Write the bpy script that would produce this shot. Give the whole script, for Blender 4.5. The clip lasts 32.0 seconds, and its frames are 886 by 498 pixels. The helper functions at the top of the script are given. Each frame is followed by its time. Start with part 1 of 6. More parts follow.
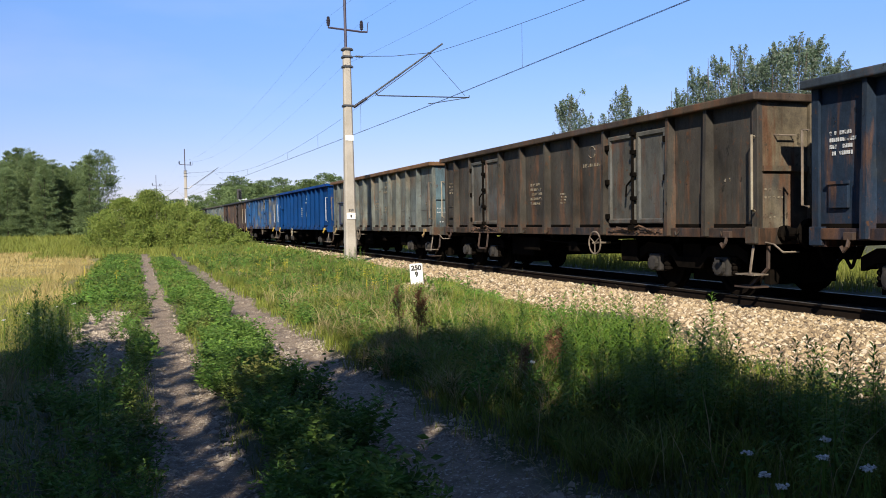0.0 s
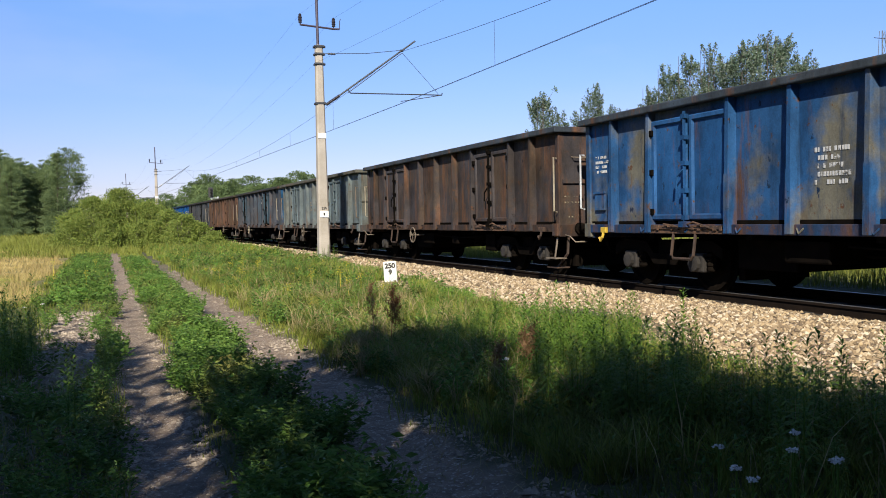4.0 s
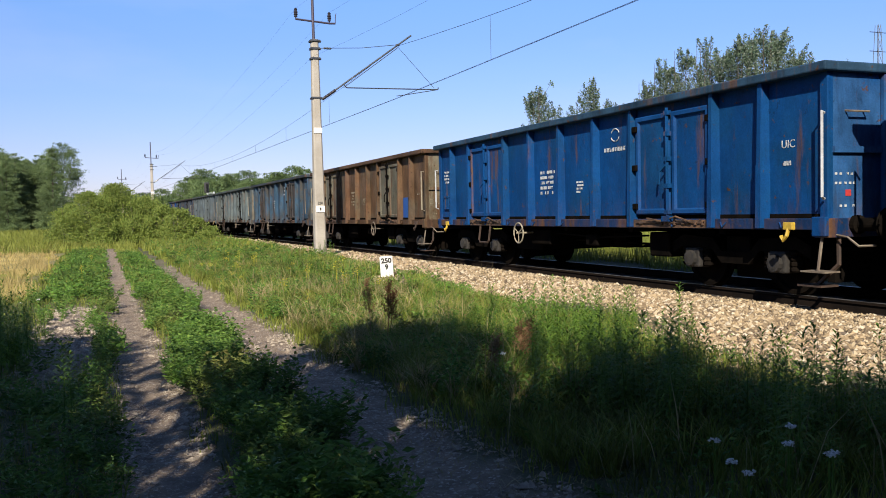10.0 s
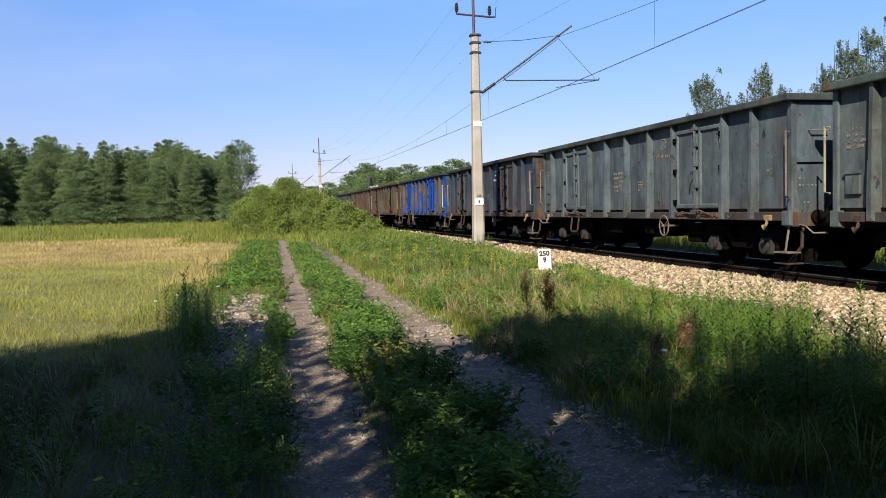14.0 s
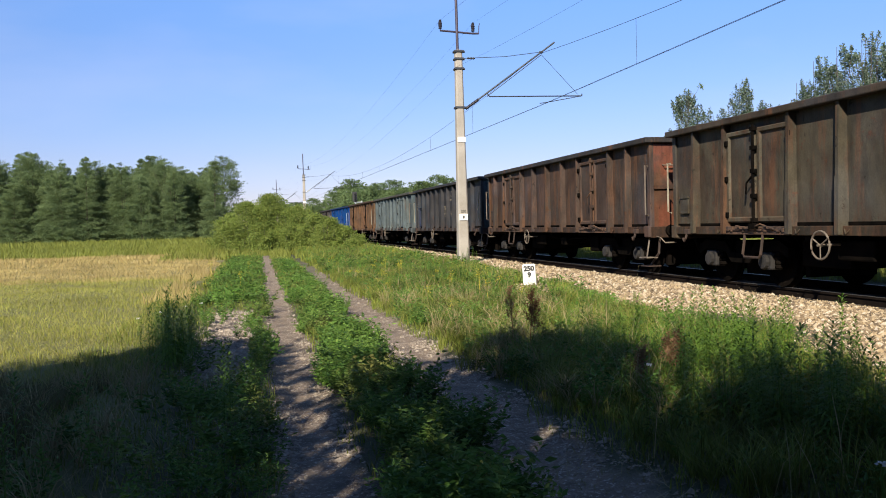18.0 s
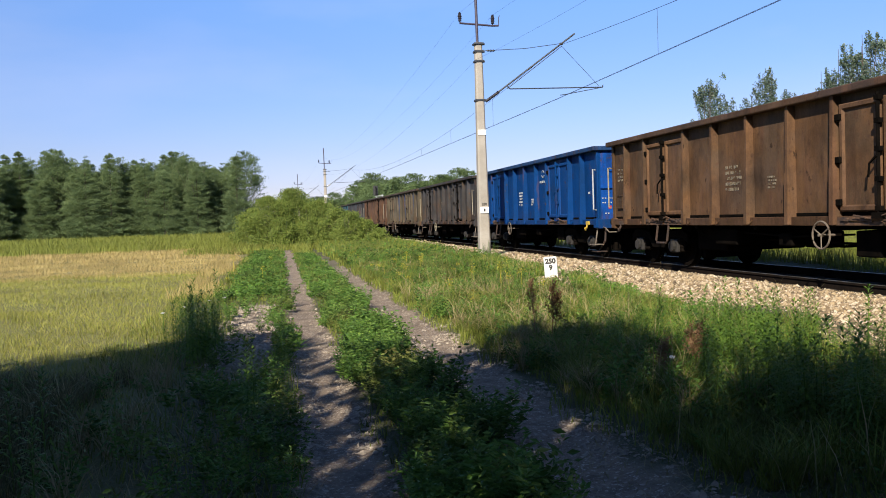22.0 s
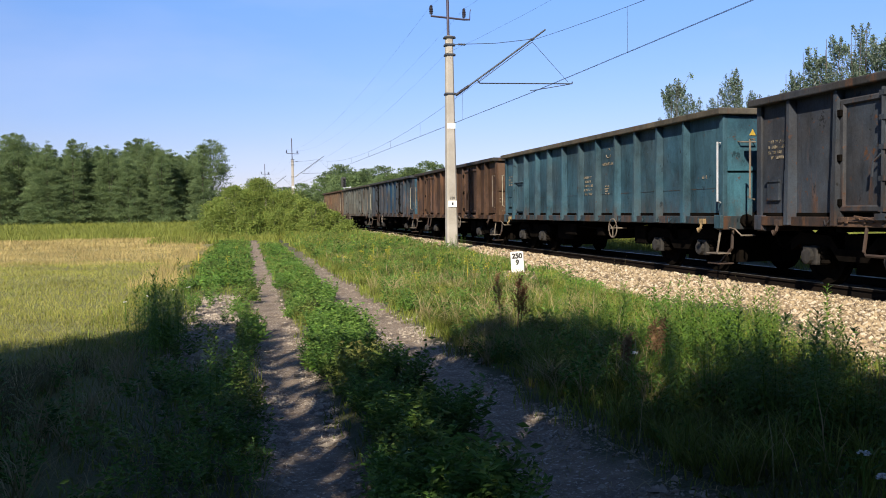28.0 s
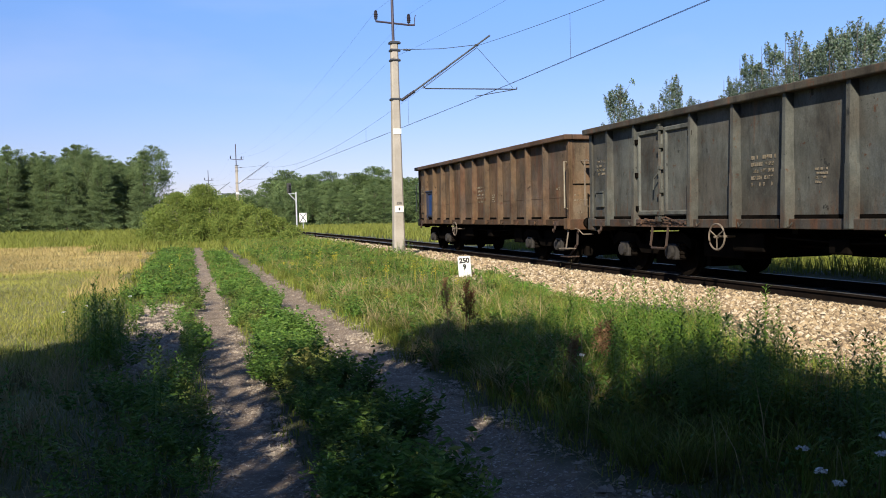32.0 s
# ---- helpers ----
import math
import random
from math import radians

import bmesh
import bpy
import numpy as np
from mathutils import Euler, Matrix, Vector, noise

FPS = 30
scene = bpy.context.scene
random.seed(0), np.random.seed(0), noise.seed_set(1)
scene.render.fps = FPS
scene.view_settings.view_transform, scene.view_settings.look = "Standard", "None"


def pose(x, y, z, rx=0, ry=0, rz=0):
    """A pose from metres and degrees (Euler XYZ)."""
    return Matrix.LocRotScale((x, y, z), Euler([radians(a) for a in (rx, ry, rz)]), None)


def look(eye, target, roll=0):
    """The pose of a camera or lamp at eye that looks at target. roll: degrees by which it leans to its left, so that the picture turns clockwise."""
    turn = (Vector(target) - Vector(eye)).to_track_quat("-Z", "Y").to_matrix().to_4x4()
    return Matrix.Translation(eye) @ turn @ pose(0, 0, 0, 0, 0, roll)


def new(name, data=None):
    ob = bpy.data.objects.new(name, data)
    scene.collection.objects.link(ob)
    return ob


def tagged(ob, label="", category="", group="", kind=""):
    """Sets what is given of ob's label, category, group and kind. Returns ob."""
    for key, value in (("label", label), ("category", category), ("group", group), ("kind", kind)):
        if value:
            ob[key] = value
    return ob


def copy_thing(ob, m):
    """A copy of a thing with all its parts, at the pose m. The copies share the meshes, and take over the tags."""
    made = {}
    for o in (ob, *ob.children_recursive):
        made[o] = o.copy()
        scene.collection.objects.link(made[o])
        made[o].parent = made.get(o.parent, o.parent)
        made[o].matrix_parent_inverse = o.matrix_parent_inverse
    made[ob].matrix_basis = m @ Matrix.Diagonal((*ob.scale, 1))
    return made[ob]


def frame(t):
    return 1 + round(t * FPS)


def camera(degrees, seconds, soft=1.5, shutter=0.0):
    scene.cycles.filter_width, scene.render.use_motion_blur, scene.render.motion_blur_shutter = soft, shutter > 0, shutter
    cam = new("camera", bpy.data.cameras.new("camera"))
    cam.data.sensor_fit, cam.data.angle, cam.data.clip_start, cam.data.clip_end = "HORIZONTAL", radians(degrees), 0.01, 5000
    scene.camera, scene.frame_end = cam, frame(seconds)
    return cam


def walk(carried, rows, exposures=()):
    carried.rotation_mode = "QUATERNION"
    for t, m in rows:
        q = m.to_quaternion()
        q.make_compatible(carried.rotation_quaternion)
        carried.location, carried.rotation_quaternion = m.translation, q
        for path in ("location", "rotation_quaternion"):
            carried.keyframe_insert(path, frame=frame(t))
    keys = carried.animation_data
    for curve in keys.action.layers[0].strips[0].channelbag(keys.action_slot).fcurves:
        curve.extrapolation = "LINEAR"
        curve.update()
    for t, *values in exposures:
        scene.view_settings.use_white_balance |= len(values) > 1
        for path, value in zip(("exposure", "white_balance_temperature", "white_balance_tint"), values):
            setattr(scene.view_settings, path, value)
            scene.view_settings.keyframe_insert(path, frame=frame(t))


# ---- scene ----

# ---- camera: a hand-held phone that stands in one place and turns a little ----
cam = camera(55.55, 32.0, soft=0.95)
EYE = Vector((0.0, 0.0, 1.55))
# seconds, turn to the left from +y, tilt up, lean to the left (degrees)
PATH = [
    (0, -20.04, -1.91, -0.96), (0.5, -22.44, -1.76, -0.98), (1, -22.38, -1.90, -0.87), (1.5, -22.42, -1.90, -1.26),
    (2, -22.24, -2.09, -1.53), (2.5, -22.21, -1.98, -1.62), (3, -22.04, -2.09, -1.46), (3.5, -21.91, -2.07, -1.28),
    (5.5, -21.77, -2.32, -1.10), (6, -21.87, -2.23, -1.12), (6.5, -21.86, -2.19, -1.20), (7, -22.01, -2.12, -1.24),
    (7.5, -22.02, -2.22, -1.13), (8, -22.02, -2.24, -1.18), (8.5, -21.95, -2.19, -1.30), (9, -21.99, -2.19, -1.39),
    (9.5, -22.02, -2.32, -1.43), (10, -22.07, -2.47, -1.29), (10.5, -22.10, -2.55, -1.26), (11, -22.24, -2.31, -1.46),
    (11.5, -21.98, -2.03, -1.65), (12, -21.38, -2.02, -1.69), (12.5, -20.80, -2.23, -1.57), (13, -20.10, -2.31, -1.37),
    (13.5, -15.64, -2.72, -1.46), (14, -11.32, -2.73, -1.27), (14.5, -11.45, -2.88, -1.40), (15, -11.60, -2.77, -1.53),
    (15.5, -11.54, -2.07, -1.85), (17.5, -12.18, -1.84, -1.51), (18, -12.39, -1.70, -1.49), (18.5, -12.54, -1.98, -1.56),
    (19, -13.32, -1.93, -1.30), (19.5, -13.64, -2.01, -1.43), (20, -13.25, -2.27, -1.55), (20.5, -12.97, -2.38, -1.53),
    (21, -12.15, -2.51, -1.24), (21.5, -11.61, -2.45, -1.50), (22, -10.94, -2.12, -1.93), (22.5, -11.47, -2.40, -1.58),
    (23, -11.83, -2.45, -1.32), (23.5, -11.18, -2.43, -1.20), (24, -11.62, -2.60, -0.73), (24.5, -12.58, -2.80, -0.72),
    (26.5, -12.95, -2.36, -1.11), (27, -13.21, -2.51, -1.02), (27.5, -13.11, -2.65, -0.88), (28, -13.16, -2.63, -0.83),
    (28.5, -13.33, -2.55, -0.90), (29, -13.45, -2.49, -0.91), (29.5, -13.93, -2.74, -0.87), (30, -13.96, -2.17, -0.88),
    (30.5, -14.44, -2.26, -1.46), (31, -14.58, -2.43, -1.80), (31.5, -14.98, -2.45, -1.50), (32, -16.76, -2.35, -1.29),
]


def ahead(yaw, pitch):
    yaw, pitch = radians(yaw), radians(pitch)
    return Vector((-math.sin(yaw) * math.cos(pitch), math.cos(yaw) * math.cos(pitch), math.sin(pitch)))


walk(cam, [(t, look(EYE, EYE + ahead(yaw, pitch), lean)) for t, yaw, pitch, lean in PATH])

# ---- sky, sun, exposure ----
SUN_HIGH = 34.0                                  # degrees above the horizon
SUN_WAY = Vector((0.50, 0.866, 0)).normalized()  # the way in which the sunlight travels over the ground
world = bpy.data.worlds.new("sky")
scene.world = world
world.use_nodes = True
_n, _l = world.node_tree.nodes, world.node_tree.links
sky = _n.new("ShaderNodeTexSky")
sky.sky_type, sky.sun_disc = "NISHITA", False
sky.sun_elevation, sky.sun_rotation = radians(SUN_HIGH), math.atan2(-SUN_WAY.x, -SUN_WAY.y)
sky.air_density, sky.dust_density, sky.ozone_density = 1.0, 0.2, 4.0
_tint = _n.new("ShaderNodeMix")
_tint.data_type, _tint.blend_type = "RGBA", "MULTIPLY"
_tint.inputs[0].default_value = 1.0
_l.new(sky.outputs[0], _tint.inputs[6])
# hazy lavender air near the horizon, clearer blue above
_up, _air, _dome = _n.new("ShaderNodeSeparateXYZ"), _n.new("ShaderNodeValToRGB"), _n.new("ShaderNodeTexCoord")
for _at, _col in ((0.08, (0.47, 0.425, 0.555)), (0.20, (0.485, 0.52, 0.67)), (0.34, (0.57, 0.70, 0.90)), (0.62, (0.33, 0.38, 0.48))):
    _air.color_ramp.elements.new(_at).color = (*_col, 1)
_air.color_ramp.elements[0].color, _air.color_ramp.elements[-1].color = (0.455, 0.40, 0.545, 1), (0.25, 0.30, 0.39, 1)
_l.new(_dome.outputs["Generated"], _up.inputs[0])
_l.new(_up.outputs[2], _air.inputs[0])
_l.new(_air.outputs[0], _tint.inputs[7])
# a thin high veil of cloud
_where, _map, _veil, _thin = _n.new("ShaderNodeTexCoord"), _n.new("ShaderNodeMapping"), _n.new("ShaderNodeTexNoise"), _n.new("ShaderNodeMapRange")
_map.inputs["Scale"].default_value = (1.0, 1.0, 3.2)
_map.inputs["Location"].default_value = (0.3, 0.1, 0.25)
_veil.inputs["Scale"].default_value, _veil.inputs["Detail"].default_value = 2.2, 5
_thin.inputs[1].default_value, _thin.inputs[2].default_value, _thin.inputs[4].default_value = 0.5, 0.85, 0.3
_l.new(_where.outputs["Generated"], _map.inputs[0])
_l.new(_map.outputs[0], _veil.inputs["Vector"])
_l.new(_veil.outputs[0], _thin.inputs[0])
_cloud = _n.new("ShaderNodeMix")
_cloud.data_type = "RGBA"
_cloud.inputs[7].default_value = (3.4, 3.5, 4.4, 1)
_l.new(_thin.outputs[0], _cloud.inputs[0])
_l.new(_tint.outputs[2], _cloud.inputs[6])
_l.new(_cloud.outputs[2], _n["Background"].inputs[0])
_n["Background"].inputs[1].default_value = 0.138
sun = new("sun", bpy.data.lights.new("sun", "SUN"))
sun.data.energy, sun.data.angle, sun.data.color = 5.0, radians(0.53), (1.0, 0.91, 0.77)
_down = Vector((SUN_WAY.x * math.cos(radians(SUN_HIGH)), SUN_WAY.y * math.cos(radians(SUN_HIGH)), -math.sin(radians(SUN_HIGH))))
sun.matrix_world = look((-20, -50, 40), Vector((-20, -50, 40)) + _down)
scene.view_settings.exposure = 0.75

# ---- plan ----
AXIS, BEND = 9.87, 0.0003        # the track's middle, x = AXIS - BEND * y^2 / 2
RAIL = 0.28                      # top of the rails
PITCH_W, HALF = 14.04, 6.5       # wagon spacing, half a wagon body


def track(y):
    """The track's middle and its heading (degrees) at y metres along."""
    y = max(y, -60.0)
    x = AXIS - BEND * y * y / 2 if y > 0 else AXIS
    return x, math.degrees(math.atan2(BEND * max(y, 0), 1.0))


def ground_z(x, y):
    """Height of the bare ground (numpy)."""
    x, y = np.asarray(x, float), np.asarray(y, float)
    near = np.clip((y + 30) / 20, 0, 1) * np.clip((90 - y) / 60, 0, 1)
    rut = 0.07 * (np.exp(-((x - 0.33) / 0.28) ** 2) + np.exp(-((x - 1.85) / 0.32) ** 2)) * near
    rise = 0.10 * np.clip((x - 3.0) / 3.0, 0, 1) * np.clip(1.5 - np.abs(x - AXIS) / 14, 0, 1)
    bumps = 0.03 * np.sin(x * 1.7 + 0.6 * np.sin(y * 0.9)) * np.sin(y * 0.83 + x * 0.4) * near
    return rise + bumps - rut


# ---- materials ----
def nodes_of(name, rough=0.8, metal=0.0):
    m = bpy.data.materials.new(name)
    m.use_nodes = True
    nt = m.node_tree
    b = nt.nodes["Principled BSDF"]
    b.inputs["Roughness"].default_value, b.inputs["Metallic"].default_value = rough, metal
    return m, nt, b


def node(nt, kind, **values):
    n = nt.nodes.new(kind)
    for key, value in values.items():
        if key in ("Scale", "Detail", "Roughness", "Strength", "Distance", "Factor", "Distortion"):
            n.inputs[key].default_value = value
    return n


def ramp(nt, source, low, high, top=1.0):
    r = nt.nodes.new("ShaderNodeMapRange")
    r.inputs[1].default_value, r.inputs[2].default_value = low, high
    r.inputs[4].default_value = top
    nt.links.new(source, r.inputs[0])
    return r.outputs[0]


def blend(nt, factor, a, b, how="MIX"):
    m = nt.nodes.new("ShaderNodeMix")
    m.data_type, m.blend_type = "RGBA", how
    for value, slot in ((factor, 0), (a, 6), (b, 7)):
        if isinstance(value, (int, float)):
            m.inputs[slot].default_value = value
        elif isinstance(value, (tuple, list)):
            m.inputs[slot].default_value = (*value[:3], 1)
        else:
            nt.links.new(value, m.inputs[slot])
    return m.outputs[2]


def coords(nt, scale=(1, 1, 1), shift=(0, 0, 0), space="Object"):
    t = nt.nodes.new("ShaderNodeTexCoord")
    m = nt.nodes.new("ShaderNodeMapping")
    m.inputs["Scale"].default_value, m.inputs["Location"].default_value = scale, shift
    nt.links.new(t.outputs[space], m.inputs[0])
    return m.outputs[0]


def noise_of(nt, where, scale, detail=4, rough=0.55):
    n = node(nt, "ShaderNodeTexNoise", Scale=scale, Detail=detail, Roughness=rough)
    nt.links.new(where, n.inputs["Vector"])
    return n.outputs[0]


def bumped(nt, b, height, strength, distance):
    n = node(nt, "ShaderNodeBump", Strength=strength, Distance=distance)
    nt.links.new(height, n.inputs["Height"])
    nt.links.new(n.outputs[0], b.inputs["Normal"])


def mottled(name, a, b_col, scale=2.0, rough=0.8, metal=0.0, bump=0.2, fine=40.0, low=0.35, high=0.65):
    """Two colours in patches, with a fine grain over them."""
    m, nt, b = nodes_of(name, rough, metal)
    w = coords(nt)
    big, small = noise_of(nt, w, scale, 6), noise_of(nt, w, fine, 3)
    c = blend(nt, ramp(nt, big, low, high), a, b_col)
    g = nt.nodes.new("ShaderNodeMapRange")
    g.inputs[3].default_value, g.inputs[4].default_value = 0.75, 1.25
    nt.links.new(small, g.inputs[0])
    c = blend(nt, 1.0, c, g.outputs[0], "MULTIPLY")
    nt.links.new(c, b.inputs["Base Color"])
    bumped(nt, b, small, bump, 0.01)
    return m


def leafy(name, colours, rough=0.6, pass_on=0.25, dry=None):
    """Leaves and blades: a colour for each island, and some light passing through."""
    m, nt, b = nodes_of(name, rough)
    geo = nt.nodes.new("ShaderNodeNewGeometry")
    r = nt.nodes.new("ShaderNodeValToRGB")
    ramp_ = r.color_ramp
    while len(ramp_.elements) < len(colours):
        ramp_.elements.new(0.5)
    for i, col in enumerate(colours):
        ramp_.elements[i].position, ramp_.elements[i].color = i / (len(colours) - 1), (*col, 1)
    nt.links.new(geo.outputs["Random Per Island"], r.inputs[0])
    big = noise_of(nt, coords(nt), 0.35, 3)
    g = nt.nodes.new("ShaderNodeMapRange")
    g.inputs[1].default_value, g.inputs[2].default_value = 0.3, 0.7
    g.inputs[3].default_value, g.inputs[4].default_value = 0.7, 1.3
    nt.links.new(big, g.inputs[0])
    c = r.outputs[0]
    if dry:
        patch = noise_of(nt, coords(nt, shift=(3.0, 7.0, 0.0)), 0.9, 5, 0.6)
        c = blend(nt, ramp(nt, patch, 0.54, 0.70), c, dry)
        clump = noise_of(nt, coords(nt, shift=(9.0, 1.0, 0.0)), 2.6, 4, 0.6)
        dark = nt.nodes.new("ShaderNodeMapRange")
        dark.inputs[1].default_value, dark.inputs[2].default_value = 0.32, 0.68
        dark.inputs[3].default_value, dark.inputs[4].default_value = 0.42, 1.5
        nt.links.new(clump, dark.inputs[0])
        c = blend(nt, 1.0, c, dark.outputs[0], "MULTIPLY")
    c = blend(nt, 1.0, c, g.outputs[0], "MULTIPLY")
    nt.links.new(c, b.inputs["Base Color"])
    b.inputs["Specular IOR Level"].default_value = 0.25
    t = nt.nodes.new("ShaderNodeBsdfTranslucent")
    nt.links.new(c, t.inputs[0])
    mix = nt.nodes.new("ShaderNodeMixShader")
    mix.inputs[0].default_value = pass_on
    nt.links.new(b.outputs[0], mix.inputs[1])
    nt.links.new(t.outputs[0], mix.inputs[2])
    nt.links.new(mix.outputs[0], nt.nodes["Material Output"].inputs[0])
    return m


def wagon_paint(name, base, worn, worn_share, rust_share, seed, rust=(0.10, 0.052, 0.03), wear=1.0):
    """Old wagon paint: faded patches, rust streaks that run down, grime and scratches."""
    m, nt, b = nodes_of(name, 0.55)
    b.inputs["Specular IOR Level"].default_value = 0.1
    w = coords(nt, shift=(seed * 7.3, seed * 3.1, seed * 1.7))
    run = coords(nt, scale=(1.6, 1.6, 0.22), shift=(seed * 2.9, seed * 5.3, seed))
    patch = noise_of(nt, w, 0.75, 7, 0.6)
    c = blend(nt, ramp(nt, patch, 0.60 - 0.30 * worn_share, 0.70 - 0.26 * worn_share), base, worn)
    streak = noise_of(nt, run, 2.2, 8, 0.65)
    c = blend(nt, ramp(nt, streak, 0.60 - 0.30 * rust_share, 0.73 - 0.30 * rust_share), c, rust)
    spots = noise_of(nt, w, 6.0, 6, 0.7)
    c = blend(nt, ramp(nt, spots, 0.63 - 0.12 * rust_share, 0.68 - 0.1 * rust_share), c, tuple(0.75 * v for v in rust))
    wash = noise_of(nt, coords(nt, scale=(2.2, 2.2, 0.35), shift=(seed, seed * 4.1, 0)), 3.0, 9, 0.7)
    c = blend(nt, ramp(nt, wash, 0.50, 0.78, wear), c, tuple(0.35 * v + 0.006 for v in base))
    scuff = noise_of(nt, coords(nt, scale=(1, 1, 1.4), shift=(seed * 1.3, 0, seed)), 2.6, 10, 0.72)
    c = blend(nt, ramp(nt, scuff, 0.62, 0.88, wear), c, tuple(min(1.0, 1.4 * v + 0.01) for v in worn))
    tint = noise_of(nt, coords(nt, shift=(seed * 3.3, seed * 1.9, seed * 0.6)), 0.55, 6, 0.62)
    c = blend(nt, ramp(nt, tint, 0.50, 0.68, 0.3), c, (0.75 * base[0] + 0.004, 0.9 * base[1] + 0.012, base[2] + 0.032))
    cloud = noise_of(nt, coords(nt, scale=(1, 1, 0.6), shift=(seed * 0.4, seed * 4.4, seed)), 1.5, 7, 0.68)
    cl = nt.nodes.new("ShaderNodeMapRange")
    cl.inputs[1].default_value, cl.inputs[2].default_value = 0.3, 0.7
    cl.inputs[3].default_value, cl.inputs[4].default_value = 1 - 0.45 * wear, 1 + 0.5 * wear
    nt.links.new(cloud, cl.inputs[0])
    c = blend(nt, 1.0, c, cl.outputs[0], "MULTIPLY")
    scar = noise_of(nt, coords(nt, scale=(1, 1, 0.7), shift=(seed * 0.7, seed * 2.2, 3)), 4.5, 5, 0.75)
    c = blend(nt, ramp(nt, scar, 0.63, 0.665, wear), c, tuple(0.3 * v + 0.004 for v in base))
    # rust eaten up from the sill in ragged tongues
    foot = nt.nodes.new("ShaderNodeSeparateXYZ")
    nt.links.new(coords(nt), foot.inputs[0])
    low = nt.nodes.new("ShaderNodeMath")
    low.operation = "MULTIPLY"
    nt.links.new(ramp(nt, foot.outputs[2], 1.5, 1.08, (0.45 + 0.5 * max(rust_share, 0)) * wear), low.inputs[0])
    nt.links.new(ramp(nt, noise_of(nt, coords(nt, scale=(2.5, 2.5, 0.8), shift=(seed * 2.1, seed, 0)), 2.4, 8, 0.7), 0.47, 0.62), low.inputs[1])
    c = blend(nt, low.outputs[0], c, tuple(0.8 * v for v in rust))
    grain = noise_of(nt, w, 45, 3)
    g = nt.nodes.new("ShaderNodeMapRange")
    g.inputs[3].default_value, g.inputs[4].default_value = 0.62, 1.2
    nt.links.new(grain, g.inputs[0])
    c = blend(nt, 1.0, c, g.outputs[0], "MULTIPLY")
    nt.links.new(c, b.inputs["Base Color"])
    rr = nt.nodes.new("ShaderNodeMapRange")
    rr.inputs[3].default_value, rr.inputs[4].default_value = 0.45, 0.8
    nt.links.new(streak, rr.inputs[0])
    nt.links.new(rr.outputs[0], b.inputs["Roughness"])
    mixed = nt.nodes.new("ShaderNodeMath")
    mixed.operation = "MULTIPLY_ADD"
    mixed.inputs[1].default_value = 0.25
    nt.links.new(spots, mixed.inputs[0])
    nt.links.new(noise_of(nt, w, 1.6, 3), mixed.inputs[2])
    bumped(nt, b, mixed.outputs[0], 0.5, 0.06)
    return m


def worn_letters(name, colour, cover):
    """Stencilled paint, flaked away in places."""
    m, nt, b = nodes_of(name, 0.75)
    w = coords(nt)
    b.inputs["Base Color"].default_value = (*colour, 1)
    nt.links.new(ramp(nt, noise_of(nt, w, 9.0, 6, 0.7), 0.62 - 0.3 * cover, 0.72 - 0.3 * cover), b.inputs["Alpha"])
    return m


# ---- mesh tools ----
def mesh_of(name, bm, material=None):
    me = bpy.data.meshes.new(name)
    bm.to_mesh(me)
    bm.free()
    if material:
        me.materials.append(material)
    return me


def part(name, bm, material, parent, label=""):
    """Links a bmesh (or a ready mesh) as one part under a thing or a part."""
    me = mesh_of(name, bm, None) if isinstance(bm, bmesh.types.BMesh) else bm
    ob = new(name, me)
    if not me.materials:
        me.materials.append(material)
    elif me.materials[0] != material:
        ob.material_slots[0].link = "OBJECT"
        ob.material_slots[0].material = material
    ob.parent = parent
    if label:
        ob["label"] = label
    return ob


def box(bm, x0, x1, y0, y1, z0, z1, bevel=0.0):
    vs = [bm.verts.new((x, y, z)) for x in (x0, x1) for y in (y0, y1) for z in (z0, z1)]
    fs = [(0, 1, 3, 2), (4, 6, 7, 5), (0, 4, 5, 1), (2, 3, 7, 6), (0, 2, 6, 4), (1, 5, 7, 3)]
    faces = [bm.faces.new([vs[i] for i in f]) for f in fs]
    if bevel:
        edges = list({e for f in faces for e in f.edges})
        bmesh.ops.bevel(bm, geom=edges, offset=bevel, segments=2, affect="EDGES", profile=0.5)
    return bm


def tube(bm, points, radius, sides=6, radius_end=None):
    """A bent bar through the points."""
    pts = [Vector(p) for p in points]
    rings = []
    for i, p in enumerate(pts):
        way = (pts[min(i + 1, len(pts) - 1)] - pts[max(i - 1, 0)]).normalized()
        side = way.cross(Vector((0, 0, 1)) if abs(way.z) < 0.9 else Vector((0, 1, 0))).normalized()
        up = side.cross(way)
        r = radius if radius_end is None else radius + (radius_end - radius) * i / (len(pts) - 1)
        rings.append([bm.verts.new(p + r * (math.cos(a) * side + math.sin(a) * up))
                      for a in (2 * math.pi * k / sides for k in range(sides))])
    for a, b in zip(rings, rings[1:]):
        for k in range(sides):
            bm.faces.new((a[k], a[(k + 1) % sides], b[(k + 1) % sides], b[k]))
    bm.faces.new(list(reversed(rings[0])))
    bm.faces.new(rings[-1])
    return bm


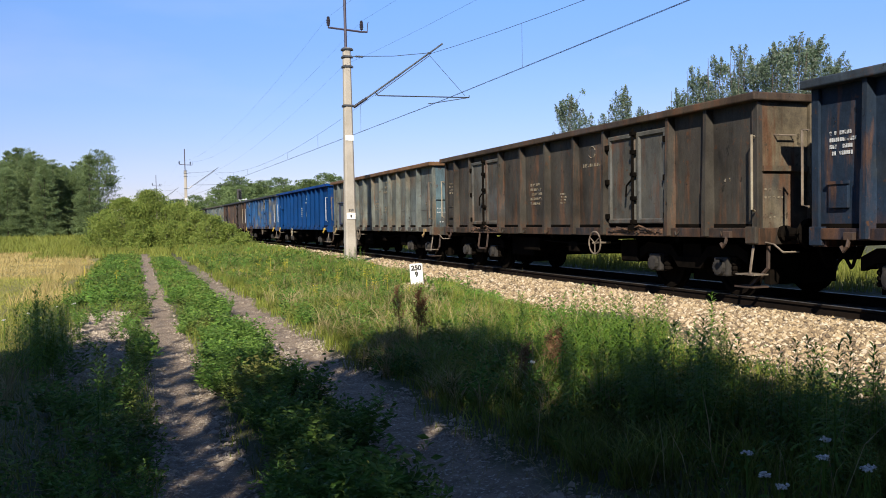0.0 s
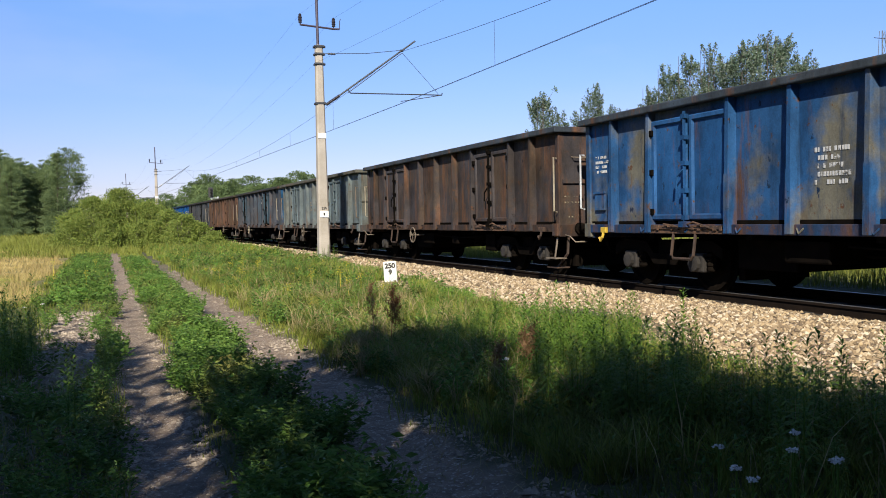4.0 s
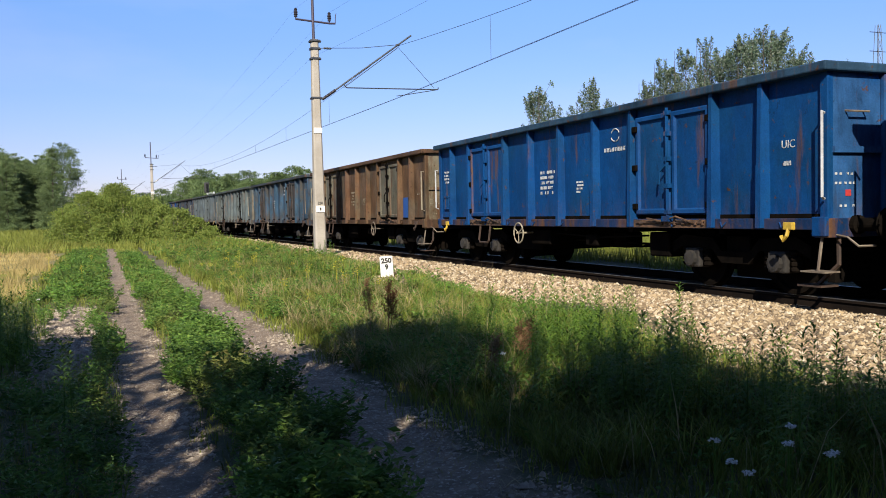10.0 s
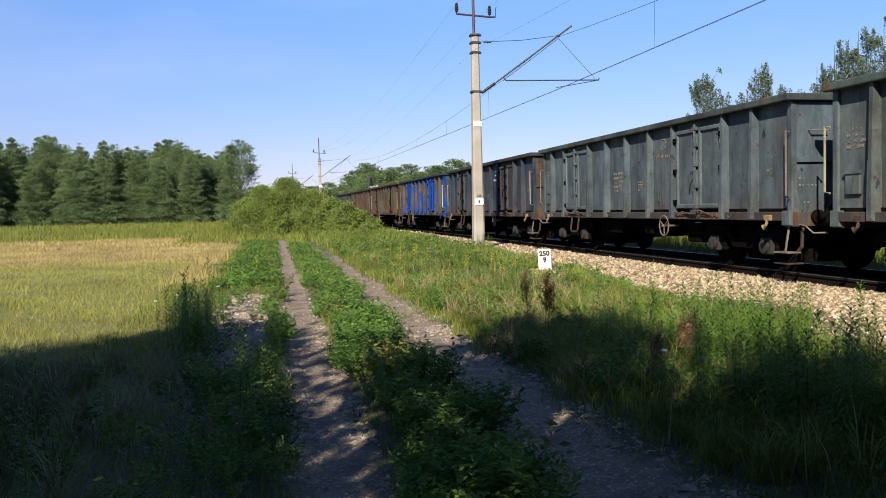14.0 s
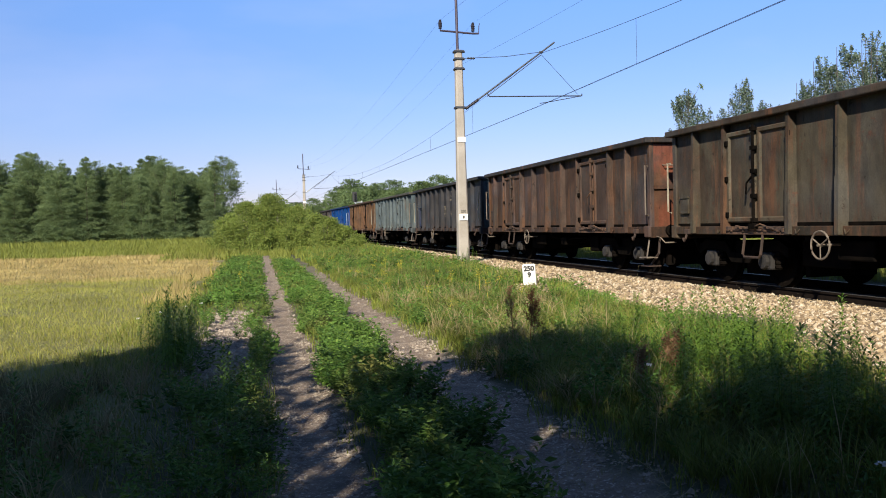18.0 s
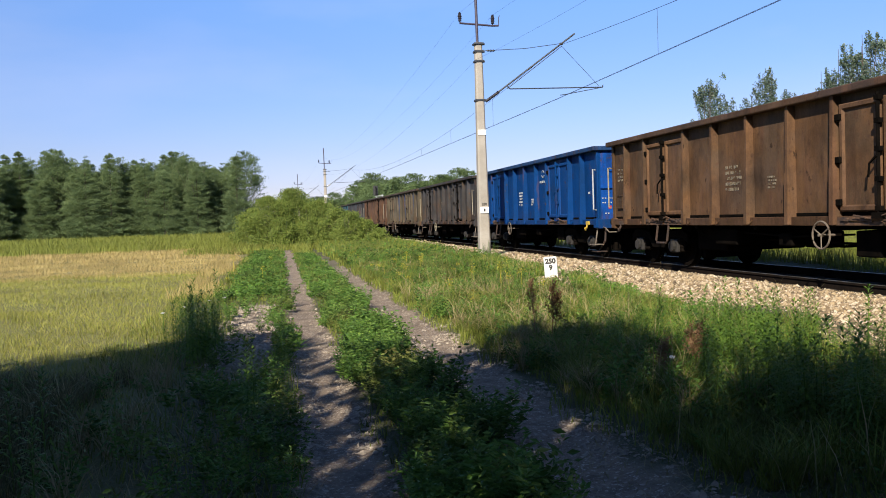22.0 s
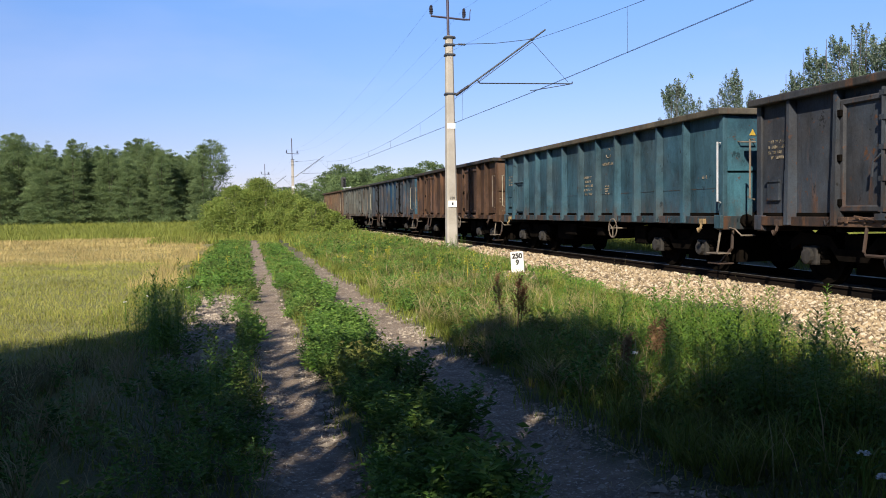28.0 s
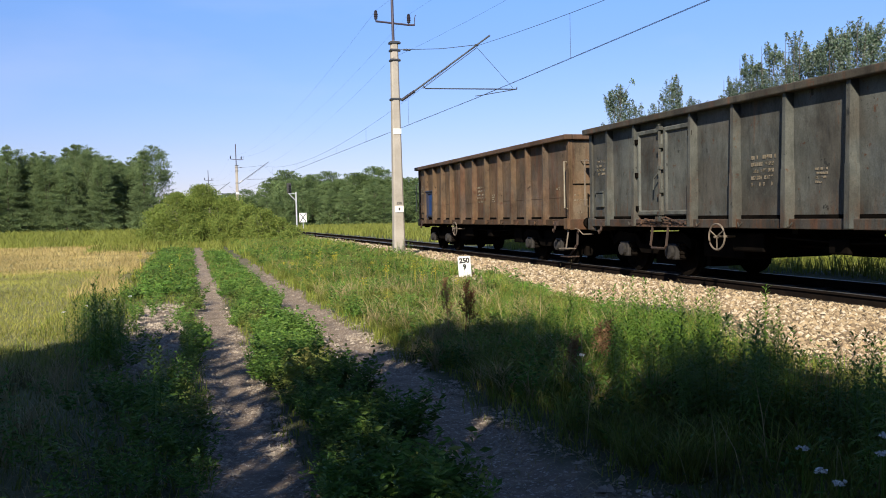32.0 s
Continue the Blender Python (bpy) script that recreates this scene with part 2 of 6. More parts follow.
def lathe(bm, profile, axis="x", at=(0, 0, 0), sides=20):
    """A turned solid: profile of (along, radius)."""
    rings = []
    for along, r in profile:
        ring = []
        for k in range(sides):
            c, s = r * math.cos(2 * math.pi * k / sides), r * math.sin(2 * math.pi * k / sides)
            p = {"x": (along, c, s), "y": (c, along, s), "z": (c, s, along)}[axis]
            ring.append(bm.verts.new(Vector(p) + Vector(at)))
        rings.append(ring)
    for a, b in zip(rings, rings[1:]):
        for k in range(sides):
            bm.faces.new((a[k], a[(k + 1) % sides], b[(k + 1) % sides], b[k]))
    bm.faces.new(rings[0])
    bm.faces.new(rings[-1])
    bmesh.ops.recalc_face_normals(bm, faces=bm.faces[:])
    return bm


def thing(name, label, category, group="", kind=""):
    return tagged(new(name), label, category, group, kind)


def arrays_mesh(name, verts, faces, material, smooth=False):
    """A mesh from numpy arrays: verts (n, 3), faces (m, 3 or 4)."""
    me = bpy.data.meshes.new(name)
    n, k = faces.shape
    me.vertices.add(len(verts))
    me.vertices.foreach_set("co", np.ascontiguousarray(verts, np.float32).ravel())
    me.loops.add(n * k)
    me.loops.foreach_set("vertex_index", np.ascontiguousarray(faces, np.int32).ravel())
    me.polygons.add(n)
    me.polygons.foreach_set("loop_start", np.arange(0, n * k, k, dtype=np.int32))
    me.polygons.foreach_set("use_smooth", np.full(n, smooth))
    me.update(calc_edges=True)
    me.materials.append(material)
    return me


bm_new = bmesh.new

# ---- materials of the place ----
DIRT = (0.170, 0.122, 0.084)
# soot plus the shade under the wagons, both in the near-black colour
STEEL_DARK = mottled("sooty_shaded_steel", (0.004, 0.0037, 0.0034), (0.009, 0.007, 0.0055), 3.0, 0.95, 0.0)
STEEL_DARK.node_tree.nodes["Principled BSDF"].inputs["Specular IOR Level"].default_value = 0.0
RUST = mottled("rusty_iron", (0.06, 0.034, 0.022), (0.028, 0.018, 0.013), 4.0, 0.8, 0.1)
RAIL_RUST = mottled("rail_rust", (0.018, 0.013, 0.010), (0.011, 0.009, 0.008), 6.0, 0.9, 0.0)
RAIL_RUST.node_tree.nodes["Principled BSDF"].inputs["Specular IOR Level"].default_value = 0.0
RAIL_BRIGHT = mottled("rail_head", (0.25, 0.24, 0.23), (0.17, 0.16, 0.15), 8.0, 0.42, 0.8, 0.05)
SLEEPER = mottled("sleeper_wood", (0.030, 0.024, 0.020), (0.016, 0.013, 0.011), 5.0, 0.9)
CONCRETE = mottled("pole_concrete", (0.37, 0.335, 0.285), (0.28, 0.25, 0.205), 1.6, 0.9, 0.0, 0.25)
GALVANISED = mottled("dull_galvanised_steel", (0.07, 0.075, 0.085), (0.04, 0.043, 0.05), 8.0, 0.6, 0.5)
DARK_PURPLE_STEEL = mottled("painted_mast_steel", (0.075, 0.06, 0.085), (0.045, 0.04, 0.06), 5.0, 0.6, 0.3)
WIRE = mottled("wire_copper", (0.035, 0.03, 0.03), (0.05, 0.045, 0.045), 20.0, 0.6, 0.5)
INSULATOR = mottled("brown_porcelain", (0.018, 0.016, 0.022), (0.03, 0.026, 0.03), 20.0, 0.25)
WHITE_PAINT = mottled("white_paint", (0.80, 0.79, 0.76), (0.66, 0.64, 0.60), 5.0, 0.7)
BLACK_PAINT = mottled("black_paint", (0.02, 0.02, 0.02), (0.035, 0.033, 0.03), 10.0, 0.6)
GREY_SIGNAL = mottled("signal_grey_paint", (0.42, 0.44, 0.45), (0.33, 0.35, 0.36), 4.0, 0.6)


def ground_material():
    m, nt, b = nodes_of("meadow_and_dirt_track", 0.95)
    w = coords(nt)
    sep = nt.nodes.new("ShaderNodeSeparateXYZ")
    nt.links.new(w, sep.inputs[0])
    wob = noise_of(nt, w, 0.9, 5)
    fine = noise_of(nt, w, 9.0, 6, 0.7)
    far = noise_of(nt, w, 0.05, 4)
    spot = noise_of(nt, w, 30.0, 4, 0.7)

    def calc(op, a, c, d=None):
        n = nt.nodes.new("ShaderNodeMath")
        n.operation = op
        for i, v in enumerate((a, c, d)):
            if v is None:
                continue
            if isinstance(v, (int, float)):
                n.inputs[i].default_value = v
            else:
                nt.links.new(v, n.inputs[i])
        return n.outputs[0]

    x = calc("MULTIPLY_ADD", wob, 0.9, calc("SUBTRACT", sep.outputs[0], 0.45))
    x = calc("MULTIPLY_ADD", fine, 0.25, calc("SUBTRACT", x, 0.12))

    def band(centre, half):
        d = calc("ABSOLUTE", calc("SUBTRACT", x, centre), 0.0)
        return ramp(nt, d, half + 0.10, half - 0.06)

    ruts = calc("MAXIMUM", band(0.35, 0.27), calc("MULTIPLY", band(1.84, 0.35), ramp(nt, calc("MULTIPLY_ADD", wob, 24.0, sep.outputs[1]), 54.0, 30.0)))
    gravel_x = band(-0.42, 0.30)
    gravel_y = ramp(nt, calc("ABSOLUTE", calc("SUBTRACT", sep.outputs[1], 12.9), 0.0), 4.6, 2.6)
    ruts = calc("MAXIMUM", ruts, calc("MULTIPLY", gravel_x, gravel_y))
    ruts = calc("MULTIPLY", ruts, ramp(nt, sep.outputs[1], 62.0, 45.0))
    soil = blend(nt, ramp(nt, fine, 0.35, 0.65), DIRT, (0.285, 0.218, 0.155))
    soil = blend(nt, ramp(nt, spot, 0.56, 0.62), soil, (0.50, 0.43, 0.35))
    soil = blend(nt, ramp(nt, noise_of(nt, w, 2.2, 6, 0.65), 0.50, 0.70, 0.8), soil, (0.10, 0.074, 0.055))
    # meadow: green near the lane, straw-yellow farther off
    green = blend(nt, ramp(nt, fine, 0.3, 0.7), (0.050, 0.058, 0.022), (0.080, 0.078, 0.034))
    straw = blend(nt, ramp(nt, fine, 0.3, 0.7), (0.24, 0.20, 0.075), (0.17, 0.165, 0.05))
    meadow = ramp(nt, x, -0.6, -2.0)
    light_green = blend(nt, ramp(nt, fine, 0.3, 0.7), (0.150, 0.155, 0.042), (0.215, 0.200, 0.062))
    yy = calc("MULTIPLY_ADD", far, 12.0, sep.outputs[1])
    ripe = calc("MULTIPLY", ramp(nt, yy, 27.0, 36.0), ramp(nt, yy, 66.0, 56.0))
    field = blend(nt, ripe, light_green, straw)
    grass = blend(nt, meadow, green, field)
    c = blend(nt, ruts, grass, soil)
    nt.links.new(c, b.inputs["Base Color"])
    bumped(nt, b, calc("ADD", fine, spot), 0.9, 0.04)
    return m


GROUND = ground_material()


def build_ground():
    xs = np.concatenate([-np.geomspace(2500, 9, 40), np.arange(-8, 13, 0.25), np.geomspace(13.5, 2500, 40)])
    ys = np.concatenate([-np.geomspace(2500, 12, 36), np.arange(-10, 45, 0.35), np.geomspace(46, 2800, 60)])
    gx, gy = np.meshgrid(xs, ys)
    v = np.stack([gx, gy, ground_z(gx, gy)], -1).reshape(-1, 3)
    i = (np.arange(len(ys) - 1)[:, None] * len(xs) + np.arange(len(xs) - 1)).ravel()
    f = np.stack([i, i + 1, i + 1 + len(xs), i + len(xs)], -1)
    tagged(new("ground", arrays_mesh("ground", v, f, GROUND, True)), "meadow ground with a two-rut dirt lane", "ground", kind="structure")


build_ground()

# ---- the railway: ballast, sleepers, rails ----
BALLAST_BED = mottled("ballast_bed", (0.10, 0.075, 0.053), (0.22, 0.168, 0.12), 12.0, 0.95, 0.0, 0.6, 30.0)


# oily, and near-black to hold the shade under the train
OILY_SHADE_BED = mottled("oily_shaded_ballast", (0.006, 0.005, 0.004), (0.013, 0.011, 0.009), 9.0, 0.98, 0.0, 0.6, 30.0)


def stone_material():
    m, nt, b = nodes_of("ballast_stone", 0.9)
    geo = nt.nodes.new("ShaderNodeNewGeometry")
    r = nt.nodes.new("ShaderNodeValToRGB")
    cols = [(0.095, 0.070, 0.044), (0.31, 0.238, 0.145), (0.195, 0.139, 0.080), (0.50, 0.425, 0.315), (0.15, 0.108, 0.065), (0.36, 0.270, 0.155), (0.25, 0.185, 0.108), (0.42, 0.340, 0.225)]
    r.color_ramp.interpolation = "CONSTANT"
    while len(r.color_ramp.elements) < len(cols):
        r.color_ramp.elements.new(0.5)
    for i, col in enumerate(cols):
        r.color_ramp.elements[i].position, r.color_ramp.elements[i].color = i / len(cols), (*col, 1)
    nt.links.new(geo.outputs["Random Per Island"], r.inputs[0])
    grain = noise_of(nt, coords(nt), 60, 3)
    c = blend(nt, ramp(nt, grain, 0.35, 0.75), r.outputs[0], (0.30, 0.22, 0.14))
    c = blend(nt, 0.25, r.outputs[0], c)
    nt.links.new(c, b.inputs["Base Color"])
    bumped(nt, b, grain, 0.3, 0.005)
    return m


STONE = stone_material()
# cross-section of the ballast bed: distance from the track's middle, height
BED = [(-4.5, -0.03), (-3.9, 0.075), (-2.9, 0.10), (-1.85, 0.115), (-1.6, 0.12), (0, 0.12), (1.6, 0.12), (1.9, 0.10), (3.3, -0.05)]


def bed_z(off):
    return np.interp(off, [p[0] for p in BED], [p[1] for p in BED])


def bend_x(y):
    return AXIS - BEND * np.maximum(y, 0) ** 2 / 2


def build_railway():
    ys = np.concatenate([np.arange(-450, -20, 20), np.arange(-20, 60, 2.0), np.arange(60, 520, 8.0)])
    off = np.array([p[0] for p in BED])
    gx = bend_x(ys)[:, None] + off[None]
    v = np.stack([gx, np.repeat(ys[:, None], len(off), 1), np.repeat(np.array([p[1] for p in BED])[None], len(ys), 0)], -1).reshape(-1, 3)
    i = (np.arange(len(ys) - 1)[:, None] * len(off) + np.arange(len(off) - 1)).ravel()
    f = np.stack([i, i + 1, i + 1 + len(off), i + len(off)], -1)
    bed = tagged(new("ballast", arrays_mesh("ballast", v, f, BALLAST_BED)), "light brown crushed-stone ballast under the track", "ballast", kind="structure")
    # between the rails and beyond: oil, brake dust, and the train's shade painted in
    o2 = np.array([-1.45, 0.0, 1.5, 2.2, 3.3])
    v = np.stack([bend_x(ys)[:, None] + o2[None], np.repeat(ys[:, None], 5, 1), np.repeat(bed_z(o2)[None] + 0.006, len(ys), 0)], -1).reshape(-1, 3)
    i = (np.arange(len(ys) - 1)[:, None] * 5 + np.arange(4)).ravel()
    part("oily_shaded_stones", arrays_mesh("oily_shaded_stones", v, np.stack([i, i + 1, i + 6, i + 5], -1), OILY_SHADE_BED), OILY_SHADE_BED, bed, "oily stones under the rails, blackened further for shade under the train")
    # loose stones over the bed: bent octahedra, dense near, thinner far
    rng = np.random.default_rng(3)
    ps = []
    for y0, y1, per, size in ((5, 13, 470, 0.031), (13, 24, 270, 0.038), (24, 45, 95, 0.055), (45, 95, 30, 0.08)):
        n = int((y1 - y0) * (3.4 if y0 < 24 else 2.5) * per)
        y = rng.uniform(y0, y1, n)
        o = rng.uniform(-4.3, -0.9, n) if y0 < 24 else rng.uniform(-3.4, -0.9, n)
        ps.append(np.stack([bend_x(y) + o, y, bed_z(o) + size * rng.uniform(0.0, 0.5, n), size * rng.uniform(0.6, 1.5, n)], -1))
    # pale grit washed down to the foot of the bed
    n = 5200
    y = rng.uniform(5, 19, n)
    o = -3.5 - rng.uniform(0, 1, n) ** 0.8 - 0.02 * (12 - y)
    keep_grit = np.sin(y * 1.1) + np.sin(y * 2.7 + o * 3) > -0.5
    ps.append(np.stack([bend_x(y) + o, y, np.maximum(bed_z(o), ground_z(bend_x(y) + o, y)) + 0.004, 0.014 * rng.lognormal(0, 0.4, n)], -1)[keep_grit])
    p = np.concatenate(ps)
    n = len(p)
    octa = np.array([(1, 0, 0), (-1, 0, 0), (0, 1, 0), (0, -1, 0), (0, 0, 1), (0, 0, -1)], float)
    pts = octa[None] * rng.uniform(0.65, 1.25, (n, 6, 1)) + rng.normal(0, 0.22, (n, 6, 3))
    a = rng.uniform(0, 6.28, n)
    rot = np.stack([np.stack([np.cos(a), -np.sin(a), 0 * a], -1), np.stack([np.sin(a), np.cos(a), 0 * a], -1), np.stack([0 * a, 0 * a, 1 + 0 * a], -1)], 1)
    pts = np.einsum("nij,nkj->nki", rot, pts) * np.array([1, 1, 0.75]) * p[:, None, 3:4] + p[:, None, :3]
    tri = np.array([(0, 2, 4), (2, 1, 4), (1, 3, 4), (3, 0, 4), (2, 0, 5), (1, 2, 5), (3, 1, 5), (0, 3, 5)])
    faces = (np.arange(n)[:, None, None] * 6 + tri[None]).reshape(-1, 3)
    st = new("loose_stones", arrays_mesh("loose_stones", pts.reshape(-1, 3), faces, STONE))
    st.parent = bed
    tagged(st, kind="stuff")
    # sleepers
    bm = bm_new()
    box(bm, -1.3, 1.3, -0.13, 0.13, -0.08, 0.015, 0.02)
    sl = mesh_of("sleeper", bm, SLEEPER)
    holder = thing("track", "railway track of rusty rails on dark oily sleepers", "track", kind="structure")
    rows = []
    y = -3.0
    while y < 130:
        rows.append(y)
        y += 0.6
    for y in rows:
        x, turn = track(y)
        ob = part("sleeper", sl, SLEEPER, holder)
        ob.matrix_basis = pose(x, y, 0.12, 0, 0, turn)
    # rails: foot, web and head swept along the bend
    prof = [(-0.07, -0.172), (0.07, -0.172), (0.07, -0.155), (0.012, -0.14), (0.012, -0.045), (0.036, -0.035), (0.036, 0.0), (-0.036, 0.0), (-0.036, -0.035), (-0.012, -0.045), (-0.012, -0.14), (-0.07, -0.155)]
    ys = np.concatenate([np.arange(-450, 0, 30), np.arange(0, 520, 5.0)])
    for side in (-0.753, 0.753):
        for nm, pr, mt in (("rail", prof, RAIL_RUST), ("rail_head", [(-0.03, 0.0), (0.03, 0.0), (0.03, 0.004), (-0.03, 0.004)], RAIL_BRIGHT)):
            k = len(pr)
            v = np.stack([np.stack([bend_x(ys) + side + px, ys, 0 * ys + RAIL - 0.004 + pz], -1) for px, pz in pr], 1).reshape(-1, 3)
            q = [[j * k + a, j * k + (a + 1) % k, (j + 1) * k + (a + 1) % k, (j + 1) * k + a] for j in range(len(ys) - 1) for a in range(k)]
            part(nm, arrays_mesh(nm, v, np.array(q), mt), mt, holder)


build_railway()


# ---- overhead line ----
def strung(bm, stops, sag, radius, steps=8):
    """One wire hung from stop to stop."""
    pts = []
    for a, b in zip(stops, stops[1:]):
        a, b = Vector(a), Vector(b)
        pts += [a.lerp(b, i / steps) - Vector((0, 0, 4 * sag * (i / steps) * (1 - i / steps))) for i in range(steps)]
    tube(bm, pts + [Vector(stops[-1])], radius, 4)


def catenary_pole(x, y, number_plate=True):
    """A concrete pole with steel cantilever, mast top and cross-arm; its foot at the ground."""
    z0 = float(ground_z(x, y)) - 0.05
    p = thing("catenary_pole", "pale concrete railway pole with steel cantilever and cross-arm", "utility pole", "poles along the track")
    p.matrix_basis = pose(x, y, z0)
    base = 0.0
    bm = bm_new()
    # tapered, slightly flattened shaft with chamfered corners
    rings = []
    for z, w, d in ((base - 0.3, 0.205, 0.20), (1.0, 0.19, 0.19), (4.5, 0.152, 0.16), (7.55, 0.125, 0.13)):
        c = 0.05
        rings.append([bm.verts.new((sx, sy, z)) for sx, sy in ((-w + c, -d), (w - c, -d), (w, -d + c), (w, d - c), (w - c, d), (-w + c, d), (-w, d - c), (-w, -d + c))])
    for a, b in zip(rings, rings[1:]):
        for k in range(8):
            bm.faces.new((a[k], a[(k + 1) % 8], b[(k + 1) % 8], b[k]))
    bm.faces.new(rings[-1])
    part("shaft", bm, CONCRETE, p)
    for z, w in ((7.5, 0.17), (7.24, 0.16), (6.9, 0.16), (5.55, 0.175)):
        bm = bm_new()
        box(bm, -w, w, -0.17, 0.17, z - 0.035, z + 0.035, 0.01)
        box(bm, w, w + 0.06, -0.05, 0.05, z - 0.03, z + 0.03)
        part("clamp_band", bm, GALVANISED, p, "dark steel clamp band")
    bm = bm_new()
    tube(bm, [(-0.02, 0, 7.2), (-0.04, 0, 9.9)], 0.05, 8)
    part("mast_top", bm, DARK_PURPLE_STEEL, p, "dark steel tube above the concrete shaft")
    bm = bm_new()
    tube(bm, [(-0.63, 0, 8.22), (0.55, 0, 8.14), (0.76, 0, 8.15)], 0.035, 6)
    tube(bm, [(0.76, 0, 8.15), (0.77, 0, 8.42), (0.8, 0, 8.5)], 0.014, 5)
    part("cross_arm", bm, DARK_PURPLE_STEEL, p)
    for ix, iz in ((-0.62, 8.22), (0.55, 8.15)):
        bm = bm_new()
        lathe(bm, [(0, 0.02), (0.06, 0.02), (0.07, 0.065), (0.13, 0.05), (0.15, 0.075), (0.2, 0.055), (0.23, 0.075), (0.29, 0.05), (0.33, 0.06), (0.38, 0.02)], "z", (ix, 0, iz), 10)
        part("insulator", bm, INSULATOR, p, "dark ribbed porcelain insulator")
    # cantilever: sloping tube, its upper stay, the registration arm
    bm = bm_new()
    tube(bm, [(0.22, 0, 5.52), (0.7, 0, 5.85)], 0.05, 8)
    for k in range(4):
        lathe(bm, [(-0.02, 0.03), (0, 0.075), (0.02, 0.03)], "x", (0.34 + 0.1 * k, 0, 5.6 + 0.07 * k), 8)
    part("cantilever_insulator", bm, INSULATOR, p)
    bm = bm_new()
    tube(bm, [(0.65, 0, 5.82), (3.55, 0, 7.9)], 0.03, 8)
    part("cantilever_tube", bm, GALVANISED, p, "sloping dark steel cantilever tube")
    bm = bm_new()
    tube(bm, [(0.15, 0, 7.27), (1.7, 0, 7.36), (3.08, 0, 7.55)], 0.011, 5)
    lathe(bm, [(0.0, 0.012), (0.05, 0.04), (0.1, 0.025), (0.15, 0.045), (0.2, 0.025), (0.25, 0.045), (0.3, 0.012)], "x", (0.3, 0, 7.28), 8)
    lathe(bm, [(0.0, 0.012), (0.04, 0.045), (0.12, 0.045), (0.16, 0.012)], "x", (2.95, 0, 7.53), 8)
    part("stay_rod", bm, GALVANISED, p)
    bm = bm_new()
    tube(bm, [(1.1, 0, 5.95), (4.55, 0, 6.0)], 0.022, 6)
    tube(bm, [(1.1, 0, 5.95), (1.0, 0, 6.07)], 0.02, 6)
    tube(bm, [(4.55, 0, 6.0), (4.56, 0, 6.08)], 0.02, 6)
    part("registration_arm", bm, GALVANISED, p)
    bm = bm_new()
    tube(bm, [(1.0, 0, 5.95), (3.05, 0, 7.45)], 0.012, 5)
    tube(bm, [(3.05, 0, 7.45), (4.4, 0, 6.05)], 0.008, 4)
    part("stay_wire", bm, WIRE, p)
    bm = bm_new()
    tube(bm, [(4.5, 0, 5.99), (3.2, -0.1, 5.75), (2.9, -0.15, 5.7)], 0.014, 5)
    part("steady_arm", bm, GALVANISED, p)
    # white marks
    bm = bm_new()
    box(bm, -0.14, 0.14, -0.182, -0.166, 4.34, 4.52)
    part("white_mark", bm, WHITE_PAINT, p, "white painted mark on the pole")
    bm = bm_new()
    box(bm, -0.15, 0.15, -0.209, -0.18, 1.62, 1.84)
    part("number_panel", bm, WHITE_PAINT, p, "white painted panel with dark figures")
    bm = bm_new()
    box(bm, -0.03, 0.03, -0.213, -0.208, 1.68, 1.78)
    part("figure_bar", bm, BLACK_PAINT, p)
    return p


POLES = [(7.03, 28.7), (5.30, 96.9), (3.4, 147.0), (0.6, 205.0)]
POLE_THINGS = [catenary_pole(_x, _y) for _x, _y in POLES]


def build_wires():
    """Contact wire, messenger with droppers, and the feeders on the pole tops."""
    cw = thing("contact_wire", "thin dark overhead contact wire above the track", "wire")
    ms = thing("messenger_wire", "sagging dark messenger wire with droppers above the track", "wire")
    stops = [(-35.0, AXIS + 0.1)] + [(y, x + 2.9) for x, y in POLES]
    bmz = bm_new()
    strung(bmz, [(x, y, 7.5) for y, x in stops], 1.5, 0.007, 20)
    for k in (-0.02, 0.02):
        bc = bm_new()
        strung(bc, [(x + k, y, 5.66) for y, x in stops], 0.02, 0.0058, 6)
        part("wire", bc, WIRE, cw)
    part("wire", bmz, WIRE, ms)
    for (ya, xa), (yb, xb) in zip(stops, stops[1:3]):
        n = 8
        for j in range(1, n):
            u = j / n
            bm = bm_new()
            x, y = xa + (xb - xa) * u, ya + (yb - ya) * u
            tube(bm, [(x, y, 5.66), (x, y, 7.5 - 4 * 1.5 * u * (1 - u))], 0.005, 4)
            part("dropper", bm, WIRE, ms)
    for dx, dz in ((-0.62, 8.62), (0.55, 8.55), (-0.1, 7.0)):
        fd = thing("feeder_wire", "thin grey feeder wire strung between the poles", "wire", "feeder wires")
        bm = bm_new()
        pts = [(7.03 + dx, -38.0, dz)] + [(x + dx, y, dz) for x, y in POLES]
        strung(bm, pts, 1.3, 0.0028, 16)
        part("wire", bm, WIRE, fd)


build_wires()

# ---- the goods train ----
# a wagon's own space: y back along the train, its leading end at -y, z up from the rails
GRAB_PALE = mottled("pale_grab_iron", (0.30, 0.27, 0.20), (0.20, 0.165, 0.115), 6.0, 0.6)
GRAB_WHITE = mottled("white_grab_iron", (0.46, 0.48, 0.50), (0.34, 0.35, 0.36), 6.0, 0.6)
HATCH_DARK = mottled("navy_hatch_iron", (0.012, 0.02, 0.055), (0.02, 0.022, 0.035), 5.0, 0.6)
GRAB_DULL = mottled("dull_grab_iron", (0.17, 0.14, 0.105), (0.10, 0.075, 0.055), 6.0, 0.7)
LATCH_RUST = mottled("flaking_latch_rust", (0.12, 0.062, 0.032), (0.030, 0.019, 0.015), 9.0, 0.85)
AXLE_DUST = mottled("dusty_axle_box_iron", (0.026, 0.022, 0.019), (0.008, 0.007, 0.006), 7.0, 0.85)
